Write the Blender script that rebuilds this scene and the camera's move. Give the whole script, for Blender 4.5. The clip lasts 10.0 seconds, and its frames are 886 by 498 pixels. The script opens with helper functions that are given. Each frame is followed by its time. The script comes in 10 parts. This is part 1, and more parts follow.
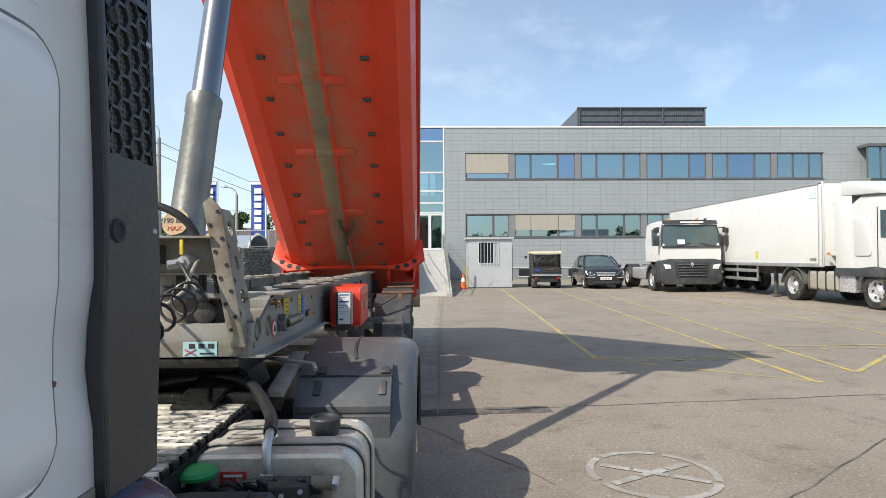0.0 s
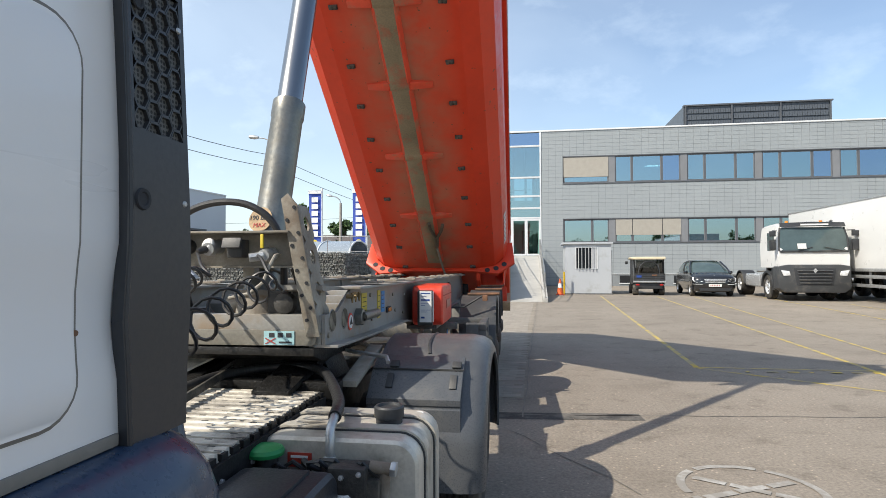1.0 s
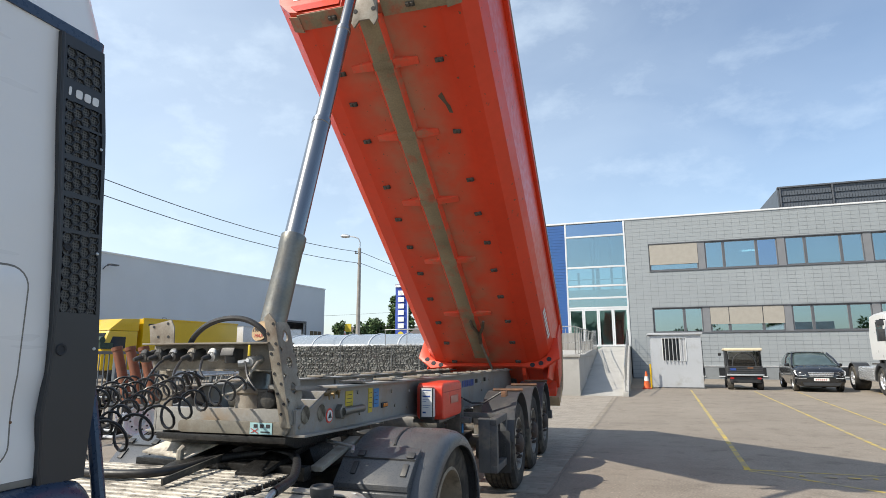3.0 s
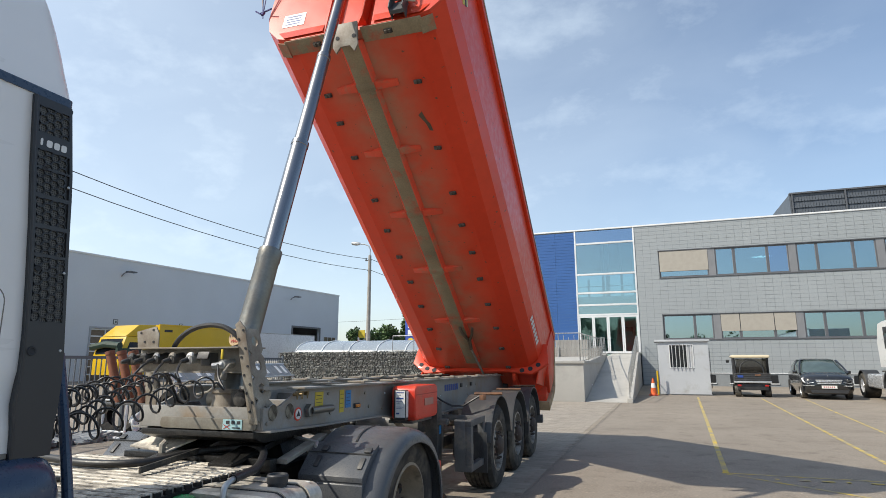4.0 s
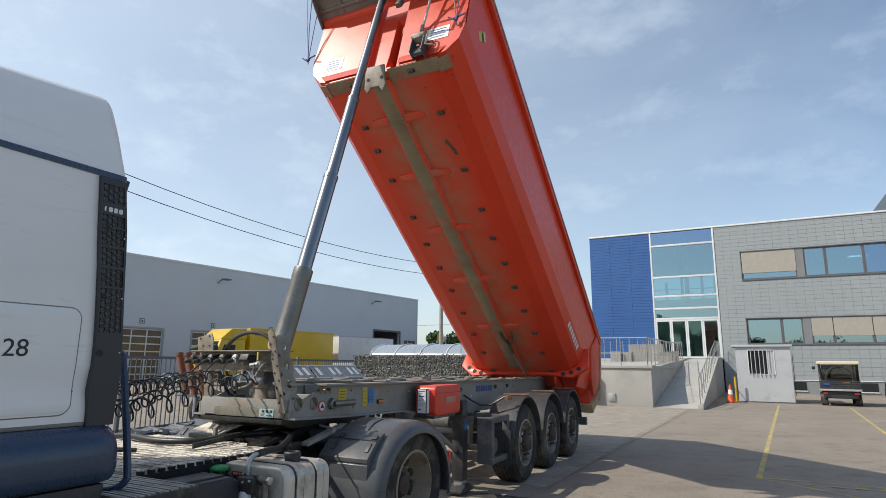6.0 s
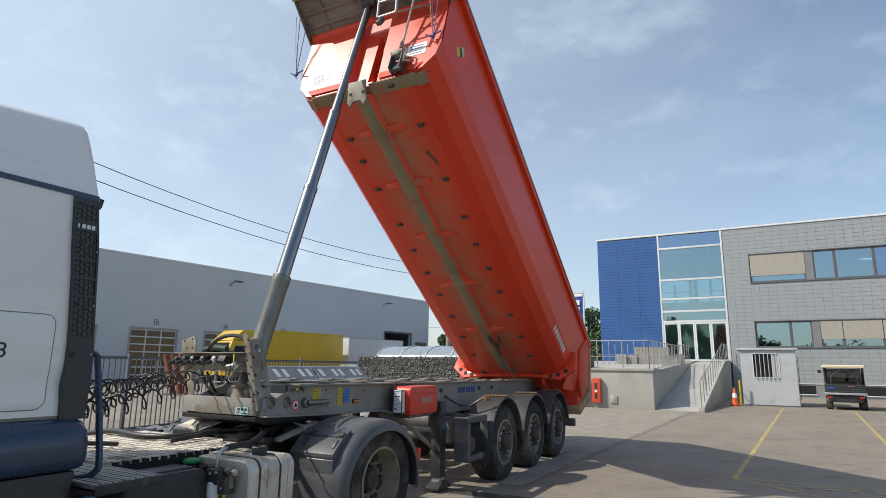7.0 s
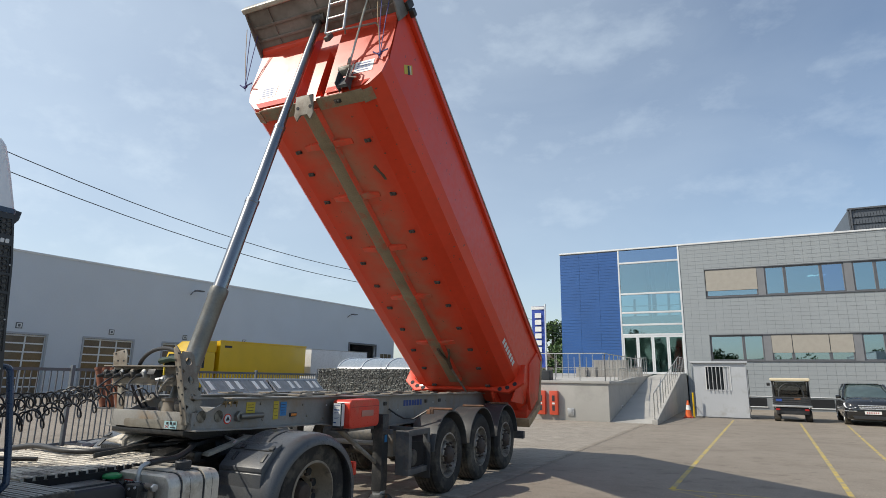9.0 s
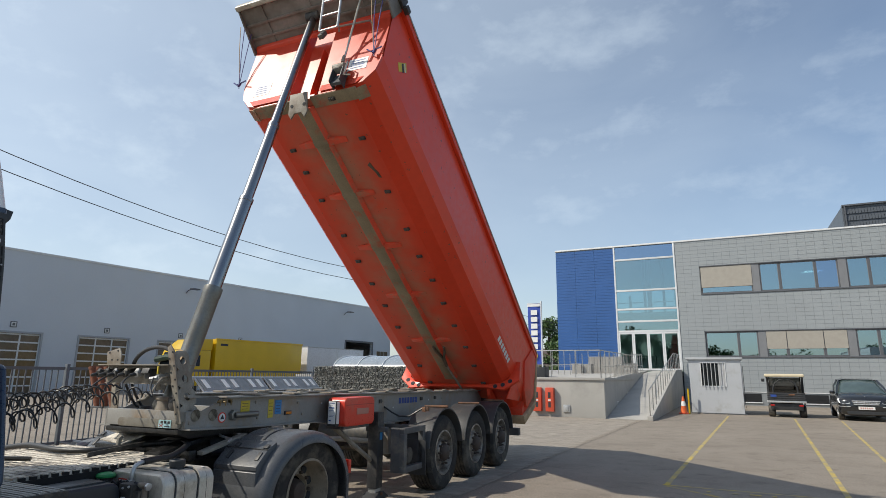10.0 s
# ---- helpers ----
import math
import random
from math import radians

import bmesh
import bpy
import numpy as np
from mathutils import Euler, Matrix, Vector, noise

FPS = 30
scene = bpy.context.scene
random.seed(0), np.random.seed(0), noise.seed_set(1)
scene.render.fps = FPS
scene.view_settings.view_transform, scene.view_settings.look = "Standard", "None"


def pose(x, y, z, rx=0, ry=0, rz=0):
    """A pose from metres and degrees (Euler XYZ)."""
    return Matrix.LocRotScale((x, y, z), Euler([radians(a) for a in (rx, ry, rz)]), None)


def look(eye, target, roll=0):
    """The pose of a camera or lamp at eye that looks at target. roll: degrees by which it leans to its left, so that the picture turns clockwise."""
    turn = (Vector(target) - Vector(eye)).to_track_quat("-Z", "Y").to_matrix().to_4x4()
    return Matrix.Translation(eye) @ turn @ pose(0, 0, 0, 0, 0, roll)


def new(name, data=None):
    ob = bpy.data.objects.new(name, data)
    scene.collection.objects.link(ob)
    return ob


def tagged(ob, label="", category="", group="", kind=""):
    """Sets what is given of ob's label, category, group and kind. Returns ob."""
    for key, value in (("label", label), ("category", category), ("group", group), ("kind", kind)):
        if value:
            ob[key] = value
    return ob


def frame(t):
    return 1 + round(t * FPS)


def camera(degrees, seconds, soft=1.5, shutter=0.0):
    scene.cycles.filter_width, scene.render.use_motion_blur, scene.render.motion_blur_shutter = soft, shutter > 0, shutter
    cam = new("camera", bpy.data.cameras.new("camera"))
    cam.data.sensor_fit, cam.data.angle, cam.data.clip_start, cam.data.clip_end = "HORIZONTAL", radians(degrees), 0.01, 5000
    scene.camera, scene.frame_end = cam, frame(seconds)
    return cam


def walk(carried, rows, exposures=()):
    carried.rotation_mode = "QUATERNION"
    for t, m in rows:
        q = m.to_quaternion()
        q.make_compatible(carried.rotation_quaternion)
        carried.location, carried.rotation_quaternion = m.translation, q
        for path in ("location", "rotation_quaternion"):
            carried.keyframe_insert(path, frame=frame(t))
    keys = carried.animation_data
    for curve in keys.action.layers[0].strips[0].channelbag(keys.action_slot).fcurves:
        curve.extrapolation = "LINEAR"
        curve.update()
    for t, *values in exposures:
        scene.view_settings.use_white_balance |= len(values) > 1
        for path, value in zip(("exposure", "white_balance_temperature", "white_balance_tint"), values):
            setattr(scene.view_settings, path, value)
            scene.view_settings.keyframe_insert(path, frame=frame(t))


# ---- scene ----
cam = camera(75.0, 10.0, soft=0.5)
PATH = [
    (0, (-0.010, 0.000, 1.519), (0.024, 1.999, 1.547), -0.28),
    (0.5, (0.015, -0.033, 1.505), (-0.115, 1.962, 1.535), -0.34),
    (1, (0.128, 0.019, 1.460), (-0.176, 1.995, 1.512), -0.17),
    (1.5, (0.275, -0.065, 1.449), (-0.134, 1.890, 1.550), -0.12),
    (2, (0.460, -0.228, 1.442), (-0.085, 1.684, 1.659), -0.23),
    (2.5, (0.761, -0.329, 1.508), (0.156, 1.552, 1.819), -0.02),
    (3, (1.082, -0.424, 1.540), (0.466, 1.444, 1.899), -0.22),
    (4.5, (1.785, -0.770, 1.506), (1.075, 1.059, 1.892), 0.11),
    (5, (1.980, -0.919, 1.494), (1.210, 0.885, 1.887), 0.12),
    (5.5, (2.231, -0.974, 1.512), (1.372, 0.790, 1.903), 0.29),
    (7, (3.032, -1.081, 1.523), (2.066, 0.624, 1.919), 0.77),
    (7.5, (3.274, -0.998, 1.542), (2.337, 0.723, 1.944), 1.08),
    (8, (3.334, -1.015, 1.543), (2.426, 0.719, 1.953), 1.13),
    (8.5, (3.332, -1.016, 1.546), (2.447, 0.727, 1.967), 1.22),
    (9, (3.357, -1.028, 1.546), (2.489, 0.720, 1.982), 0.89),
    (9.5, (3.361, -1.023, 1.548), (2.503, 0.730, 1.986), 0.72),
    (10, (3.378, -1.025, 1.551), (2.521, 0.730, 1.978), 0.65),
]
EXPOSURES = ((0, 0.71), (1.5, 0.76), (3, 0.69), (5, 0.45), (7, 0.36), (10, 0.25))
walk(cam, [(t, look(eye, target, roll)) for t, eye, target, roll in PATH], EXPOSURES)

# ---- world, sun, exposure ----
SUN_TO = Vector((-0.80, -0.68, 1.02)).normalized()
world = bpy.data.worlds.new("sky")
scene.world = world
world.use_nodes = True
wn, wl = world.node_tree.nodes, world.node_tree.links
wn.clear()
sky = wn.new("ShaderNodeTexSky")
sky.sky_type = "NISHITA"
sky.sun_disc = False
sky.sun_elevation = math.asin(SUN_TO.z)
sky.sun_rotation = math.atan2(SUN_TO.x, SUN_TO.y)
sky.air_density, sky.dust_density, sky.ozone_density = 1.0, 1.2, 0.7
co = wn.new("ShaderNodeTexCoord")
mp = wn.new("ShaderNodeMapping")
mp.inputs["Scale"].default_value = (1.0, 1.3, 2.6)
mp.inputs["Rotation"].default_value = (0.2, 0.15, 0.5)
cl = wn.new("ShaderNodeTexNoise")
cl.inputs["Scale"].default_value, cl.inputs["Detail"].default_value, cl.inputs["Roughness"].default_value = 2.3, 6.0, 0.50
cl.inputs["Distortion"].default_value = 0.5
cr = wn.new("ShaderNodeMapRange")
cr.inputs["From Min"].default_value, cr.inputs["From Max"].default_value = 0.36, 0.76
cr.inputs["To Min"].default_value, cr.inputs["To Max"].default_value = 0.02, 0.15
# the haze thickens towards the street side
hz = wn.new("ShaderNodeSeparateXYZ")
hr = wn.new("ShaderNodeMapRange")
hr.inputs["From Min"].default_value, hr.inputs["From Max"].default_value = 0.55, -0.95
hr.inputs["To Min"].default_value, hr.inputs["To Max"].default_value = -0.05, 0.40
ha = wn.new("ShaderNodeMath")
ha.operation = "ADD"
ha.use_clamp = True
# small soft wisps
mw = wn.new("ShaderNodeMapping")
mw.inputs["Scale"].default_value = (1.0, 1.2, 1.9)
wi = wn.new("ShaderNodeTexNoise")
wi.inputs["Scale"].default_value, wi.inputs["Detail"].default_value, wi.inputs["Roughness"].default_value = 7.5, 7.0, 0.6
wisp_range = wn.new("ShaderNodeMapRange")
wisp_range.inputs["From Min"].default_value, wisp_range.inputs["From Max"].default_value = 0.52, 0.80
wisp_range.inputs["To Min"].default_value, wisp_range.inputs["To Max"].default_value = 0.0, 0.22
haze_sum = wn.new("ShaderNodeMath")
haze_sum.operation = "ADD"
haze_sum.use_clamp = True
tw = wn.new("ShaderNodeMix")
tw.data_type, tw.blend_type = "RGBA", "MULTIPLY"
tw.inputs["Factor"].default_value = 1.0
tw.inputs["B"].default_value = (0.985, 0.999, 1.005, 1)
cm = wn.new("ShaderNodeMix")
cm.data_type = "RGBA"
cm.inputs["B"].default_value = (6.35, 7.2, 7.9, 1)
bg = wn.new("ShaderNodeBackground")
bg.inputs["Strength"].default_value = 0.112
wo = wn.new("ShaderNodeOutputWorld")
wl.new(co.outputs["Generated"], mp.inputs["Vector"])
wl.new(mp.outputs["Vector"], cl.inputs["Vector"])
wl.new(cl.outputs["Fac"], cr.inputs["Value"])
wl.new(co.outputs["Generated"], hz.inputs["Vector"])
wl.new(hz.outputs["X"], hr.inputs["Value"])
wl.new(hr.outputs["Result"], ha.inputs[0])
wl.new(cr.outputs["Result"], ha.inputs[1])
wl.new(co.outputs["Generated"], mw.inputs["Vector"])
wl.new(mw.outputs["Vector"], wi.inputs["Vector"])
wl.new(wi.outputs["Fac"], wisp_range.inputs["Value"])
wl.new(ha.outputs[0], haze_sum.inputs[0])
wl.new(wisp_range.outputs["Result"], haze_sum.inputs[1])
wl.new(haze_sum.outputs[0], cm.inputs["Factor"])
wl.new(sky.outputs["Color"], cm.inputs["A"])
wl.new(cm.outputs["Result"], tw.inputs["A"])
wl.new(tw.outputs["Result"], bg.inputs["Color"])
wl.new(bg.outputs["Background"], wo.inputs["Surface"])
sun = new("sun", bpy.data.lights.new("sun", "SUN"))
sun.data.energy, sun.data.angle, sun.data.color = 3.35, radians(0.53), (1.0, 0.925, 0.80)
sun.matrix_world = look((0, 0, 60), Vector((0, 0, 60)) - SUN_TO)

# ---- helpers for shapes ----


class Shape:
    """Vertices and faces of one mesh, built from simple solids."""

    def __init__(self):
        self.v, self.f = [], []

    def add(self, verts, faces):
        n = len(self.v)
        self.v += [tuple(p) for p in verts]
        self.f += [tuple(i + n for i in f) for f in faces]
        return self

    def box(self, c, s, m=None):
        x, y, z = (a / 2 for a in s)
        pts = [Vector((i, j, k)) for i in (-x, x) for j in (-y, y) for k in (-z, z)]
        if m is not None:
            pts = [m @ p for p in pts]
        return self.add([p + Vector(c) for p in pts], [(0, 1, 3, 2), (4, 6, 7, 5), (0, 4, 5, 1), (2, 3, 7, 6), (0, 2, 6, 4), (1, 5, 7, 3)])

    def span(self, a, b):
        return self.box([(p + q) / 2 for p, q in zip(a, b)], [abs(q - p) for p, q in zip(a, b)])

    def prism(self, poly, axis, lo, hi):
        """A polygon in the other two axes (in their order), drawn out along axis."""
        n = len(poly)
        def put(p, h):
            q = list(p)
            q.insert("xyz".index(axis), h)
            return q
        pts = [put(p, lo) for p in poly] + [put(p, hi) for p in poly]
        area = sum(poly[i][0] * poly[(i + 1) % n][1] - poly[(i + 1) % n][0] * poly[i][1] for i in range(n))
        flip = (area > 0) != (axis == "y")
        low, high = tuple(range(n)), tuple(range(n, 2 * n))
        sides = [(i, (i + 1) % n, n + (i + 1) % n, n + i) for i in range(n)]
        if flip:
            return self.add(pts, [low[::-1], high] + sides)
        return self.add(pts, [low, high[::-1]] + [s[::-1] for s in sides])

    def cyl(self, a, b, r, r2=None, n=16, caps=True):
        a, b = Vector(a), Vector(b)
        r2 = r if r2 is None else r2
        d = (b - a).normalized()
        e = d.orthogonal().normalized()
        g = d.cross(e)
        ring = [(math.cos(2 * math.pi * i / n), math.sin(2 * math.pi * i / n)) for i in range(n)]
        pts = [a + (e * c + g * s) * r for c, s in ring] + [b + (e * c + g * s) * r2 for c, s in ring]
        faces = [(i, (i + 1) % n, n + (i + 1) % n, n + i) for i in range(n)]
        if caps:
            faces += [tuple(range(n))[::-1], tuple(range(n, 2 * n))]
        return self.add(pts, faces)

    def lathe(self, prof, o, d, n=28):
        """A profile of (radius, height along d) turned about the line o, d."""
        o, d = Vector(o), Vector(d).normalized()
        e = d.orthogonal().normalized()
        g = d.cross(e)
        pts = [o + d * h + (e * math.cos(2 * math.pi * i / n) + g * math.sin(2 * math.pi * i / n)) * r for r, h in prof for i in range(n)]
        faces = [(k * n + i, k * n + (i + 1) % n, (k + 1) * n + (i + 1) % n, (k + 1) * n + i) for k in range(len(prof) - 1) for i in range(n)]
        return self.add(pts, faces)

    def tube(self, path, r, n=8, caps=True):
        path = [Vector(p) for p in path]
        pts, ref = [], None
        for i, p in enumerate(path):
            d = (path[min(i + 1, len(path) - 1)] - path[max(i - 1, 0)]).normalized()
            if ref is None:
                ref = d.orthogonal().normalized()
            ref = (ref - d * ref.dot(d)).normalized()
            g = d.cross(ref)
            pts += [p + (ref * math.cos(2 * math.pi * k / n) + g * math.sin(2 * math.pi * k / n)) * r for k in range(n)]
        faces = [(i * n + k, i * n + (k + 1) % n, (i + 1) * n + (k + 1) % n, (i + 1) * n + k) for i in range(len(path) - 1) for k in range(n)]
        if caps:
            faces += [tuple(range(n))[::-1], tuple(range((len(path) - 1) * n, len(path) * n))]
        return self.add(pts, faces)

    def loft(self, rings, caps=True, closed=True):
        """Skin over rings of the same number of points."""
        n = len(rings[0])
        pts = [p for ring in rings for p in ring]
        m = n if closed else n - 1
        faces = [(i * n + k, i * n + (k + 1) % n, (i + 1) * n + (k + 1) % n, (i + 1) * n + k) for i in range(len(rings) - 1) for k in range(m)]
        if caps:
            faces += [tuple(range(n))[::-1], tuple(range((len(rings) - 1) * n, len(rings) * n))]
        return self.add(pts, faces)


def thing(name, label, category, m=None, group="", kind=""):
    ob = new(name)
    ob.empty_display_size = 0.2
    ob.matrix_world = m if m is not None else Matrix()
    return tagged(ob, label, category, group, kind)


def as_mesh(name, shape, material, bevel=0.0, smooth=35, segments=2):
    me = bpy.data.meshes.new(name)
    me.from_pydata(shape.v, [], shape.f)
    bm = bmesh.new()
    bm.from_mesh(me)
    bmesh.ops.recalc_face_normals(bm, faces=bm.faces)
    if bevel:
        sharp = [e for e in bm.edges if len(e.link_faces) == 2 and e.calc_face_angle(0) > radians(28)]
        bmesh.ops.bevel(bm, geom=sharp, offset=bevel, segments=segments, profile=0.6, affect="EDGES", clamp_overlap=True)
    bm.to_mesh(me)
    bm.free()
    for k in material if isinstance(material, (list, tuple)) else [material]:
        me.materials.append(k)
    if smooth:
        me.polygons.foreach_set("use_smooth", [True] * len(me.polygons))
        me.set_sharp_from_angle(angle=radians(smooth))
    return me


def part(name, shape, material, parent=None, label="", bevel=0.0, smooth=35, m=None, segments=2):
    """One mesh under a thing or a part, or a thing of its own where there is no parent."""
    ob = new(name, as_mesh(name, shape, material, bevel, smooth, segments))
    if parent is not None:
        ob.parent = parent
    if m is not None:
        ob.matrix_local = m
    return tagged(ob, label)


def share(name, me, parent, m, label=""):
    ob = new(name, me)
    ob.parent = parent
    ob.matrix_local = m
    return tagged(ob, label)


def arc(cx, cy, r, a0, a1, n):
    return [(cx + r * math.cos(radians(a0 + (a1 - a0) * i / n)), cy + r * math.sin(radians(a0 + (a1 - a0) * i / n))) for i in range(n + 1)]


def rounded(x0, y0, x1, y1, r, n=5):
    return arc(x1 - r, y1 - r, r, 0, 90, n) + arc(x0 + r, y1 - r, r, 90, 180, n) + arc(x0 + r, y0 + r, r, 180, 270, n) + arc(x1 - r, y0 + r, r, 270, 360, n)


def bend(pts, n=6):
    """A smooth path through the points given."""
    p = [Vector(q) for q in pts]
    p = [p[0] * 2 - p[1]] + p + [p[-1] * 2 - p[-2]]
    out = []
    for i in range(1, len(p) - 2):
        for k in range(n):
            t = k / n
            out.append(0.5 * (2 * p[i] + (p[i + 1] - p[i - 1]) * t + (2 * p[i - 1] - 5 * p[i] + 4 * p[i + 1] - p[i + 2]) * t * t + (3 * p[i] - p[i - 1] - 3 * p[i + 1] + p[i + 2]) * t ** 3))
    return out + [p[-2]]


def lettering(name, text, height, material, parent, axes, label=""):
    """Flat letters of that height under parent; axes: the place of their lower right end, the way they read and the way up, as vectors."""
    font = bpy.data.curves.new(name, "FONT")
    font.body, font.size, font.extrude, font.align_x = text, height / 0.70, 0.0008, "RIGHT"
    tmp = bpy.data.objects.new(name + "_text", font)
    scene.collection.objects.link(tmp)
    bpy.context.view_layer.update()
    ob = new(name, bpy.data.meshes.new_from_object(tmp.evaluated_get(bpy.context.evaluated_depsgraph_get())))
    bpy.data.objects.remove(tmp)
    ob.data.materials.clear()
    ob.data.materials.append(material)
    o, along, up = (Vector(a) for a in axes)
    along, up = along.normalized(), up.normalized()
    away = along.cross(up)
    ob.parent = parent
    ob.matrix_local = Matrix(((along.x, up.x, away.x, o.x), (along.y, up.y, away.y, o.y), (along.z, up.z, away.z, o.z), (0, 0, 0, 1)))
    return tagged(ob, label)


# ---- materials ----


def mat(name, col, rough=0.5, metal=0.0, var=0.12, scale=2.0, fine=45.0, bump=0.08, dirt=None, dirt_amount=0.35, dirt_scale=1.3, coat=0.0, random_piece=0.0, island=0.0, spec=0.5, stretch=(1, 1, 1)):
    """Paint, metal, rubber and the like: a base colour with slow and fine variation, an optional second colour for dirt or wear, and a fine relief."""
    k = bpy.data.materials.new(name)
    k.use_nodes = True
    nt = k.node_tree
    n, l = nt.nodes, nt.links
    b = n["Principled BSDF"]
    tc = n.new("ShaderNodeTexCoord")
    ma = n.new("ShaderNodeMapping")
    ma.inputs["Scale"].default_value = stretch
    l.new(tc.outputs["Object"], ma.inputs["Vector"])
    vec = ma.outputs["Vector"]

    def tex(s, detail=4.0, rgh=0.55):
        t = n.new("ShaderNodeTexNoise")
        t.inputs["Scale"].default_value, t.inputs["Detail"].default_value, t.inputs["Roughness"].default_value = s, detail, rgh
        l.new(vec, t.inputs["Vector"])
        return t.outputs["Fac"]

    def ranged(v, a, c, d, e):
        r = n.new("ShaderNodeMapRange")
        for key, value in zip(("From Min", "From Max", "To Min", "To Max"), (a, c, d, e)):
            r.inputs[key].default_value = value
        l.new(v, r.inputs["Value"])
        return r.outputs["Result"]

    big, small = tex(scale), tex(fine, 3.0, 0.6)
    both = n.new("ShaderNodeMath")
    both.operation = "MULTIPLY"
    l.new(ranged(big, 0.3, 0.7, 1 - var, 1 + var), both.inputs[0])
    l.new(ranged(small, 0.3, 0.7, 1 - var * 0.6, 1 + var * 0.6), both.inputs[1])
    value = both.outputs[0]
    if random_piece or island:
        src = n.new("ShaderNodeObjectInfo").outputs["Random"] if random_piece else n.new("ShaderNodeNewGeometry").outputs["Random Per Island"]
        amount = random_piece or island
        mul = n.new("ShaderNodeMath")
        mul.operation = "MULTIPLY"
        l.new(value, mul.inputs[0])
        l.new(ranged(src, 0, 1, 1 - amount, 1 + amount), mul.inputs[1])
        value = mul.outputs[0]
    tint = n.new("ShaderNodeVectorMath")
    tint.operation = "SCALE"
    tint.inputs[0].default_value = col
    l.new(value, tint.inputs["Scale"])
    colour = tint.outputs["Vector"]
    if dirt:
        mix = n.new("ShaderNodeMix")
        mix.data_type = "RGBA"
        l.new(ranged(tex(dirt_scale, 8.0, 0.68), 0.62 - dirt_amount * 0.5, 0.78 - dirt_amount * 0.4, 0, 0.9), mix.inputs["Factor"])
        l.new(colour, mix.inputs["A"])
        mix.inputs["B"].default_value = (*dirt, 1)
        colour = mix.outputs["Result"]
    l.new(colour, b.inputs["Base Color"])
    l.new(ranged(small, 0.3, 0.7, max(rough - 0.08, 0.02), min(rough + 0.1, 1)), b.inputs["Roughness"])
    b.inputs["Metallic"].default_value = metal
    b.inputs["Specular IOR Level"].default_value = spec
    b.inputs["Coat Weight"].default_value = coat
    b.inputs["Coat Roughness"].default_value = 0.08
    if bump:
        bp = n.new("ShaderNodeBump")
        bp.inputs["Strength"].default_value, bp.inputs["Distance"].default_value = bump, 0.01
        l.new(small, bp.inputs["Height"])
        l.new(bp.outputs["Normal"], b.inputs["Normal"])
    return k


def glass(name, col=(0.75, 0.85, 0.9), rough=0.0):
    k = bpy.data.materials.new(name)
    k.use_nodes = True
    b = k.node_tree.nodes["Principled BSDF"]
    b.inputs["Base Color"].default_value = (*col, 1)
    b.inputs["Roughness"].default_value = rough
    b.inputs["Transmission Weight"].default_value = 1.0
    b.inputs["IOR"].default_value = 1.5
    return k


WHITE_PAINT = mat("white_truck_paint", (0.62, 0.63, 0.645), 0.28, var=0.03, scale=1.0, fine=8, bump=0.02, dirt=(0.46, 0.45, 0.42), dirt_amount=0.12, coat=0.4)
CAB_WHITE = mat("white_cab_panel", (0.84, 0.83, 0.81), 0.32, var=0.015, scale=0.7, fine=3, bump=0.0, dirt=(0.62, 0.59, 0.53), dirt_amount=0.08, dirt_scale=1.1, coat=0.3, stretch=(1, 0.4, 3))
BLACK_PLASTIC = mat("black_plastic", (0.028, 0.030, 0.033), 0.5, var=0.2, scale=3, fine=220, bump=0.12, dirt=(0.10, 0.095, 0.085), dirt_amount=0.18)
GREY_PLASTIC = mat("grey_fender_plastic", (0.080, 0.085, 0.092), 0.30, var=0.14, scale=2.5, fine=160, bump=0.12, dirt=(0.15, 0.145, 0.135), dirt_amount=0.2, dirt_scale=2.6)
GUARD_PLASTIC = mat("black_mudguard_plastic", (0.046, 0.049, 0.052), 0.45, var=0.14, scale=2.5, fine=160, bump=0.12, dirt=(0.12, 0.11, 0.10), dirt_amount=0.2, dirt_scale=2.6)
NAVY_PLASTIC = mat("navy_fairing_paint", (0.026, 0.050, 0.095), 0.30, var=0.12, scale=2, fine=60, bump=0.04, dirt=(0.10, 0.10, 0.10), dirt_amount=0.12, coat=0.2)
RUBBER = mat("tyre_rubber", (0.020, 0.019, 0.018), 0.8, var=0.25, scale=4, fine=90, bump=0.3, dirt=(0.13, 0.115, 0.09), dirt_amount=0.3, dirt_scale=3)
HOSE = mat("black_hose_rubber", (0.022, 0.022, 0.023), 0.42, var=0.2, fine=60, bump=0.1, dirt=(0.09, 0.08, 0.07), dirt_amount=0.15)
CHASSIS = mat("greasy_black_chassis", (0.036, 0.035, 0.033), 0.55, var=0.35, scale=5, fine=70, bump=0.3, dirt=(0.16, 0.14, 0.11), dirt_amount=0.3, dirt_scale=4)
RAIL_GREY = mat("grey_painted_trailer_steel", (0.262, 0.258, 0.242), 0.5, var=0.14, scale=2.2, fine=60, bump=0.1, dirt=(0.25, 0.19, 0.13), dirt_amount=0.24, dirt_scale=2.5)
DUSTY_STEEL = mat("dusty_beige_steel", (0.285, 0.265, 0.222), 0.55, var=0.2, scale=3, fine=70, bump=0.15, dirt=(0.16, 0.12, 0.085), dirt_amount=0.33, dirt_scale=3.2)
GLOSS_RED = mat("glossy_red_front_paint", (0.62, 0.050, 0.018), 0.34, var=0.06, scale=1.0, fine=2.5, bump=0.0, dirt=(0.34, 0.07, 0.035), dirt_amount=0.12, dirt_scale=1.6, coat=0.38, spec=0.4)
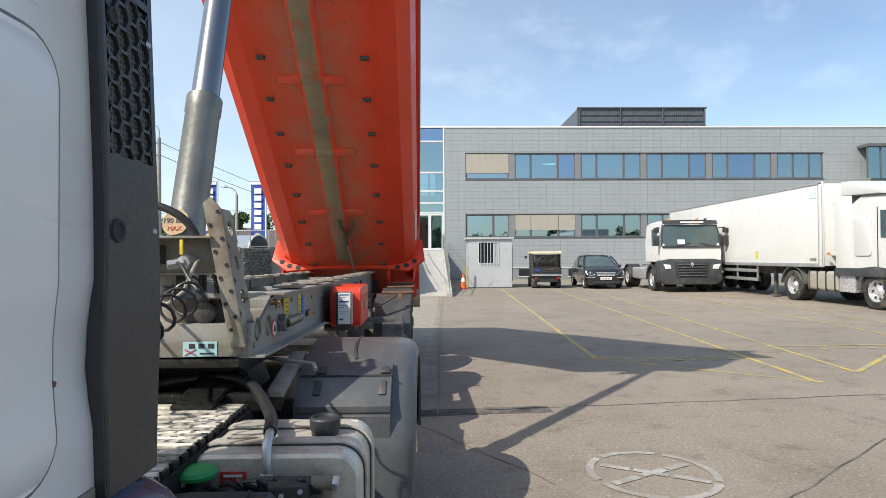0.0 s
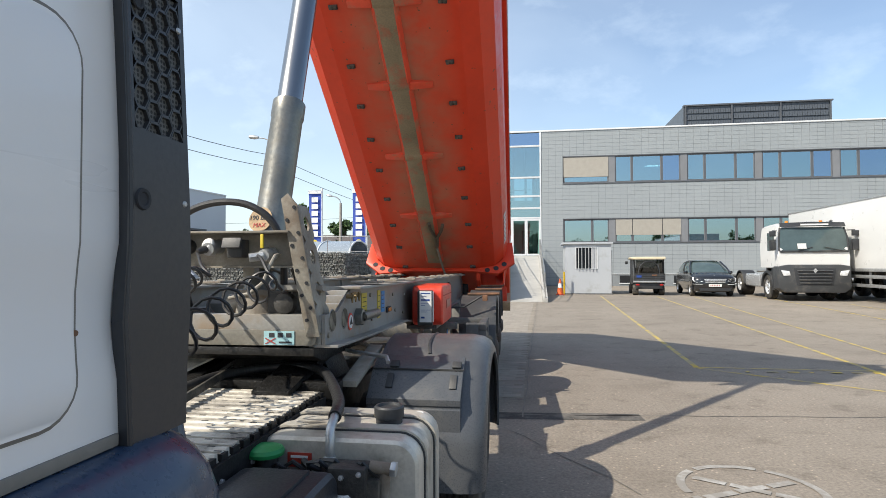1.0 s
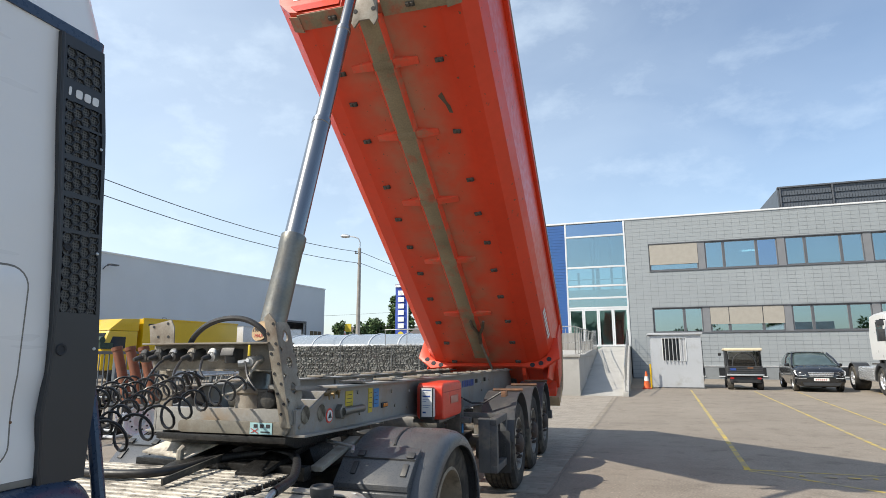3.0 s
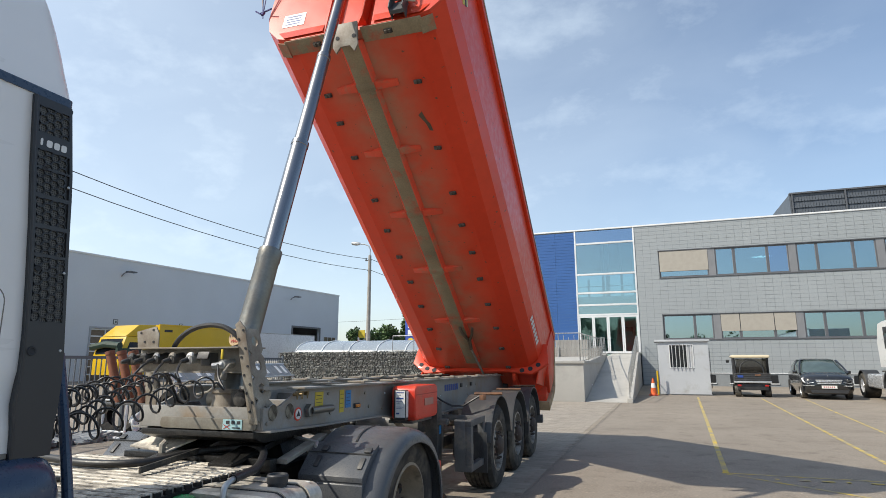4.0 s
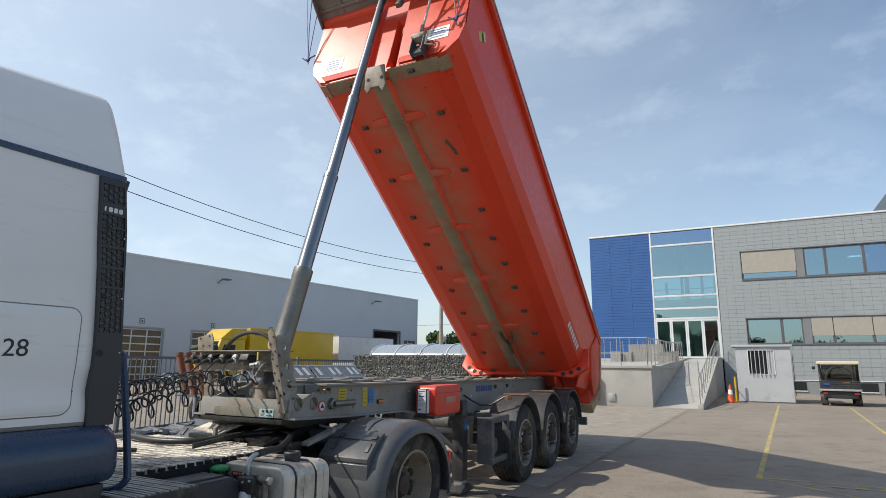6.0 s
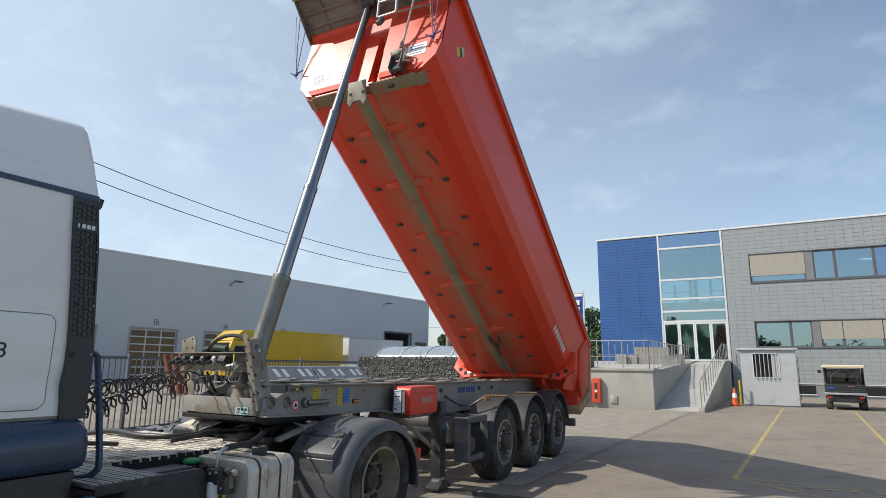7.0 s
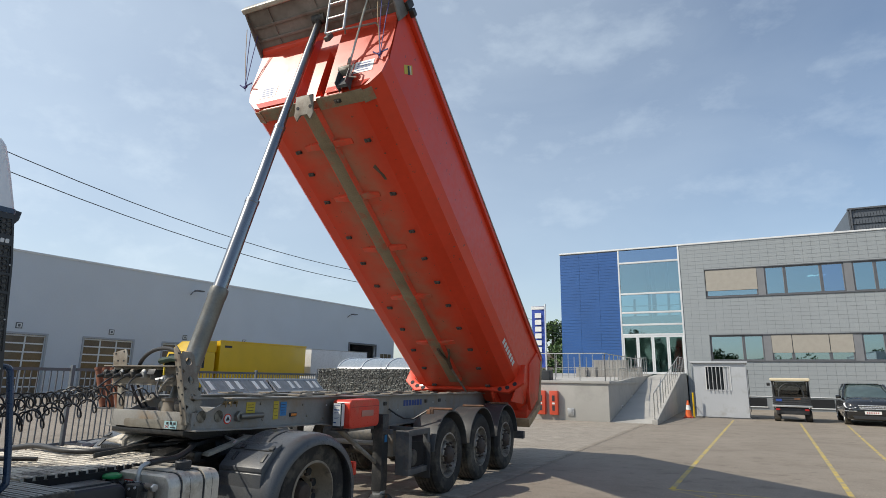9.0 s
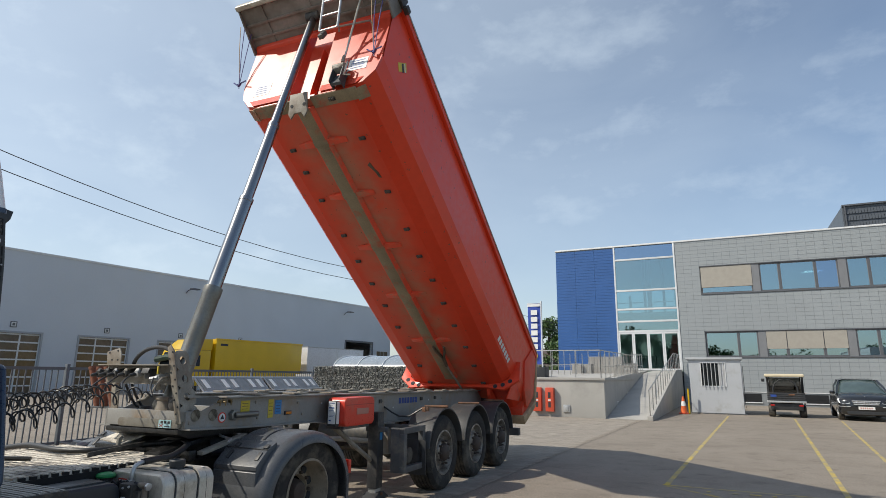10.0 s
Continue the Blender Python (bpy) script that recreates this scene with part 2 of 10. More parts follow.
RED = mat("red_tipper_paint", (0.70, 0.058, 0.020), 0.46, var=0.07, scale=1.0, fine=2.5, bump=0.0, dirt=(0.34, 0.07, 0.035), dirt_amount=0.14, dirt_scale=1.6, coat=0.05, spec=0.36)
MUD_BEAM = mat("mud_stained_beam", (0.265, 0.215, 0.135), 0.6, var=0.25, scale=2, fine=50, bump=0.15, dirt=(0.50, 0.07, 0.03), dirt_amount=0.2, dirt_scale=3)
CHROME = mat("chromed_cylinder", (0.29, 0.295, 0.30), 0.24, metal=1.0, var=0.04, scale=2, fine=1.2, bump=0.0)
BARREL = mat("dull_cylinder_barrel", (0.19, 0.195, 0.185), 0.36, metal=0.6, var=0.2, scale=4, fine=50, bump=0.05, dirt=(0.22, 0.19, 0.14), dirt_amount=0.3)
ALU = mat("brushed_aluminium", (0.55, 0.53, 0.48), 0.36, metal=0.85, var=0.16, scale=3, fine=70, bump=0.06, dirt=(0.34, 0.30, 0.23), dirt_amount=0.36, dirt_scale=2.6)
GALV = mat("galvanised_steel", (0.48, 0.49, 0.49), 0.42, metal=0.7, var=0.15, scale=6, fine=90, bump=0.05)
STAINLESS = mat("stainless_rail", (0.50, 0.49, 0.47), 0.3, metal=0.9, var=0.1, scale=5, fine=50, bump=0.02)
RUST = mat("rusty_iron", (0.19, 0.09, 0.045), 0.75, var=0.4, scale=9, fine=80, bump=0.4, dirt=(0.08, 0.05, 0.035), dirt_amount=0.4, dirt_scale=8)

# ---- ground ----


def ground_material():
    k = bpy.data.materials.new("worn_yard_concrete")
    k.use_nodes = True
    n, l = k.node_tree.nodes, k.node_tree.links
    b = n["Principled BSDF"]
    tc = n.new("ShaderNodeTexCoord")

    def tex(s, d=5.0, r=0.6):
        t = n.new("ShaderNodeTexNoise")
        t.inputs["Scale"].default_value, t.inputs["Detail"].default_value, t.inputs["Roughness"].default_value = s, d, r
        l.new(tc.outputs["Object"], t.inputs["Vector"])
        return t.outputs["Fac"]

    def ramp(v, stops):
        r = n.new("ShaderNodeValToRGB")
        r.color_ramp.elements[0].position, r.color_ramp.elements[0].color = stops[0][0], (*stops[0][1], 1)
        r.color_ramp.elements[1].position, r.color_ramp.elements[1].color = stops[1][0], (*stops[1][1], 1)
        l.new(v, r.inputs["Fac"])
        return r.outputs["Color"]

    def mix(kind, f, a, c):
        m = n.new("ShaderNodeMix")
        m.data_type, m.blend_type = "RGBA", kind
        if isinstance(f, float):
            m.inputs["Factor"].default_value = f
        else:
            l.new(f, m.inputs["Factor"])
        l.new(a, m.inputs["A"])
        l.new(c, m.inputs["B"])
        return m.outputs["Result"]

    base = ramp(tex(0.16, 6.0), [(0.32, (0.221, 0.193, 0.160)), (0.68, (0.287, 0.251, 0.208))])
    stain = ramp(tex(0.9, 8.0, 0.7), [(0.36, (0.62, 0.60, 0.58)), (0.52, (1.0, 1.0, 1.0))])
    c = mix("MULTIPLY", 0.45, base, stain)
    grain = ramp(tex(38.0, 4.0, 0.7), [(0.34, (0.66, 0.65, 0.63)), (0.66, (1.22, 1.2, 1.17))])
    c = mix("MULTIPLY", 0.8, c, grain)
    vo = n.new("ShaderNodeTexVoronoi")
    vo.inputs["Scale"].default_value = 15.0
    l.new(tc.outputs["Object"], vo.inputs["Vector"])
    peb = ramp(vo.outputs["Distance"], [(0.09, (2.1, 2.0, 1.85)), (0.16, (1.0, 1.0, 1.0))])
    c = mix("MULTIPLY", 0.6, c, peb)
    blot = ramp(tex(2.6, 6.0, 0.72), [(0.36, (0.55, 0.53, 0.50)), (0.45, (1.03, 1.03, 1.03))])
    c = mix("MULTIPLY", 0.5, c, blot)
    l.new(c, b.inputs["Base Color"])
    b.inputs["Roughness"].default_value = 0.86
    bp = n.new("ShaderNodeBump")
    bp.inputs["Strength"].default_value, bp.inputs["Distance"].default_value = 0.35, 0.012
    l.new(tex(60.0, 4.0, 0.7), bp.inputs["Height"])
    l.new(bp.outputs["Normal"], b.inputs["Normal"])
    return k


GROUND = ground_material()
TAR = mat("dark_joint_filler", (0.045, 0.042, 0.038), 0.8, var=0.3, scale=3, fine=60, bump=0.3, dirt=(0.2, 0.185, 0.16), dirt_amount=0.32, dirt_scale=2)
JOINT_FAINT = mat("dusty_joint_filler", (0.165, 0.148, 0.125), 0.85, var=0.3, scale=3, fine=60, bump=0.3, dirt=(0.22, 0.20, 0.17), dirt_amount=0.5, dirt_scale=2)
JOINT_DARK = mat("worn_joint_filler", (0.085, 0.078, 0.068), 0.85, var=0.3, scale=3, fine=60, bump=0.3, dirt=(0.22, 0.20, 0.17), dirt_amount=0.42, dirt_scale=3)
YELLOW_LINE = mat("worn_yellow_road_paint", (0.58, 0.42, 0.045), 0.75, var=0.15, scale=2, fine=50, bump=0.15, dirt=(0.26, 0.235, 0.19), dirt_amount=0.50, dirt_scale=4.0)
WHITE_LINE = mat("worn_white_road_paint", (0.50, 0.49, 0.46), 0.75, var=0.15, scale=3, fine=50, bump=0.15, dirt=(0.25, 0.23, 0.2), dirt_amount=0.62, dirt_scale=4)
CONCRETE = mat("smooth_concrete", (0.405, 0.392, 0.362), 0.75, var=0.06, scale=0.9, fine=40, bump=0.12, dirt=(0.31, 0.30, 0.275), dirt_amount=0.2, dirt_scale=0.7)
PAVER = mat("concrete_paver", (0.292, 0.258, 0.215), 0.85, var=0.14, scale=2, fine=50, bump=0.3, random_piece=0.10)
PAVER_STUFF = mat("concrete_pavers_joined", (0.292, 0.258, 0.215), 0.85, var=0.14, scale=2, fine=50, bump=0.3, island=0.10)
SAND = mat("sandy_joint", (0.262, 0.232, 0.192), 0.9, var=0.2, fine=70, bump=0.3)

bm = bmesh.new()
size = 1500.0
ring = [bm.verts.new(p) for p in ((-size, -size, 0), (size, -size, 0), (size, size, 0), (-size, size, 0))]
bm.faces.new(ring)
me = bpy.data.meshes.new("ground")
bm.to_mesh(me)
bm.free()
me.materials.append(GROUND)
tagged(new("ground", me), "worn grey-brown concrete yard with stains and exposed aggregate", "ground", kind="structure")


def strip(shape, a, b, w, z=0.004, jag=0.0, step=0.6):
    """A painted or filled line on the ground from a to b."""
    a, b = Vector((*a, 0)), Vector((*b, 0))
    d = b - a
    n = max(1, int(d.length / step)) if jag else 1
    side = Vector((-d.y, d.x, 0)).normalized() * w / 2
    pts = []
    for i in range(n + 1):
        wob = side.normalized() * (random.uniform(-jag, jag) if jag else 0)
        p = a + d * i / n + wob
        pts += [p - side + Vector((0, 0, z)), p + side + Vector((0, 0, z))]
    shape.add(pts, [(2 * i, 2 * i + 1, 2 * i + 3, 2 * i + 2) for i in range(n)])
    return shape


def marking(name, label, segments, material, w, z=0.004, jag=0.0):
    s = Shape()
    for i, (a, b) in enumerate(segments):
        strip(s, a, b, w, z + 0.0008 * i, jag, 0.25 if jag else 0.6)
    ob = part(name, s, material, smooth=0)
    return tagged(ob, label, "road marking", kind="structure")


marking("expansion_joint", "dark tar-filled joint across the concrete yard", [((-0.05, 5.68), (4.9, 6.22)), ((4.9, 6.22), (14.0, 7.2))], JOINT_DARK, 0.020, 0.003, 0.02)
marking("tar_patch", "dark tarred repair strip along the joint", [((-0.6, 5.60), (0.5, 5.68)), ((0.5, 5.69), (1.15, 5.75))], TAR, 0.24, 0.0022, 0.02)
marking("expansion_joint", "ragged dusty joint beside the block paving", [((0.03, 5.6), (0.40, 26.0))], JOINT_FAINT, 0.013, 0.005, 0.02)
marking("expansion_joint", "thin diagonal joint in the concrete yard", [((1.45, 3.0), (3.73, 4.74)), ((3.73, 4.74), (5.6, 6.1))], JOINT_DARK, 0.013, 0.0045, 0.012)
marking("expansion_joint", "thin curved crack in the concrete yard", [((-0.10, 5.2), (0.46, 4.37)), ((0.46, 4.37), (0.80, 3.85))], JOINT_DARK, 0.010, 0.0042, 0.02)
YL = [
    ("worn yellow parking line beside the office cabin", [((3.18, 26.9), (2.40, 8.56))], 0.10),
    ("worn yellow line across the head of a bay", [((2.35, 8.60), (5.15, 8.62))], 0.08),
    ("worn yellow diagonal parking line", [((2.40, 8.52), (4.65, 6.85))], 0.09),
    ("worn yellow parking line ending in the yard", [((5.55, 26.5), (4.58, 6.82))], 0.10),
    ("worn yellow parking line ending in an arrow", [((7.1, 26.5), (5.46, 7.40))], 0.09),
    ("worn yellow slanting line of an arrow", [((5.46, 7.40), (8.4, 10.0))], 0.10),
    ("worn yellow line across the head of a bay", [((5.35, 9.55), (8.6, 9.7))], 0.08),
    ("worn yellow parking line by the trucks", [((9.9, 26.8), (8.6, 10.5))], 0.10),
    ("worn yellow parking line by the trucks", [((11.2, 22.5), (9.6, 9.0))], 0.09),
]
for i, (label, seg, w) in enumerate(YL):
    marking("parking_line", label, seg, YELLOW_LINE, w * 0.75, 0.002 + 0.0005 * i)
for x0, y0 in ((2.95, 8.32), (6.0, 9.25)):
    for i in range(7):
        s = Shape()
        strip(s, (x0 + 0.27 * i, y0 + 0.02 * i), (x0 + 0.27 * i + (0.14 if i % 3 else 0.05), y0 + 0.02 * i), 0.075, 0.0075)
        tagged(part("bay_letter", s, YELLOW_LINE, smooth=0), "faded yellow painted letter in a parking bay", "road marking", kind="structure")


def ring_mark(name, label, c, r, w, cross):
    s = Shape()
    n = 48
    for i in range(n):
        if i % 9 == 8:
            continue
        a0, a1 = 2 * math.pi * i / n, 2 * math.pi * (i + 1) / n
        pts = [(c[0] + rr * math.cos(a), c[1] + rr * math.sin(a), 0.005) for a in (a0, a1) for rr in (r - w / 2, r + w / 2)]
        s.add(pts, [(0, 1, 3, 2)])
    if cross:
        for a in (28, 152):
            d = Vector((math.cos(radians(a)), math.sin(radians(a))))
            for u, v in ((-0.88, -0.32), (-0.26, 0.30), (0.36, 0.84)):
                strip(s, Vector(c) + d * r * u, Vector(c) + d * r * v, w * 1.15, 0.0062 if a > 90 else 0.0055, 0.006)
    return tagged(part(name, s, WHITE_LINE, smooth=0), label, "road marking", kind="structure")


ring_mark("circle_marking", "worn white painted circle with a cross on the concrete", (1.515, 4.03), 0.425, 0.055, True)
ring_mark("circle_marking", "worn white painted circle half in shadow", (0.42, 3.15), 0.42, 0.055, False)

# ---- block paving, ramp and terrace ----
ROOF_WHITE = mat("pale_light_frame", (0.62, 0.62, 0.60), 0.45, var=0.05, fine=20)
LENS_GREY = mat("frosted_grey_lens", (0.20, 0.205, 0.21), 0.3, var=0.08, fine=20)
pave = thing("pavement", "strip of grey concrete block paving beside the yard", "pavement", kind="structure")
part("paving_bed", Shape().span((-5.0, 6.4, -0.02), (0.03, 22.2, 0.0045)), SAND, pave, smooth=0)
s = Shape()
paver_mesh = as_mesh("paver", Shape().prism([(-0.1035, 0), (0.1035, 0), (0.103, 0.007), (-0.103, 0.007)], "y", -0.0515, 0.0515), PAVER, smooth=0)
rows = int((22.1 - 6.5) / 0.106)
pieces = []
for j in range(rows):
    y = 6.5 + 0.106 * j
    edge = 0.0 + 0.019 * (y - 6.0)
    for i in range(22):
        x = edge - 0.115 - 0.213 * i - (0.106 if j % 2 else 0)
        pieces.append((x, y, random.uniform(-0.001, 0.0015)))
chosen = {k for k, p in enumerate(pieces) if p[0] > -0.75 and 10.0 < p[1] < 18.0}
chosen = set(sorted(chosen)[:290])
for k, (x, y, z) in enumerate(pieces):
    if k not in chosen:
        s.add([(x + a, y + b, c + z) for b in (-0.0515, 0.0515) for a, c in ((-0.1045, 0.0), (0.1045, 0.0), (0.103, 0.007), (-0.103, 0.007))], [(3, 2, 6, 7), (0, 1, 5, 4), (1, 2, 6, 5), (0, 3, 7, 4), (0, 1, 2, 3), (4, 5, 6, 7)])
tagged(part("paver_field", s, PAVER_STUFF, pave, smooth=0), kind="stuff")
PAVER_PIECES = [pieces[k] for k in sorted(chosen)]

terrace = thing("terrace", "pale concrete entrance terrace with a ramp beside it", "terrace", kind="structure")
part("retaining_wall", Shape().span((-16.0, 22.2, -0.1), (-1.0, 22.45, 1.42)), CONCRETE, terrace, bevel=0.01)
part("retaining_wall", Shape().span((-1.25, 22.45, -0.1), (-1.0, 34.0, 1.42)).prism([(22.45, 1.42), (34.0, 1.42), (34.0, 1.75), (30.0, 1.75)], "x", -1.25, -1.0), CONCRETE, terrace, bevel=0.006)
part("coping", Shape().span((-16.0, 22.14, 1.42), (-0.95, 22.5, 1.52)), CONCRETE, terrace, bevel=0.01)
part("coping", Shape().span((-1.3, 22.5, 1.42), (-0.95, 30.0, 1.52)), CONCRETE, terrace, bevel=0.01)
part("terrace_floor", Shape().prism([(22.5, 1.40), (22.5, 1.46), (30.0, 1.72), (34.0, 1.80), (38.7, 1.98), (38.7, 1.0)], "x", -16.0, -1.3), CONCRETE, terrace, bevel=0.0)
part("ramp_slab", Shape().prism([(22.3, 0.0), (22.3, 0.012), (34.0, 1.78), (38.72, 1.98), (38.72, 0.0)], "x", -0.99, 0.52), CONCRETE, terrace)
part("ramp_cheek", Shape().prism([(22.1, 0.0), (22.1, 0.16), (34.2, 1.98), (38.70, 2.06), (38.70, 0.0)], "x", 0.525, 0.72), CONCRETE, terrace, bevel=0.008)
for y, z in ((25.0, 0.41), (27.8, 0.75), (30.7, 1.09), (33.6, 1.42)):
    case = part("recessed_light", Shape().span((-1.0, y - 0.17, z - 0.14), (-0.975, y - 0.13, z + 0.14)).span((-1.0, y + 0.13, z - 0.14), (-0.975, y + 0.17, z + 0.14)).span((-1.0, y - 0.13, z - 0.14), (-0.975, y + 0.13, z - 0.11)).span((-1.0, y - 0.13, z + 0.11), (-0.975, y + 0.13, z + 0.14)), ROOF_WHITE, terrace, "pale frame of a small square wall light", smooth=0)
    part("lens", Shape().span((-1.0, y - 0.13, z - 0.11), (-0.99, y + 0.13, z + 0.11)), LENS_GREY, case, smooth=0)
part("socket_box", Shape().box((-2.48, 22.18, 0.33), (0.26, 0.06, 0.28)).box((-2.48, 22.145, 0.33), (0.16, 0.02, 0.17)), GALV, terrace, "grey metal wall socket box", bevel=0.008)


def railing(name, label, pts, post_step, height):
    """Tubular railing whose foot follows pts."""
    rail = thing(name, label, "railing", kind="structure")
    pts = [Vector(p) for p in pts]
    up = Vector((0, 0, height))
    part("top_rail", Shape().tube([p + up for p in pts], 0.019, 8), STAINLESS, rail)
    part("lower_rail", Shape().tube([p + up * 0.42 for p in pts], 0.009, 6), STAINLESS, rail)
    for a, b in zip(pts, pts[1:]):
        n = max(1, round((b - a).length / post_step))
        for i in range(n + 1):
            p = a + (b - a) * i / n
            part("post", Shape().cyl(p - Vector((0, 0, 0.02)), p + up, 0.017, n=8), STAINLESS, rail)
    return rail


railing("terrace_railing", "tubular stainless steel railing on the terrace edge", [(-9.0, 22.3, 1.52), (-1.12, 22.3, 1.52), (-1.12, 30.0, 1.6), (-1.12, 34.5, 1.8)], 0.93, 1.06)
railing("ramp_railing", "tubular stainless steel handrail along the ramp", [(0.62, 22.2, 0.17), (0.62, 34.2, 1.98), (0.62, 38.4, 2.05)], 1.15, 0.92)
# steel planters on the terrace
def steel_planter(x, y, w, h, label):
    pl = thing("steel_planter", label, "planter", pose(x, y, 1.46 + 0.033 * (y - 22.5)), group="terrace planters")
    part("inner_box", Shape().span((0.02, 0.02, 0), (w - 0.02, 0.55, h - 0.04)), STAINLESS, pl, smooth=0)
    n = max(3, int(w / 0.14))
    slat = as_mesh("slat", Shape().box((0, 0, h / 2), (w / n - 0.012, 0.02, h)), PLANTER_STEEL, smooth=0)
    for k in range(n):
        share("slat", slat, pl, pose(w * (k + 0.5) / n, 0.0, 0))
    for k in range(4):
        share("slat", slat, pl, pose(w, 0.07 + 0.14 * k, 0, 0, 0, 90))
    part("rim", Shape().span((-0.015, -0.012, h), (w + 0.015, 0.57, h + 0.022)), PLANTER_STEEL, pl, smooth=0)


PLANTER_STEEL = mat("dusty_planter_steel", (0.34, 0.325, 0.30), 0.5, metal=0.4, var=0.1, scale=2, fine=40, bump=0.03, random_piece=0.08)
steel_planter(-3.5, 31.5, 1.75, 0.86, "tall slatted steel planter on the terrace")
steel_planter(-4.12, 30.0, 0.5, 0.50, "low slatted steel planter on the terrace")
steel_planter(-3.53, 30.2, 0.4, 0.48, "low slatted steel planter on the terrace")
# free-standing picket rails beside the planters
for x, y, w in ((-6.6, 23.2, 1.1), (-4.6, 28.0, 1.9), (-3.3, 33.2, 2.1)):
    pk = thing("picket_rail", "short stainless steel picket rail on the terrace", "railing", pose(x, y, 1.46 + 0.033 * (y - 22.5)), group="picket rails")
    part("picket_bar", Shape().cyl((0, 0, 0.5), (w, 0, 0.5), 0.012, n=6), STAINLESS, pk)
    for k in range(int(w / 0.3) + 1):
        part("picket", Shape().cyl((0.3 * k, 0, 0), (0.3 * k, 0, 1.15 - 0.12 * (k % 2)), 0.017, n=6), STAINLESS, pk)
kick = thing("picket_rail", "low dense picket rail along the terrace edge", "railing", pose(-1.2, 26.0, 1.5), group="picket rails")
part("picket_bar", Shape().cyl((0, 0, 0.57), (0, 7.2, 0.80), 0.014, n=6), STAINLESS, kick)
for k in range(25):
    part("picket", Shape().span((-0.014, 0.3 * k - 0.03, 0.0), (0.014, 0.3 * k + 0.03, 0.57 + 0.0095 * k)), PLANTER_STEEL, kick, smooth=0)
for x in (-7.6, -6.3, -4.9):
    tagged(part("black_planter", Shape().span((x, 24.2, 1.44), (x + 1.0, 24.9, 1.95)), BLACK_PLASTIC, bevel=0.03), "low black planter trough on the terrace", "planter", group="terrace planters")

# ---- office building ----
FY = 38.77
TILE = mat("grey_facade_tile", (0.305, 0.330, 0.340), 0.42, var=0.04, scale=1.0, fine=20, bump=0.03, random_piece=0.015)
TILE_STUFF = mat("grey_facade_tiles_joined", (0.305, 0.330, 0.340), 0.42, var=0.05, scale=0.4, fine=20, bump=0.03, island=0.015)
TILE_BACK = mat("facade_joint", (0.215, 0.232, 0.24), 0.8, var=0.1, fine=30)
FRAME_DARK = mat("anthracite_window_frame", (0.10, 0.105, 0.115), 0.4, var=0.06, fine=30, bump=0.02)
PILLAR_GREY = mat("grey_window_pillar", (0.20, 0.205, 0.215), 0.45, var=0.06, fine=30, bump=0.02)
FRAME_WHITE = mat("white_aluminium_frame", (0.62, 0.64, 0.65), 0.35, var=0.05, fine=30, bump=0.02)
BLIND = mat("beige_fabric_blind", (0.36, 0.335, 0.29), 0.8, var=0.05, scale=4, fine=120, bump=0.05)
BLUE_CLAD = mat("blue_metal_cladding", (0.030, 0.100, 0.290), 0.38, var=0.08, scale=0.6, fine=20, bump=0.03)
WINDOW_BLACK = mat("dark_basement_glass", (0.010, 0.011, 0.012), 0.5, var=0.2, scale=1, fine=10)
INNER = mat("office_interior_grey", (0.18, 0.19, 0.20), 0.8, var=0.15, scale=1.0, fine=10)
ROOF_EDGE = mat("white_roof_edge", (0.66, 0.67, 0.67), 0.4, var=0.05, fine=20)
LOUVRE = mat("blue_grey_louvre_metal", (0.075, 0.086, 0.10), 0.5, var=0.1, scale=3, fine=30)
PLANT_GREY = mat("dark_louvre_metal", (0.085, 0.097, 0.112), 0.45, var=0.12, scale=3, fine=30)


def coated_glass(name, tint, reflect, blend):
    k = bpy.data.materials.new(name)
    k.use_nodes = True
    n, l = k.node_tree.nodes, k.node_tree.links
    out = n["Material Output"]
    n.remove(n["Principled BSDF"])
    gl = n.new("ShaderNodeBsdfGlossy")
    gl.inputs["Color"].default_value, gl.inputs["Roughness"].default_value = (*reflect, 1), 0.015
    tr = n.new("ShaderNodeBsdfTransparent")
    tr.inputs["Color"].default_value = (*tint, 1)
    tc = n.new("ShaderNodeTexCoord")
    no = n.new("ShaderNodeTexNoise")
    no.inputs["Scale"].default_value = 0.35
    bp = n.new("ShaderNodeBump")
    bp.inputs["Strength"].default_value, bp.inputs["Distance"].default_value = 0.05, 0.05
    mx = n.new("ShaderNodeMixShader")
    mx.inputs["Fac"].default_value = blend
    l.new(tc.outputs["Object"], no.inputs["Vector"])
    l.new(no.outputs["Fac"], bp.inputs["Height"])
    l.new(bp.outputs["Normal"], gl.inputs["Normal"])
    l.new(tr.outputs[0], mx.inputs[1])
    l.new(gl.outputs[0], mx.inputs[2])
    l.new(mx.outputs[0], out.inputs["Surface"])
    return k


OFFICE_GLASS = coated_glass("teal_tinted_office_glass", (0.30, 0.46, 0.50), (0.50, 0.67, 0.76), 0.55)
OFFICE_GLASS_BLUE = coated_glass("blue_tinted_office_glass", (0.20, 0.30, 0.42), (0.42, 0.57, 0.76), 0.58)
DOOR_PANE = coated_glass("greenish_door_glass", (0.74, 0.90, 0.87), (0.50, 0.70, 0.70), 0.10)
ENTRANCE_GLASS = coated_glass("entrance_glass", (0.46, 0.64, 0.68), (0.58, 0.74, 0.80), 0.42)

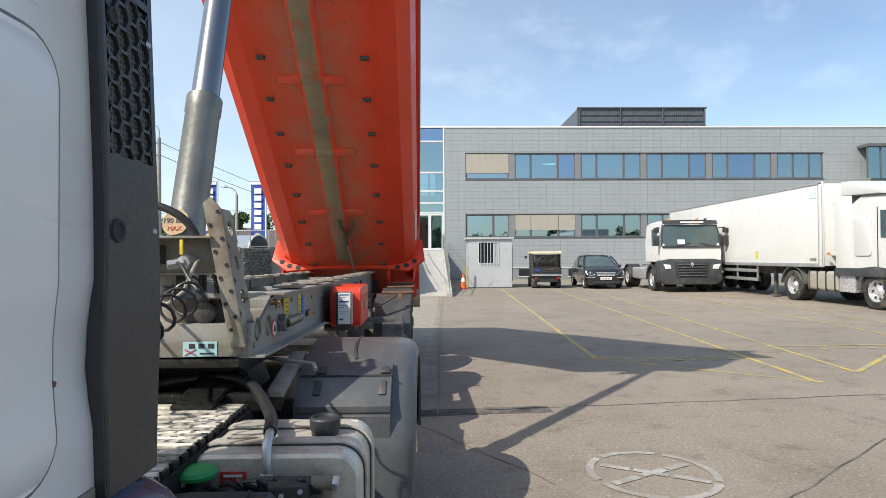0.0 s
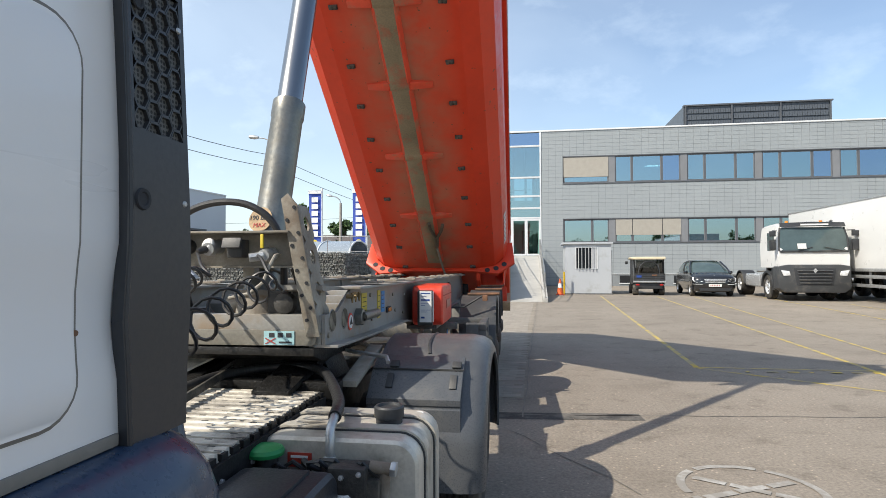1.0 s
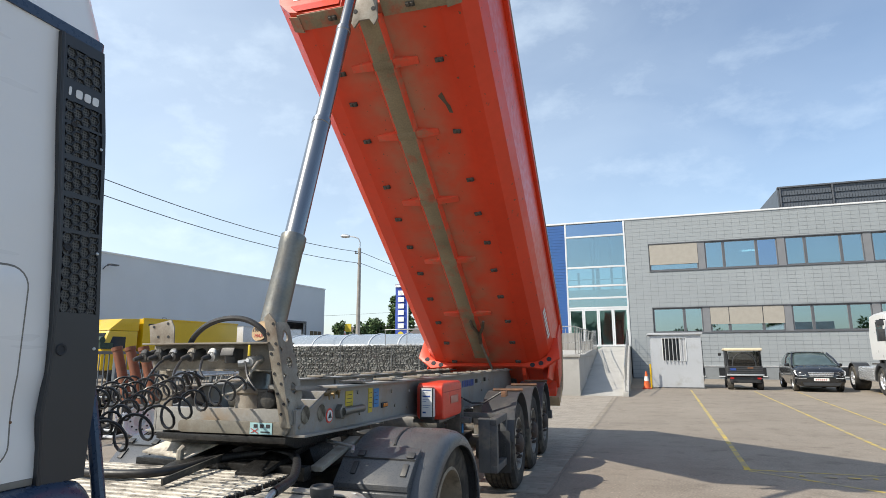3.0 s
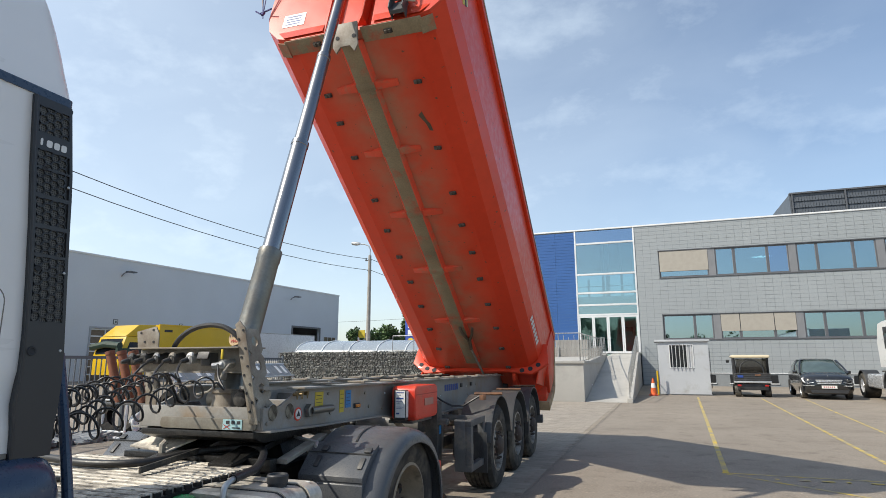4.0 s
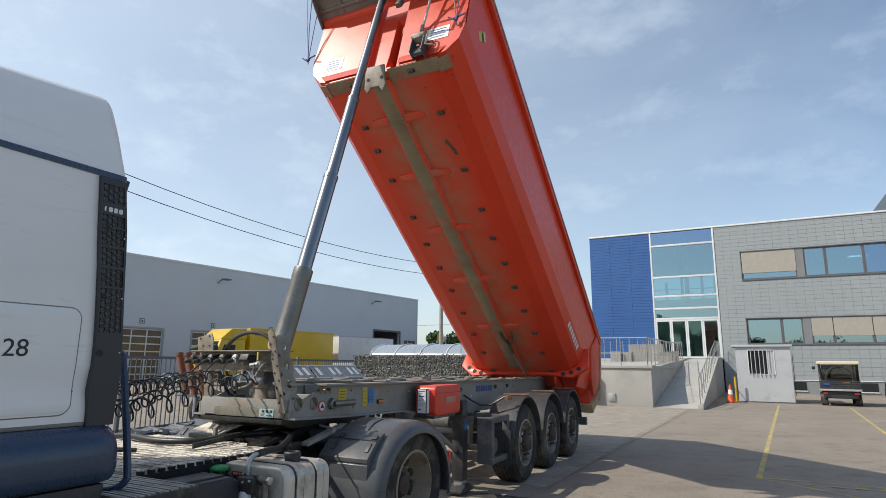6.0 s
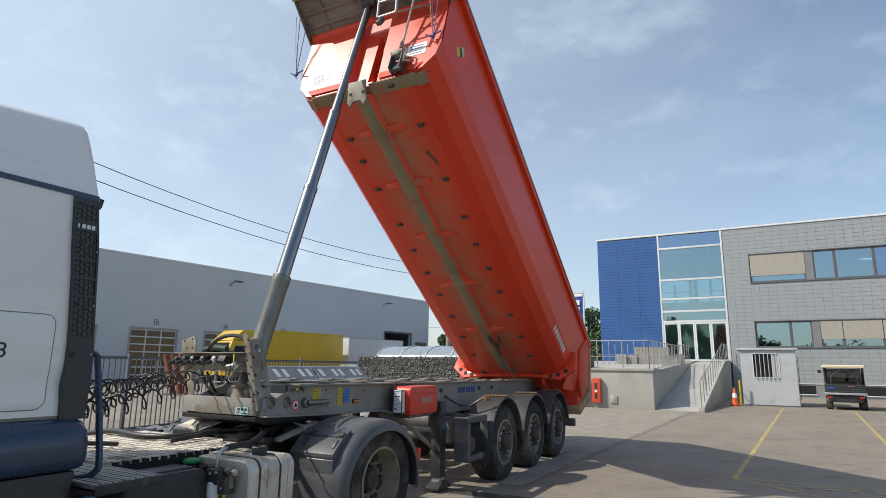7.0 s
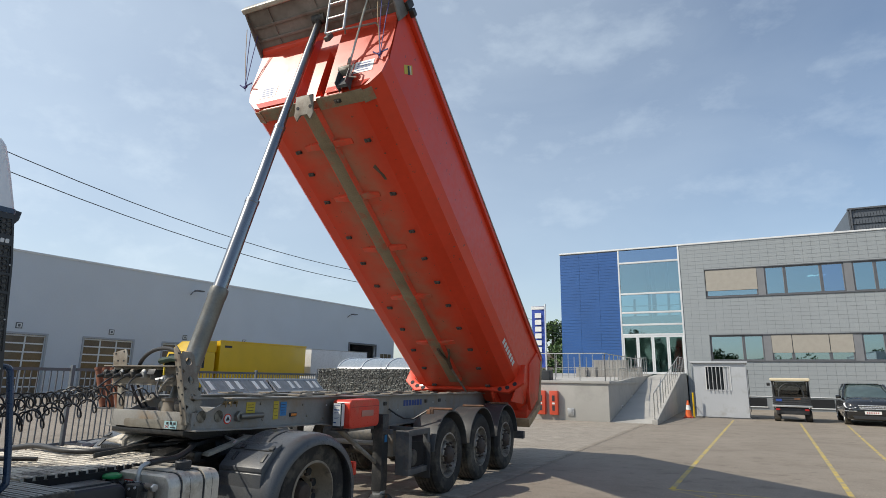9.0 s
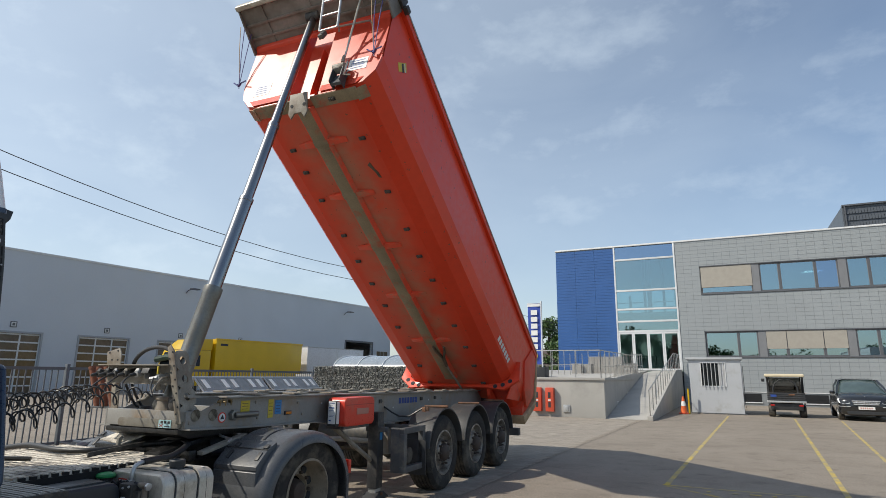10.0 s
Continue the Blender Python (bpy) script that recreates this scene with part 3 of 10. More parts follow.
office = thing("office_building", "two-storey office building clad in grey tiles with ribbon windows and a blue wing", "office building", kind="structure")
XR = 46.0
Z1, Z2, Z3, Z4, ZT = 2.85, 4.37, 6.77, 8.49, 10.22
WX0, WX1 = 2.2, 26.56
wall = Shape()
for a, b, c, d in ((0.78, XR, 0.0, Z1), (0.78, WX0, Z1, Z2), (WX1, XR, Z1, Z2), (0.78, XR, Z2, Z3), (0.78, WX0, Z3, Z4), (WX1, XR, Z3, Z4), (0.78, XR, Z4, ZT)):
    wall.span((a, FY + 0.009, c), (b, FY + 0.35, d))
part("wall", wall, TILE_BACK, office, smooth=0)
part("wall", Shape().span((XR - 0.3, FY + 0.35, 0), (XR, 58, ZT)).span((-7.1, 57.7, 0), (XR - 0.3, 58, 7.7)).span((-7.1, 57.7, 7.7), (-6.6, 58, ZT)).span((0.2, 57.7, 7.7), (XR - 0.3, 58, ZT)).span((-6.6, 57.7, 9.95), (0.2, 58, ZT)).span((-7.1, FY + 0.35, 0), (-6.8, 57.7, ZT)), TILE_BACK, office, "plain rear and side walls", smooth=0)
part("roof", Shape().span((-6.8, FY + 0.35, ZT - 0.25), (XR - 0.3, 57.7, ZT - 0.05)), PLANT_GREY, office, smooth=0)
part("roof_edge", Shape().span((-7.15, FY - 0.05, ZT), (XR + 0.05, FY + 0.4, ZT + 0.10)), ROOF_EDGE, office, "white metal roof edge", bevel=0.01)
part("floor_slab", Shape().span((0.8, FY + 0.36, Z2 + 0.2), (XR - 0.31, 46.0, Z3 - 0.2)).span((0.8, 46.0, 0), (XR - 0.31, 46.2, ZT - 0.3)), INNER, office, smooth=0)
for x, w in ((2.9, 2.06), (5.75, 2.55), (9.1, 2.5), (12.1, 1.4)):
    bw = part("basement_window", Shape().span((x, FY - 0.012, 0.20), (x + w, FY + 0.03, 0.68)), WINDOW_BLACK, office, smooth=0)
    part("window_sill", Shape().span((x - 0.04, FY - 0.05, 0.15), (x + w + 0.04, FY + 0.02, 0.20)), ROOF_EDGE, bw, smooth=0)
part("drip_edge", Shape().span((3.6, FY - 0.03, 0.76), (13.9, FY + 0.02, 0.80)), ROOF_EDGE, office, "pale metal drip edge", smooth=0)

TW, TH = 0.457, 0.2445
tile_at = []
for j in range(int(ZT / TH) + 1):
    z0, z1 = 0.8 + TH * (j - 3), 0.8 + TH * (j - 2)
    z0, z1 = max(z0, 0.02), min(z1, ZT)
    if z1 - z0 < 0.05:
        continue
    for i in range(int((XR - 0.8) / TW)):
        x0, x1 = 0.80 + TW * i, 0.80 + TW * (i + 1)
        spans = [(x0, x1, z0, z1)]
        for lo, hi in ((Z1, Z2), (Z3, Z4)):
            out = []
            for a, b, c, d in spans:
                if b <= WX0 or a >= WX1 or d <= lo or c >= hi:
                    out.append((a, b, c, d))
                    continue
                if c < lo:
                    out.append((a, b, c, lo))
                if d > hi:
                    out.append((a, b, hi, d))
                if a < WX0 and b > WX0:
                    out.append((a, WX0, max(c, lo), min(d, hi)))
                if a < WX1 and b > WX1:
                    out.append((WX1, b, max(c, lo), min(d, hi)))
            spans = out
        if z1 < 0.85 and 3.9 < (x0 + x1) / 2 < 13.6:
            continue
        tile_at += [t for t in spans if t[1] - t[0] > 0.04 and t[3] - t[2] > 0.04]
g = 0.007
full = [t for t in tile_at if t[1] - t[0] > TW - 0.01 and t[3] - t[2] > TH - 0.01]
near = set(full[k] for k in range(len(full)) if full[k][0] < 7.0 and full[k][2] > 4.3)
near = set(sorted(near, key=lambda t: (t[2], t[0]))[:290])
rest = Shape()
for a, b, c, d in tile_at:
    if (a, b, c, d) in near:
        continue
    dy = random.uniform(-0.003, 0.003)
    rest.add([(a + g, FY + 0.03, c + g), (b - g, FY + 0.03, c + g), (b - g, FY + 0.03, d - g), (a + g, FY + 0.03, d - g), (a + g, FY + dy, c + g), (b - g, FY + dy, c + g), (b - g, FY + dy, d - g), (a + g, FY + dy, d - g)], [(4, 5, 6, 7), (0, 1, 5, 4), (1, 2, 6, 5), (2, 3, 7, 6), (3, 0, 4, 7)])
tagged(part("tile_field", rest, TILE_STUFF, office, smooth=0), kind="stuff")
TILE_PIECES = sorted(near)


def office_window(x0, x1, z0, z1, blind=0.0):
    """One glazed bay between two mullions, with an optional blind drawn down over part of it."""
    w = part("window", Shape().span((x0, FY + 0.06, z0), (x0 + 0.06, FY + 0.14, z1)).span((x1 - 0.06, FY + 0.06, z0), (x1, FY + 0.14, z1)).span((x0 + 0.06, FY + 0.06, z0), (x1 - 0.06, FY + 0.14, z0 + 0.07)).span((x0 + 0.06, FY + 0.06, z1 - 0.06), (x1 - 0.06, FY + 0.14, z1)), FRAME_DARK, office, smooth=0)
    part("pane", Shape().span((x0 + 0.06, FY + 0.09, z0 + 0.07), (x1 - 0.06, FY + 0.10, z1 - 0.06)), OFFICE_GLASS_BLUE if int(x0 * 3.1 + z0) % 4 == 0 else OFFICE_GLASS, w, smooth=0)
    part("pane_seal", Shape().span((x0 + 0.06, FY + 0.075, z0 + 0.07), (x0 + 0.085, FY + 0.089, z1 - 0.06)).span((x1 - 0.085, FY + 0.075, z0 + 0.07), (x1 - 0.06, FY + 0.089, z1 - 0.06)).span((x0 + 0.085, FY + 0.075, z1 - 0.085), (x1 - 0.085, FY + 0.089, z1 - 0.06)), PILLAR_GREY, w, smooth=0)
    if blind:
        part("blind", Shape().span((x0 + 0.02, FY + 0.02, z1 - (z1 - z0) * blind), (x1 - 0.02, FY + 0.035, z1 - 0.02)).span((x0 + 0.02, FY + 0.012, z1 - (z1 - z0) * blind - 0.03), (x1 - 0.02, FY + 0.045, z1 - (z1 - z0) * blind)), BLIND, w, "drawn beige fabric sun blind", smooth=0)


PITCH = 4.475
for row, (lo, hi) in enumerate(((Z1, Z2), (Z3, Z4))):
    office_window(WX0 + 0.02, 4.05 if row == 0 else 5.12, lo, hi, 0.0 if row == 0 else 0.76)
    if row == 0:
        office_window(4.05, 5.12, lo, hi)
    for b in range(5):
        p = 5.12 + PITCH * b
        part("window_pillar", Shape().span((p, FY + 0.03, lo), (p + 0.40, FY + 0.2, hi)), PILLAR_GREY, office, smooth=0)
        cuts = [p + 0.40, p + 1.47, p + 3.32, p + PITCH] if p + PITCH < WX1 else [p + 0.40, p + 1.5, p + 2.6, WX1 - 0.03]
        for k in range(3):
            shut = 0.68 if row == 0 and b == 0 else 0.0
            office_window(cuts[k], min(cuts[k + 1], WX1), lo, hi, shut)
    part("window_sill", Shape().span((WX0 - 0.03, FY - 0.05, lo - 0.07), (WX1 + 0.03, FY + 0.12, lo)), FRAME_DARK, office, bevel=0.006)
    part("window_head", Shape().span((WX0 - 0.03, FY - 0.02, hi), (WX1 + 0.03, FY + 0.12, hi + 0.05)), FRAME_DARK, office, smooth=0)
# corner glazing further along the facade
part("corner_canopy", Shape().span((28.9, FY - 1.0, 8.75), (36.0, FY + 0.02, 8.95)), FRAME_DARK, office, smooth=0)
for x in (29.0, 29.9, 30.8, 31.7, 32.6):
    part("corner_pane", Shape().span((x + 0.04, FY - 0.8, 6.66), (x + 0.86, FY - 0.78, 8.75)), ENTRANCE_GLASS, office, smooth=0)
    part("corner_mullion", Shape().span((x - 0.04, FY - 0.84, 6.66), (x + 0.04, FY - 0.76, 8.75)), FRAME_DARK, office, smooth=0)

# entrance glazing
ex0, ex1 = -3.12, 0.78
levels = [2.0, 4.50, 5.15, 5.95, 7.2, 9.3, ZT]
for a, b in zip(levels[1:], levels[2:]):
    part("entrance_pane", Shape().span((ex0 + 0.05, FY + 0.05, a + 0.05), (ex1 - 0.05, FY + 0.065, b - 0.05)), OFFICE_GLASS_BLUE if b == ZT else ENTRANCE_GLASS, office, smooth=0)
for z in levels[1:-1]:
    part("entrance_transom", Shape().span((ex0, FY - 0.03, z - 0.06), (ex1, FY + 0.09, z + 0.06)), FRAME_WHITE, office, bevel=0.005)
for x in (ex0, ex1 - 0.1):
    part("entrance_mullion", Shape().span((x, FY - 0.035, 2.0), (x + 0.1, FY + 0.09, ZT)), FRAME_WHITE, office, bevel=0.005)
for i in range(4):
    x = ex0 + 0.1 + i * 0.93
    d = part("door", Shape().span((x, FY - 0.02, 2.0), (x + 0.09, FY + 0.05, 4.44)).span((x + 0.83, FY - 0.02, 2.0), (x + 0.92, FY + 0.05, 4.44)).span((x + 0.09, FY - 0.02, 4.32), (x + 0.83, FY + 0.05, 4.44)).span((x + 0.09, FY - 0.02, 2.0), (x + 0.83, FY + 0.05, 2.12)), FRAME_WHITE, office, "white framed glass entrance door", smooth=0)
    part("pane", Shape().span((x + 0.09, FY + 0.01, 2.12), (x + 0.83, FY + 0.02, 4.32)), DOOR_PANE, d, smooth=0)
# entrance hall: pale inner walls, a landing with columns and a glazed rear above it
HALL = mat("pale_hall_plaster", (0.62, 0.63, 0.62), 0.7, var=0.05, scale=0.8, fine=12)
part("hall_wall", Shape().span((-6.7, 44.0, 1.95), (0.75, 44.2, 5.2)).span((-6.7, FY + 0.4, 5.7), (-6.5, 57.6, ZT - 0.3)).span((0.55, FY + 0.4, 1.95), (0.75, 57.6, ZT - 0.3)).span((-6.7, FY + 0.4, 1.95), (-6.5, 43.9, 5.2)), HALL, office, "pale inner wall of the entrance hall", smooth=0)
part("hall_floor", Shape().span((-6.7, FY + 0.4, 1.7), (0.54, 43.9, 1.95)).span((-6.49, FY + 0.4, 5.2), (0.54, 57.6, 5.7)), HALL, office, smooth=0)
for x, w in ((-2.62, 0.14), (-1.62, 0.16), (-1.35, 0.26), (-0.36, 0.16)):
    part("hall_column", Shape().span((x, 41.4, 5.7), (x + w, 41.7, 7.2 if w < 0.15 else ZT - 0.3)), PILLAR_GREY, office, smooth=0)
part("landing_rail", Shape().tube([(-6.4, 40.2, 6.55), (0.5, 40.2, 6.55)], 0.03, 6).tube([(-6.4, 40.2, 6.2), (0.5, 40.2, 6.2)], 0.015, 6), FRAME_WHITE, office)
part("reception_desk", Shape().span((-3.0, 42.6, 1.95), (-1.2, 43.2, 3.05)).span((-0.6, 42.9, 1.95), (0.2, 43.3, 3.9)), PILLAR_GREY, office, smooth=0)
TUBE = mat("lit_ceiling_tube", (0.9, 0.9, 0.88), 0.5, var=0.0, bump=0)
TUBE.node_tree.nodes["Principled BSDF"].inputs["Emission Color"].default_value = (1.0, 0.97, 0.9, 1)
TUBE.node_tree.nodes["Principled BSDF"].inputs["Emission Strength"].default_value = 4.0
for z in (8.30, 8.46):
    part("ceiling_tube", Shape().span((8.25, 42.0 + 8 * (z - 8.3), z), (9.25, 42.12 + 8 * (z - 8.3), z + 0.05)), TUBE, office, "lit white ceiling tube", smooth=0)
part("curtain", Shape().prism([(2.3, FY + 0.22), (2.42, FY + 0.3), (2.55, FY + 0.22), (2.66, FY + 0.3), (2.66, FY + 0.32), (2.3, FY + 0.25)], "z", Z1 + 0.05, Z2 - 0.05), BLIND, office, smooth=0)

# blue wing
part("wall", Shape().span((-7.1, FY + 0.04, 0.0), (ex0, FY + 0.34, ZT)), TILE_BACK, office, smooth=0)
boards = int(8.3 / 0.2)
for j in range(boards):
    z = 1.95 + 0.2 * j
    for a, b in ((-7.1, -5.75), (-5.74, -4.43), (-4.42, ex0)):
        part("cladding_board", Shape().prism([(FY + 0.04, z + 0.004), (FY + 0.04, min(z + 0.196, ZT)), (FY + 0.006, min(z + 0.196, ZT)), (FY, z + 0.006)], "x", a, b), BLUE_CLAD, office, smooth=0)
# roof plant
screen = part("roof_screen", Shape().span((11.0, 43.2, 10.0), (20.6, 43.4, 12.65)).prism([(43.2, 10.0), (43.2, 12.65), (50, 12.65), (50, 10.0)], "x", 10.9, 11.1), PLANT_GREY, office, smooth=0)
slat = as_mesh("louvre", Shape().prism([(0.0, 0.0), (-0.07, 0.03), (-0.07, 0.05), (0.0, 0.43)], "x", 0.0, 0.14), LOUVRE, smooth=0)
for x0 in (11.12, 14.25, 17.43):
    for row in range(5):
        for col in range(18):
            share("louvre", slat, screen, pose(x0 + 0.165 * col + 0.02 * (row % 2), 43.2, 10.28 + 0.455 * row))
for x in (11.0, 14.1, 17.3, 20.5):
    part("screen_post", Shape().span((x, 43.06, 10.1), (x + 0.08, 43.12, 12.7)), FRAME_DARK, screen, smooth=0)
part("screen_cap", Shape().span((10.9, 43.05, 12.65), (20.7, 43.45, 12.75)), FRAME_DARK, screen, smooth=0)

# ---- warehouse ----
WH = Matrix.Translation((-40.5, 33.2, 0)) @ pose(0, 0, 0, 0, 0, -5.74)
WH_WALL = mat("pale_blue_grey_metal_wall", (0.55, 0.582, 0.62), 0.5, var=0.03, scale=0.3, fine=8, bump=0.02)
DOOR_GLASS = mat("tinted_door_panel", (0.145, 0.112, 0.080), 0.18, var=0.2, scale=0.8, fine=6, bump=0.0)
DOOR_EDGE = mat("grey_door_edge", (0.34, 0.36, 0.38), 0.5, var=0.06, fine=20)
DOOR_BAR = mat("pale_door_bar", (0.66, 0.67, 0.66), 0.45, var=0.06, fine=20)
# near-black colour that stands in for shade in openings, holes and gaps
SHADE_DARK = mat("painted_opening_shade", (0.03, 0.032, 0.036), 0.8, var=0.2, fine=10)
wh = thing("warehouse", "long pale blue-grey warehouse with sectional doors", "warehouse", WH, kind="structure")
doors = [(-19.3, 3.82), (-12.8, 3.82), (-6.3, 3.82), (0.2, 3.82), (6.7, 3.82)]
part("wall", Shape().span((-0.3, -45, 4.12), (0, 24.3, 9.9)), WH_WALL, wh, smooth=0)
part("wall", Shape().span((-0.3, 24.3, 5.4), (0, 29.3, 9.9)), WH_WALL, wh, smooth=0)
part("wall", Shape().span((-0.3, 29.3, 0), (0, 33.2, 9.9)), WH_WALL, wh, smooth=0)
solid = [-45.0] + [q for y, w in doors for q in (y, y + w)] + [24.3]
for a, b in zip(solid[::2], solid[1::2]):
    part("wall", Shape().span((-0.3, a, 0), (0, b, 4.12)), WH_WALL, wh, smooth=0)
part("end_wall", Shape().span((-30, 32.9, 0), (-0.3, 33.2, 9.9)), WH_WALL, wh, smooth=0)
part("rear_wall", Shape().span((-30, -45, 0), (-29.7, 32.9, 9.9)), WH_WALL, wh, smooth=0)
part("end_wall", Shape().span((-29.7, -45, 0), (-0.3, -44.7, 9.9)), WH_WALL, wh, smooth=0)
part("roof", Shape().span((-29.7, -44.7, 9.6), (-0.3, 32.9, 9.75)), PLANT_GREY, wh, smooth=0)
part("roof_edge", Shape().span((-30, -45.05, 9.9), (0.06, 33.25, 10.05)), ROOF_EDGE, wh, bevel=0.01)
for y, w in doors:
    d = part("sectional_door", Shape().span((-0.18, y, 0), (-0.12, y + w, 4.12)), DOOR_GLASS, wh, "glazed sectional overhead door", smooth=0)
    part("door_surround", Shape().span((-0.02, y - 0.14, 0), (0.05, y, 4.26)).span((-0.02, y + w, 0), (0.05, y + w + 0.14, 4.26)).span((-0.02, y, 4.12), (0.05, y + w, 4.26)), DOOR_EDGE, d, smooth=0)
    for i in range(4):
        part("door_bar", Shape().span((-0.12, y + w * i / 3 - 0.05, 0), (-0.08, y + w * i / 3 + 0.05, 4.12)), DOOR_BAR, d, smooth=0)
    for z in (0.5, 1.1, 1.7, 2.3, 2.9, 3.5, 4.05):
        part("door_bar", Shape().span((-0.118, y, z - 0.05), (-0.085, y + w, z + 0.05)), DOOR_BAR, d, smooth=0)
    sign = part("dock_number_sign", Shape().box((0.02, y + w * 0.52, 4.72), (0.03, 0.42, 0.42)), FRAME_DARK, wh, "small dark dock number sign", smooth=0)
    part("sign_face", Shape().box((0.038, y + w * 0.52, 4.72), (0.006, 0.30, 0.30)), DOOR_BAR, sign, smooth=0)
    part("sign_bar", Shape().box((0.043, y + w * 0.52, 4.72), (0.004, 0.16, 0.18)), FRAME_DARK, sign, smooth=0)
# dark back sheet and floor paint the unlit inside of the doorway
part("open_doorway", Shape().span((-6.0, 24.3, 0), (-5.9, 29.3, 5.4)).span((-5.9, 24.3, 0.02), (-0.31, 29.3, 0.03)), SHADE_DARK, wh, "dark sheets painted as the shade inside the doorway", smooth=0)
part("doorway_frame", Shape().span((-0.02, 24.1, 0), (0.06, 24.3, 5.6)).span((-0.02, 29.3, 0), (0.06, 29.5, 5.6)).span((-0.02, 24.3, 5.4), (0.06, 29.3, 5.6)), FRAME_DARK, wh, smooth=0)
w = part("window", Shape().span((0.0, 30.2, 3.2), (0.05, 32.6, 4.55)), FRAME_WHITE, wh, smooth=0)
for i in range(3):
    part("pane", Shape().span((0.05, 30.28 + 0.78 * i, 3.28), (0.06, 30.98 + 0.78 * i, 4.47)), DOOR_GLASS, w, smooth=0)
for y in (2.3, 23.7):
    lamp = part("wall_lamp", Shape().tube([(0.0, y, 8.55), (0.25, y + 0.05, 8.8), (0.55, y + 0.2, 8.9)], 0.04, 6), FRAME_DARK, wh, "dark floodlight on a bracket arm")
    part("lamp_head", Shape().box((0.75, y + 0.35, 8.9), (0.5, 0.75, 0.12)), FRAME_DARK, lamp, bevel=0.03)

# ---- tipper trailer ----
DISC_STEEL = mat("dirty_silver_wheel", (0.33, 0.31, 0.275), 0.42, metal=0.5, var=0.25, scale=6, fine=60, bump=0.15, dirt=(0.10, 0.075, 0.055), dirt_amount=0.36, dirt_scale=7)
HUB_DARK = mat("rusty_hub", (0.075, 0.05, 0.038), 0.7, var=0.35, scale=9, fine=80, bump=0.3, dirt=(0.05, 0.045, 0.04), dirt_amount=0.4, dirt_scale=9)
RIM_TAN = mat("dusty_tan_wheel_disc", (0.27, 0.225, 0.165), 0.6, var=0.15, scale=5, fine=60, bump=0.15, dirt=(0.10, 0.08, 0.06), dirt_amount=0.25, dirt_scale=6)
DARK_STEEL = mat("dark_grey_steel", (0.075, 0.08, 0.085), 0.5, var=0.2, scale=4, fine=60, bump=0.12, dirt=(0.18, 0.16, 0.13), dirt_amount=0.22, dirt_scale=4)
VISOR_GREY = mat("grimy_grey_visor", (0.23, 0.21, 0.185), 0.6, var=0.2, scale=2, fine=40, bump=0.1, dirt=(0.12, 0.105, 0.085), dirt_amount=0.4, dirt_scale=2.5)
LABEL_WHITE = mat("white_label", (0.72, 0.72, 0.70), 0.5, var=0.05, fine=40)
LABEL_YELLOW = mat("yellow_label", (0.60, 0.46, 0.04), 0.5, var=0.1, fine=40)
LABEL_BLUE = mat("blue_label", (0.03, 0.22, 0.52), 0.5, var=0.1, fine=40)
LABEL_PALE_BLUE = mat("pale_blue_label", (0.34, 0.55, 0.58), 0.5, var=0.1, fine=40)
INK = mat("dark_print", (0.03, 0.03, 0.035), 0.6, var=0.1, fine=40)
NAVY_INK = mat("navy_lettering", (0.02, 0.06, 0.26), 0.5, var=0.1, fine=40)
AMBER = mat("amber_marker", (0.62, 0.20, 0.02), 0.25, var=0.1, fine=40)
BOX_RED = mat("bright_red_plastic_box", (0.66, 0.045, 0.022), 0.33, var=0.07, scale=2, fine=60, bump=0.04, dirt=(0.42, 0.16, 0.10), dirt_amount=0.15)
CAP_CROSS = mat("red_print", (0.42, 0.05, 0.04), 0.6, var=0.1, fine=40)
TAN_RAG = mat("tan_wood", (0.40, 0.28, 0.16), 0.7, var=0.25, scale=5, fine=60, bump=0.2)


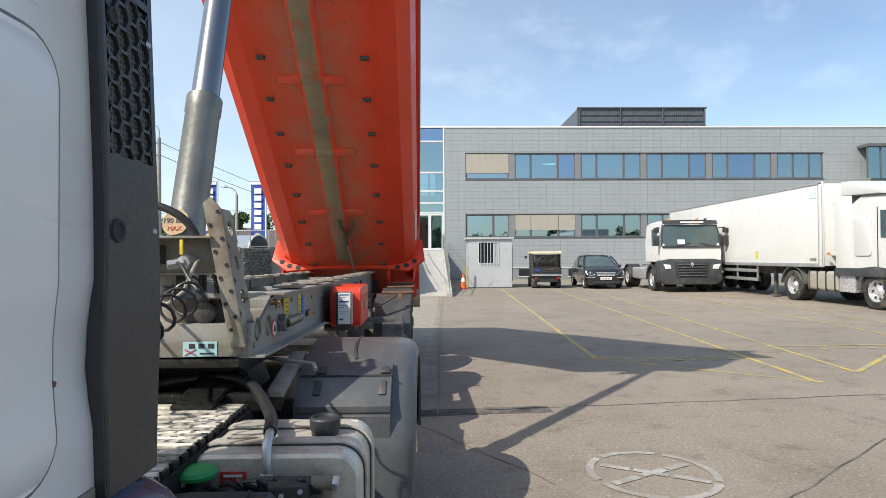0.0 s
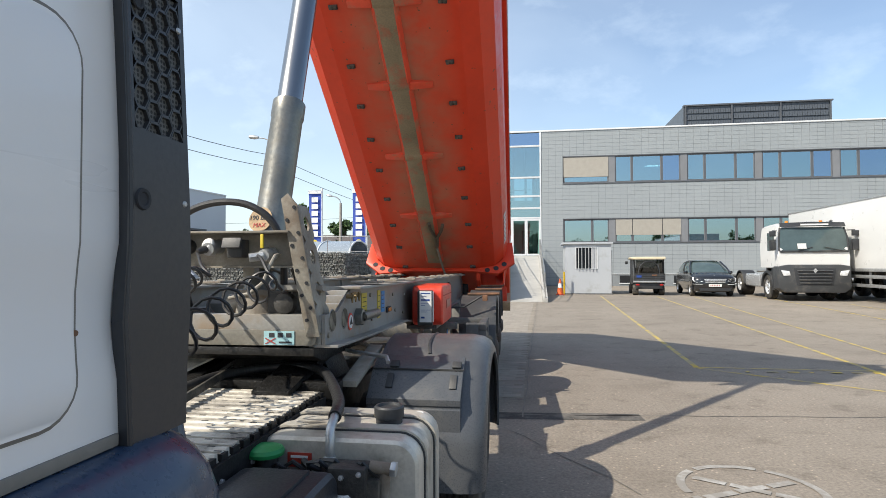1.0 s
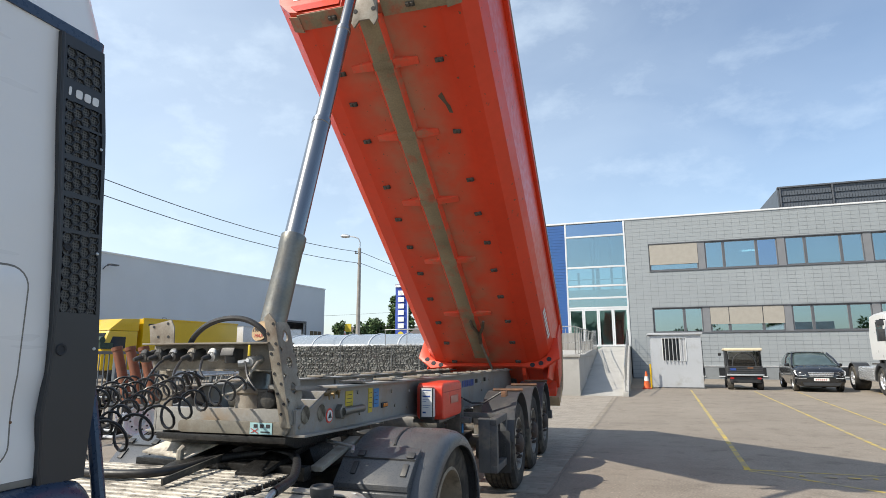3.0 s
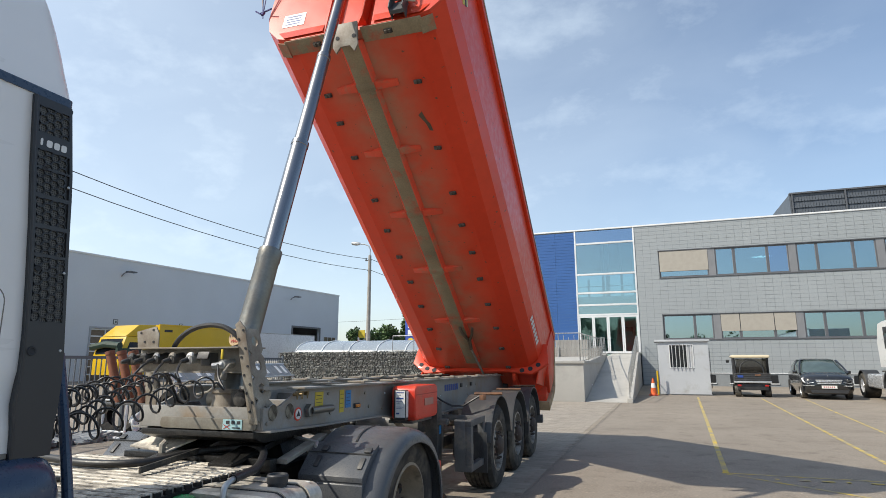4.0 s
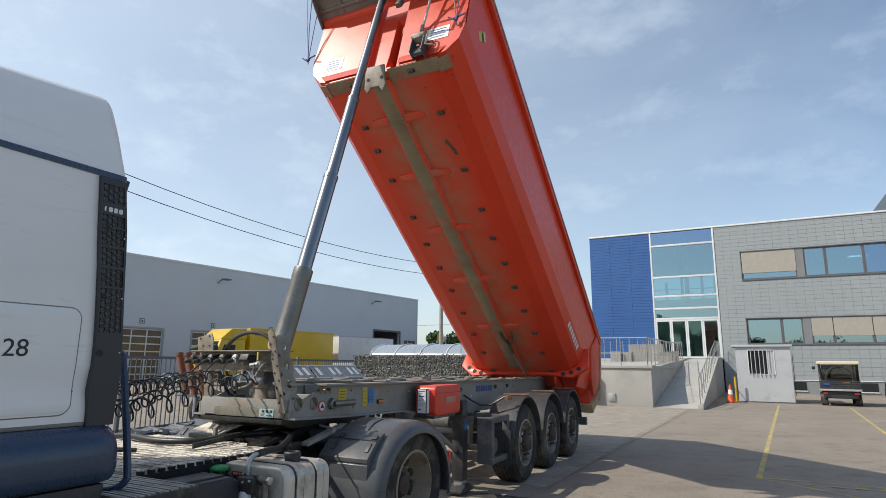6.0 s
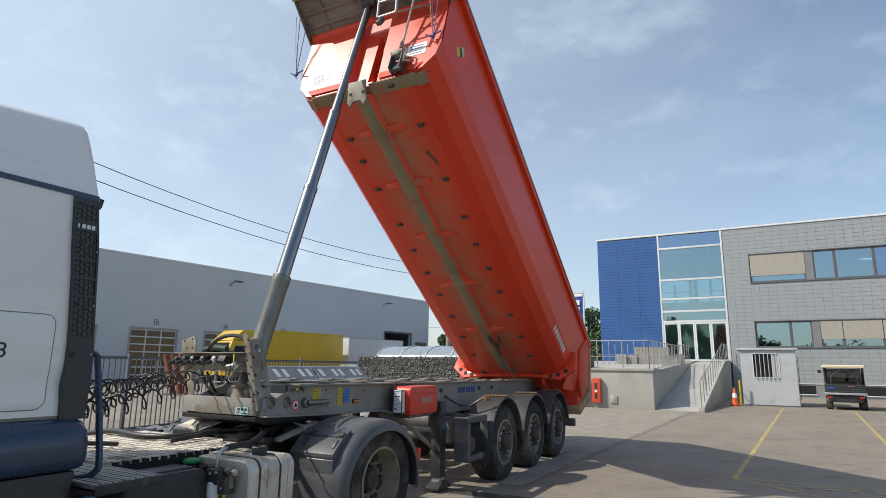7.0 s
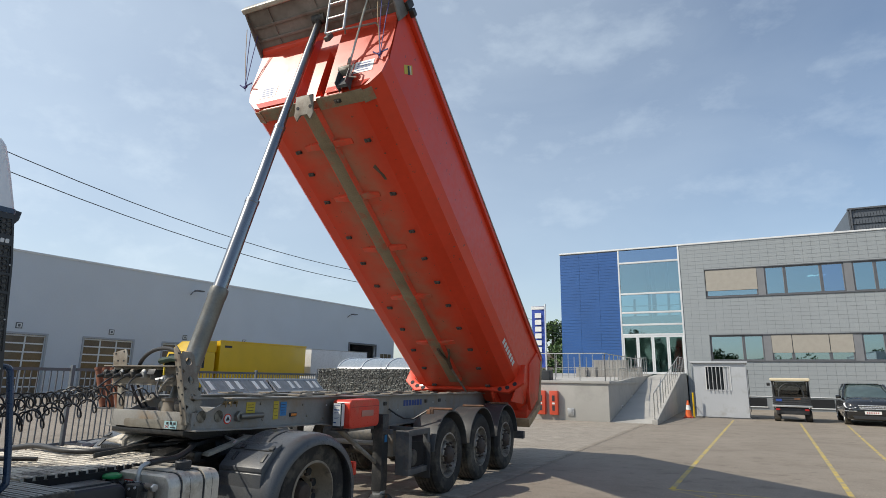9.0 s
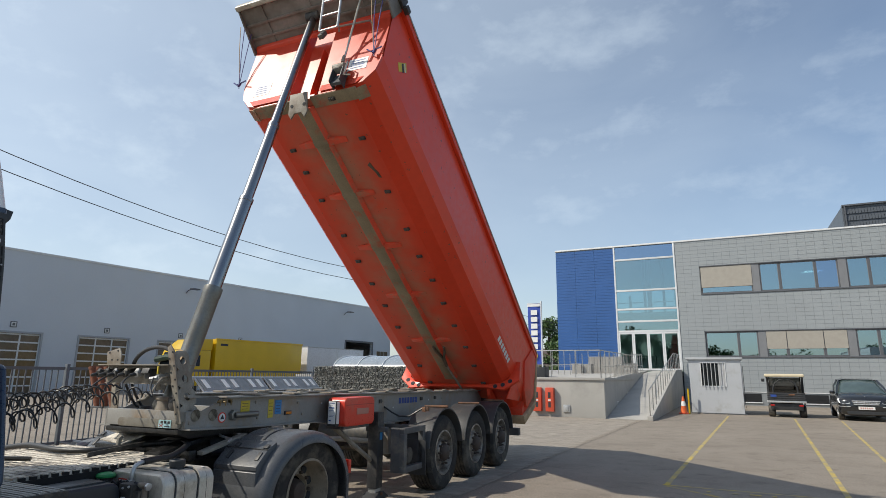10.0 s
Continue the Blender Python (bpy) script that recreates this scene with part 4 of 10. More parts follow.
def wheel(parent, x, y, z, r, w, out, rim_r, style):
    """A truck wheel whose outer face looks along out (+1 or -1 on x)."""
    o = (x, y, z)
    d = (out, 0, 0)
    tyre = Shape()
    prof = [(rim_r, -w), (rim_r + 0.02, -w + 0.005), (r - 0.05, -w + 0.0), (r - 0.012, -w + 0.035)]
    for k in range(5):
        h = -w + 0.05 + (w - 0.10) * k / 5
        prof += [(r, h), (r, h + (w - 0.10) / 5 - 0.016), (r - 0.012, h + (w - 0.10) / 5 - 0.013), (r - 0.012, h + (w - 0.10) / 5 - 0.003)]
    prof += [(r, -0.05), (r - 0.012, -0.035), (r - 0.05, -0.004), (r - 0.11, 0.004), (rim_r + 0.03, -0.004), (rim_r, -0.02)]
    tyre.lathe(prof, o, d, 40)
    t = part("tyre", tyre, RUBBER, parent, smooth=30)
    rim = Shape()
    if style == "trailer":
        rim.lathe([(rim_r + 0.006, -0.012), (rim_r - 0.015, -0.008), (rim_r - 0.03, -0.05), (rim_r - 0.045, -0.10), (0.19, -0.085), (0.165, -0.03), (0.14, -0.022), (0.12, -0.10)], o, d, 32)
    else:
        rim.lathe([(rim_r + 0.008, -0.012), (rim_r - 0.012, -0.006), (rim_r - 0.03, -0.045), (rim_r - 0.04, -0.16), (rim_r - 0.06, -0.20), (0.15, -0.155), (0.13, -0.20)], o, d, 32)
    rimo = part("rim", rim, DISC_STEEL if style == "trailer" else RIM_TAN, parent)
    hub = Shape()
    if style == "trailer":
        hub.lathe([(0.12, -0.12), (0.115, 0.0), (0.095, 0.03), (0.06, 0.045), (0.0, 0.048)], o, d, 20)
    else:
        hub.lathe([(0.115, -0.22), (0.105, -0.15), (0.08, -0.11), (0.05, -0.10), (0.0, -0.10)], o, d, 20)
    part("hub", hub, HUB_DARK, parent)
    nr, nz = (0.155, -0.03) if style == "trailer" else (0.165, -0.16)
    nut = as_mesh("wheel_nut", Shape().cyl((0, 0, 0), ((0.045 if style == "trailer" else 0.028) * out, 0, 0), 0.017, 0.014, 6), HUB_DARK, smooth=0)
    for i in range(10):
        a = 2 * math.pi * i / 10
        share("wheel_nut", nut, rimo, pose(x + nz * out, y + nr * math.cos(a), z + nr * math.sin(a)))
    if style != "trailer":
        hole = as_mesh("hand_hole", Shape().cyl((0, 0, 0), (0.012 * out, 0, 0), 0.037, n=14), SHADE_DARK, smooth=0)
        for i in range(10):
            a = 2 * math.pi * (i + 0.5) / 10
            share("hand_hole", hole, rimo, pose(x - 0.184 * out, y + 0.212 * math.cos(a), z + 0.212 * math.sin(a)))
    return t


TR = pose(-1.27, 0, 0, 0, 0, 1.63)
TIP = 35.0
trailer = thing("tipper_trailer", "red half-pipe tipper semi-trailer on a grey chassis with its body raised", "semi-trailer", TR)


# Holes are thin discs laid on the plate, their shade put into the colour.
def plate_holes(parent, centres, r, x, sign, material=None):
    m = as_mesh("plate_hole", Shape().cyl((0, 0, 0), (0.006 * sign, 0, 0), r, n=14), material or SHADE_DARK, smooth=0)
    for y, z in centres:
        share("plate_hole", m, parent, pose(x, y, z))


bottom = [(2.62, 1.08), (3.3, 1.055), (4.4, 1.03), (5.3, 0.92), (8.0, 0.90), (10.45, 0.95)]
for sx in (1, -1):
    x = 0.50 * sx
    r = part("chassis_rail", Shape().prism(bottom + [(10.45, 1.26), (5.0, 1.305), (3.05, 1.325), (2.80, 1.22), (2.62, 1.22)], "x", x - 0.008, x + 0.008), RAIL_GREY, trailer)
    part("top_flange", Shape().prism([(10.45, 1.26), (5.0, 1.305), (3.0, 1.325), (3.0, 1.34), (5.0, 1.32), (10.45, 1.275)], "x", x - 0.075, x + 0.075), RAIL_GREY, r, "worn pale grey top flange", bevel=0.003)
    part("bottom_flange", Shape().prism(bottom + [(a, b - 0.014) for a, b in bottom[::-1]], "x", x - 0.07, x + 0.07), RAIL_GREY, r, bevel=0.003)
    pad = as_mesh("bearing_pad", Shape().box((0, 0, 0), (0.17, 0.22, 0.014)).box((0.02, 0.05, 0.012), (0.05, 0.05, 0.012)), DUSTY_STEEL, bevel=0.003)
    for k in range(11):
        y = 3.45 + 0.64 * k
        share("bearing_pad", pad, r, pose(x + random.uniform(-0.015, 0.015), y, 1.347 - 0.0105 * (y - 3.4) + 0.004, -0.5, 0, random.uniform(-5, 5)))
    rib = as_mesh("stiffener", Shape().prism([(0, 0), (0.06, 0), (0.012, 0.30), (0, 0.30)], "y", -0.006, 0.006), RAIL_GREY, smooth=0)
    for k in range(6):
        share("stiffener", rib, r, pose(x - 0.009 * sx, 4.0 + 1.05 * k, 0.99, 0, 0, 180 if sx > 0 else 0))
rail_r = [o for o in trailer.children if o.name.startswith("chassis_rail")][0]
# dim inside of the through-holes, with pale light, painted on brown discs
HOLE_BROWN = mat("painted_hole_inside", (0.085, 0.070, 0.048), 0.9, var=0.3, scale=8, fine=60, dirt=(0.28, 0.25, 0.19), dirt_amount=0.35, dirt_scale=9)
plate_holes(rail_r, [(2.72, 1.185), (2.92, 1.18)], 0.050, 0.5085, 1, HOLE_BROWN)
for y, z in ((2.72, 1.185), (2.92, 1.18)):
    part("hole_rim", Shape().lathe([(0.049, 0.0), (0.053, 0.004), (0.057, 0.0)], (0.508, y, z), (1, 0, 0), 18), RAIL_GREY, rail_r)
BRASS = mat("dirty_brass_tap", (0.22, 0.16, 0.08), 0.5, metal=0.5, var=0.3, scale=9, fine=60)
for y in (2.965, 3.03, 3.10):
    tap = part("drain_tap", Shape().cyl((0.508, y, 1.29), (0.545, y, 1.29), 0.012, n=8).cyl((0.54, y, 1.30), (0.54, y, 1.255), 0.010, 0.004, n=8), BRASS, trailer, "small dirty brass tap")
    part("tap_lever", Shape().box((0.545, y - 0.012, 1.306), (0.008, 0.04, 0.008)), BRASS, tap)
# small holes drawn as white discs, bright as if seen through
plate_holes(rail_r, [(4.55, 1.22), (5.0, 1.15), (6.25, 1.1), (7.4, 1.17)], 0.010, 0.5085, 1, LABEL_WHITE)
for y in (2.66, 3.4, 4.3, 5.2, 6.1, 7.0, 7.9, 8.8, 9.7, 10.4):
    part("cross_member", Shape().span((-0.49, y - 0.04, 1.08), (0.49, y + 0.04, 1.22)), RAIL_GREY, trailer, bevel=0.004)
tt = part("tow_tube", Shape().lathe([(0.0, 0.02), (0.020, 0.02), (0.020, 0.29), (0.027, 0.29), (0.027, 0.0)], (0.545, 3.15, 1.165), (0.05, 1, 0), 16), BARREL, trailer, "galvanised tube stub on the chassis rail", bevel=0.003)
part("tube_flange", Shape().cyl((0.508, 3.155, 1.165), (0.55, 3.155, 1.165), 0.050, n=6), BARREL, tt, bevel=0.004)
sign = part("warning_disc", Shape().cyl((0.509, 3.03, 1.15), (0.512, 3.03, 1.15), 0.047, n=24), BOX_RED, trailer, "round red and white prohibition sticker", smooth=0)
part("disc_face", Shape().cyl((0.5125, 3.03, 1.15), (0.5145, 3.03, 1.15), 0.036, n=24), LABEL_WHITE, sign, smooth=0)
part("disc_mark", Shape().prism([(3.005, 1.135), (3.055, 1.135), (3.03, 1.175)], "x", 0.515, 0.5165), INK, sign, smooth=0)
for name, y, z, w, h, k in (("yellow_label", 3.32, 1.225, 0.12, 0.13, LABEL_YELLOW), ("yellow_label", 3.685, 1.20, 0.075, 0.18, LABEL_YELLOW), ("blue_label", 3.80, 1.21, 0.095, 0.14, LABEL_BLUE)):
    lb = part(name, Shape().span((0.509, y - w / 2, z - h / 2), (0.512, y + w / 2, z + h / 2)), k, trailer, smooth=0)
    for i in range(4):
        part("print_line", Shape().span((0.5125, y - w * 0.38, z + h * (0.30 - 0.2 * i) - 0.002), (0.514, y + w * 0.30, z + h * (0.30 - 0.2 * i) + 0.002)), INK, lb, smooth=0)
part("side_marker", Shape().span((0.509, 3.90, 1.125), (0.522, 4.01, 1.165)), INK, trailer, bevel=0.004)
part("side_marker_lens", Shape().span((0.523, 3.912, 1.132), (0.530, 3.998, 1.158)), AMBER, trailer, "amber side marker lens", bevel=0.003)
part("rail_gusset", Shape().prism([(2.63, 1.34), (2.66, 1.33), (2.98, 1.335), (2.63, 1.36)], "x", 0.30, 0.49), RAIL_GREY, trailer, "pale sloping gusset behind the headboard")
dot = as_mesh("rail_bolt", Shape().cyl((0, 0, 0), (0.008, 0, 0), 0.013, n=8), DUSTY_STEEL, smooth=0)
for y, z in ((2.66, 1.12), (3.46, 1.27), (3.50, 1.12), (4.12, 1.24), (4.2, 1.12), (4.5, 1.08), (5.95, 1.2), (6.05, 1.08), (7.2, 1.2), (7.45, 1.06), (7.9, 1.18)):
    share("rail_bolt", dot, rail_r, pose(0.508, y, z))
for y in (5.85, 7.1, 7.6):
    part("rail_clip", Shape().span((0.508, y, 1.17), (0.53, y + 0.06, 1.22)), CHASSIS, trailer, bevel=0.004)
# maker's lettering on the rail, as plain bars
for i in range(7):
    part("rail_lettering", Shape().span((0.509, 6.42 + 0.086 * i, 1.145), (0.5115, 6.482 + 0.086 * i, 1.225)), NAVY_INK, trailer, smooth=0)
# headboard


def holed_plate(quads, hole, thick):
    """Plate of square cells, each with a round hole right through it; thick is the vector through the plate."""
    s, n = Shape(), 16
    for q in quads:
        q = [Vector(c) for c in q]
        w = (q[1] - q[0]).length
        pts = []
        for inner in (False, True):
            for k in range(n):
                a = 2 * math.pi * (k + 0.5) / n
                c, d = math.cos(a), math.sin(a)
                if inner:
                    u, v = 0.5 + c * hole / w, 0.5 + d * hole / max((q[3] - q[0]).length, 0.01)
                else:
                    big = max(abs(c), abs(d))
                    u, v = 0.5 + 0.5 * c / big, 0.5 + 0.5 * d / big
                pts.append((q[0] * (1 - u) + q[1] * u) * (1 - v) + (q[3] * (1 - u) + q[2] * u) * v)
        both = pts + [p + Vector(thick) for p in pts]
        m = 2 * n
        f = []
        for k in range(n):
            j = (k + 1) % n
            f += [(k, j, n + j, n + k), (m + k, m + n + k, m + n + j, m + j), (n + k, n + j, m + n + j, m + n + k), (k, m + k, m + j, j)]
        s.add(both, f)
    return s


HEAD_GREY = mat("dirty_grey_headboard_steel", (0.205, 0.195, 0.165), 0.55, var=0.2, scale=3, fine=70, bump=0.15, dirt=(0.12, 0.095, 0.065), dirt_amount=0.33, dirt_scale=3.2)
def lean_over(shape):
    """The upright leans towards the cab as it rises."""
    shape.v = [(p[0] - 0.023 * (p[2] - 1.12), p[1] - 0.136 * (p[2] - 1.12), p[2]) for p in shape.v]
    return shape


hb = part("headboard", Shape().prism(rounded(-0.305, 1.076, 0.47, 1.150, 0.03, 4), "y", 2.60, 2.615), HEAD_GREY, trailer, "dusty beige steel headboard", bevel=0.003)
part("base_plate", Shape().span((-0.30, 2.62, 1.08), (0.47, 3.1, 1.10)), DUSTY_STEEL, hb, smooth=0)
hole_s = as_mesh("hole", Shape().cyl((0, -0.004, 0), (0, 0.0, 0), 0.0085, n=10), SHADE_DARK, smooth=0)
ear = part("upright", Shape().prism([(-0.605, 1.616), (-0.625, 1.735), (-0.455, 1.77), (-0.425, 1.72), (-0.42, 1.616)], "y", 2.640, 2.650), DUSTY_STEEL, hb, "beige steel ear plate above the shelf", bevel=0.002)
for x, z in ((-0.585, 1.725), (-0.475, 1.745), (-0.545, 1.66), (-0.465, 1.66)):
    share("hole", hole_s, ear, pose(x, 2.640, z))
part("upright_leg", Shape().prism([(-0.50, 1.15), (-0.41, 1.15), (-0.44, 1.604), (-0.55, 1.604)], "y", 2.66, 2.672), DUSTY_STEEL, hb, bevel=0.002)
for sx, x_top, x_bot in ((1, 0.365, 0.470),):
    lift = 0.0 if sx > 0 else -0.01
    outline_u = [(x_top - 0.015, 1.76 + lift), (x_top + 0.02, 1.785 + lift), (x_top + 0.06, 1.735 + lift), (x_bot + 0.022, 1.12), (x_bot - 0.045, 1.12)]
    u = part("upright", lean_over(Shape().prism(outline_u, "y", 2.588, 2.60)), DUSTY_STEEL, hb, "beige steel upright with many small holes", bevel=0.002)
    for k in range(10):
        z = 1.20 + 0.058 * k
        f = (z - 1.12) / 0.62
        xc = x_bot - 0.012 + (x_top + 0.022 - x_bot + 0.012) * f
        share("hole", hole_s, u, pose(xc + 0.021 * (1 if k % 2 else -1) * (0.6 + 0.5 * f) - 0.023 * (z - 1.12), 2.588 - 0.136 * (z - 1.12), z, 8))
    xa, xb = (x_top + 0.06, x_bot + 0.022) if sx > 0 else (x_top - 0.055, x_bot - 0.036)
    cells = []
    zs = (1.12, 1.27, 1.42, 1.57, 1.735)
    for q in range(4):
        c = []
        for z, back in ((zs[q], False), (zs[q], True), (zs[q + 1], True), (zs[q + 1], False)):
            f = (z - 1.12) / 0.615
            c.append((xb + (xa - xb) * f, 2.60 + (0.0 if not back else 0.19 - 0.05 * f), z))
        cells.append(c)
    part("upright_web", lean_over(holed_plate(cells, 0.034, (-0.010 * sx, 0, 0))), DUSTY_STEEL, hb, "side web with round holes", smooth=30)
part("shelf_plate", Shape().span((-0.535, 2.50, 1.606), (0.37, 2.80, 1.616)), DUSTY_STEEL, hb, "pale worn steel shelf plate", bevel=0.002)
part("connector_plate", Shape().span((-0.53, 2.60, 1.455), (0.37, 2.612, 1.604)), DUSTY_STEEL, hb, bevel=0.002)
part("connector_lip", Shape().span((-0.53, 2.585, 1.445), (0.37, 2.615, 1.454)), DUSTY_STEEL, hb, smooth=0)
lab0 = part("instruction_label", Shape().span((0.215, 2.596, 1.080), (0.365, 2.599, 1.146)), LABEL_PALE_BLUE, hb, smooth=0)
for i in range(3):
    part("label_print", Shape().span((0.242 + 0.042 * i, 2.5935, 1.117), (0.267 + 0.042 * i, 2.5955, 1.137)), INK, lab0, smooth=0)
part("label_print", Shape().span((0.29, 2.5935, 1.090), (0.352, 2.5955, 1.097)), INK, lab0, smooth=0)
part("label_cross", Shape().prism([(0.222, 1.087), (0.227, 1.085), (0.275, 1.111), (0.272, 1.114)], "y", 2.5935, 2.5955), CAP_CROSS, lab0, smooth=0)
part("label_cross", Shape().prism([(0.222, 1.111), (0.226, 1.114), (0.275, 1.088), (0.272, 1.085)], "y", 2.5915, 2.5932), CAP_CROSS, lab0, smooth=0)
for i, (x, z, k) in enumerate(((-0.015, 1.545, LABEL_WHITE), (-0.165, 1.545, DUSTY_STEEL), (-0.30, 1.545, GALV), (-0.41, 1.545, BLACK_PLASTIC), (-0.52, 1.54, BLACK_PLASTIC))):
    c = part("coupling_socket", Shape().lathe([(0.0, -0.09), (0.030, -0.09), (0.036, -0.05), (0.030, -0.03), (0.036, 0.0), (0.036, 0.02)], (x, 2.585, z), (0, 1, 0.15), 16), BLACK_PLASTIC if i else GALV, hb)
    part("socket_lid", Shape().lathe([(0.0, 0.012), (0.026, 0.010), (0.034, 0.0), (0.034, -0.012), (0.0, -0.012)], (x - 0.01, 2.512, z + 0.008), (-0.45, -1, 0.35), 16), k, c, "white hinged lid" if i == 0 else "")
    part("socket_plug", Shape().lathe([(0.0, 0.06), (0.011, 0.058), (0.016, 0.04), (0.019, 0.0), (0.017, -0.02)], (x - 0.01, 2.505, z - 0.012), (-0.25, -1, -0.25), 10), HOSE, c)
br = part("socket_bracket", Shape().box((0.105, 2.555, 1.535), (0.075, 0.08, 0.085)), BLACK_PLASTIC, hb, bevel=0.006)
part("socket_bracket_lid", Shape().box((0.10, 2.50, 1.56), (0.09, 0.012, 0.05), pose(0, 0, 0, -20).to_3x3()), BLACK_PLASTIC, br, bevel=0.004)
av = part("air_valve", Shape().lathe([(0.0, -0.09), (0.028, -0.09), (0.032, -0.05), (0.024, -0.02), (0.032, 0.0), (0.03, 0.02)], (0.255, 2.585, 1.51), (0, 1, 0.1), 14), GALV, hb, "bare metal air valve")
part("valve_lever", Shape().span((0.238, 2.50, 1.535), (0.252, 2.512, 1.60)), LABEL_YELLOW, av, "small yellow valve lever", bevel=0.003)
part("valve_nut", Shape().cyl((0.255, 2.50, 1.50), (0.20, 2.47, 1.49), 0.02, n=8), GALV, av)
part("air_elbow", Shape().tube([(0.30, 2.57, 1.51), (0.31, 2.50, 1.50), (0.30, 2.46, 1.45), (0.28, 2.44, 1.38), (0.22, 2.43, 1.33), (0.12, 2.44, 1.31)], 0.008, 8), DUSTY_STEEL, hb, "braided air pipe")
# hydraulic cylinder between headboard and body front
BM = pose(0.15, 10.0, 0.98, -TIP, 0, 0)
CB = Vector((0.095, 2.80, 1.24))
CT = BM @ Vector((-0.03, -7.58, 1.15))
cd = (CT - CB).normalized()
cyl_total = (CT - CB).length
hc = part("hydraulic_cylinder", Shape().lathe([(0.0, 0.0), (0.088, 0.0), (0.092, 0.05), (0.088, 0.1), (0.088, 1.11), (0.093, 1.12), (0.093, 1.21), (0.074, 1.215)], CB, cd, 30), BARREL, trailer, "dull grey telescopic hydraulic cylinder")
for a, b, r in ((1.21, 2.31, 0.073), (2.31, 3.38, 0.062), (3.38, cyl_total, 0.051)):
    part("cylinder_stage", Shape().lathe([(r, a), (r, b - 0.05), (r + 0.004, b - 0.045), (r + 0.004, b), (r - 0.014, b + 0.002)], CB, cd, 28), CHROME, hc, "polished chrome cylinder stage")
part("cylinder_eye", Shape().cyl(CT + Vector((-0.10, 0, 0)), CT + Vector((0.10, 0, 0)), 0.075, n=18), CHASSIS, hc, "dark pivot eye at the cylinder top", bevel=0.01)
part("cylinder_cradle", Shape().lathe([(0.118, -0.02), (0.135, 0.02), (0.115, 0.10), (0.108, 0.19), (0.122, 0.20), (0.122, 0.225), (0.10, 0.23)], (0.11, 2.76, 1.10), (0.01, 0.10, 1), 20), DUSTY_STEEL, trailer, "cast steel cylinder cradle stained with oil")
part("cradle_trunnion", Shape().cyl((-0.05, 2.78, 1.26), (0.27, 2.78, 1.26), 0.05, n=16), DUSTY_STEEL, trailer, bevel=0.006)
part("cradle_clamp", Shape().lathe([(0.09, -0.02), (0.104, -0.015), (0.104, 0.05), (0.09, 0.055)], CB + cd * 0.20, cd, 24), DUSTY_STEEL, trailer)
part("cradle_lug", Shape().box((0.12, 2.66, 1.43), (0.06, 0.06, 0.07)), DUSTY_STEEL, trailer, bevel=0.01)
part("pressure_tag", Shape().lathe([(0.0, 0.0), (0.068, 0.0), (0.068, 0.003), (0.0, 0.003)], CB + cd * 0.48 + Vector((-0.02, -0.095, 0)), (-0.15, -1, 0.28), 22), TAN_RAG, trailer, "oval brown pressure tag on the cylinder", smooth=0)
tag_o, tag_n = CB + cd * 0.48 + Vector((-0.02, -0.095, 0)), Vector((-0.15, -1, 0.28)).normalized()
tag_x = Vector((1, -0.15, 0)).normalized()
tag_y = tag_n.cross(tag_x)
lettering("tag_text", "190 Bar", 0.026, INK, trailer, (tag_o + tag_n * 0.005 + tag_x * 0.052 - tag_y * 0.004, tag_x, tag_y))
lettering("tag_text", "MAX", 0.024, CAP_CROSS, trailer, (tag_o + tag_n * 0.005 + tag_x * 0.038 - tag_y * 0.044, tag_x, tag_y))
part("hydraulic_hose", Shape().tube(bend([(-0.40, 2.78, 1.50), (-0.385, 2.75, 1.60), (-0.32, 2.73, 1.68), (-0.21, 2.72, 1.745), (-0.08, 2.72, 1.775), (0.05, 2.73, 1.765), (0.155, 2.74, 1.71), (0.215, 2.76, 1.62), (0.235, 2.78, 1.50), (0.23, 2.80, 1.36)]), 0.0185, 10), HOSE, trailer, "thick black hydraulic hose")
part("air_bellow", Shape().lathe([(0.0, 0.0), (0.05, 0.0), (0.065, 0.03), (0.05, 0.06), (0.065, 0.09), (0.045, 0.12), (0.0, 0.12)], (-0.22, 2.80, 1.12), (0, 0, 1), 16), CHASSIS, trailer)
part("valve_block", Shape().box((0.265, 2.76, 1.27), (0.15, 0.14, 0.12)), CHASSIS, trailer, "greasy black valve block", bevel=0.008)
part("valve_port", Shape().lathe([(0.0, 0.01), (0.03, 0.01), (0.05, 0.0), (0.058, -0.03), (0.05, -0.07)], (0.285, 2.66, 1.27), (0, -1, 0), 16), CHASSIS, trailer)
for i, x in enumerate((-0.34, -0.26, 0.33)):
    part("chassis_hose", Shape().tube([(x, 2.66, 1.44), (x + 0.02, 2.70, 1.34), (x - 0.01, 2.80, 1.24), (x + 0.03, 3.0, 1.16), (x + 0.02, 3.4, 1.14)], 0.012, 6), HOSE, trailer)

# three brown tubes carried beside the headboard
BROWN_TUBE = mat("brown_tube", (0.23, 0.085, 0.045), 0.6, var=0.2, scale=5, fine=50, bump=0.1, dirt=(0.12, 0.06, 0.04), dirt_amount=0.2, dirt_scale=5)
tray = part("tube_tray", Shape().span((-1.02, 2.78, 1.20), (-0.50, 2.90, 1.215)), DARK_STEEL, trailer, "small dark steel tray", bevel=0.003)
for i in range(3):
    x = -0.94 + 0.115 * i
    part("brown_tube", Shape().lathe([(0.022, 0.0), (0.032, 0.0), (0.032, 0.37), (0.036, 0.375), (0.036, 0.40), (0.025, 0.40), (0.022, 0.2)], (x, 2.84, 1.215), (-0.26, -0.08, 0.92), 16), BROWN_TUBE, tray, "short brown tube leaning in the tray")

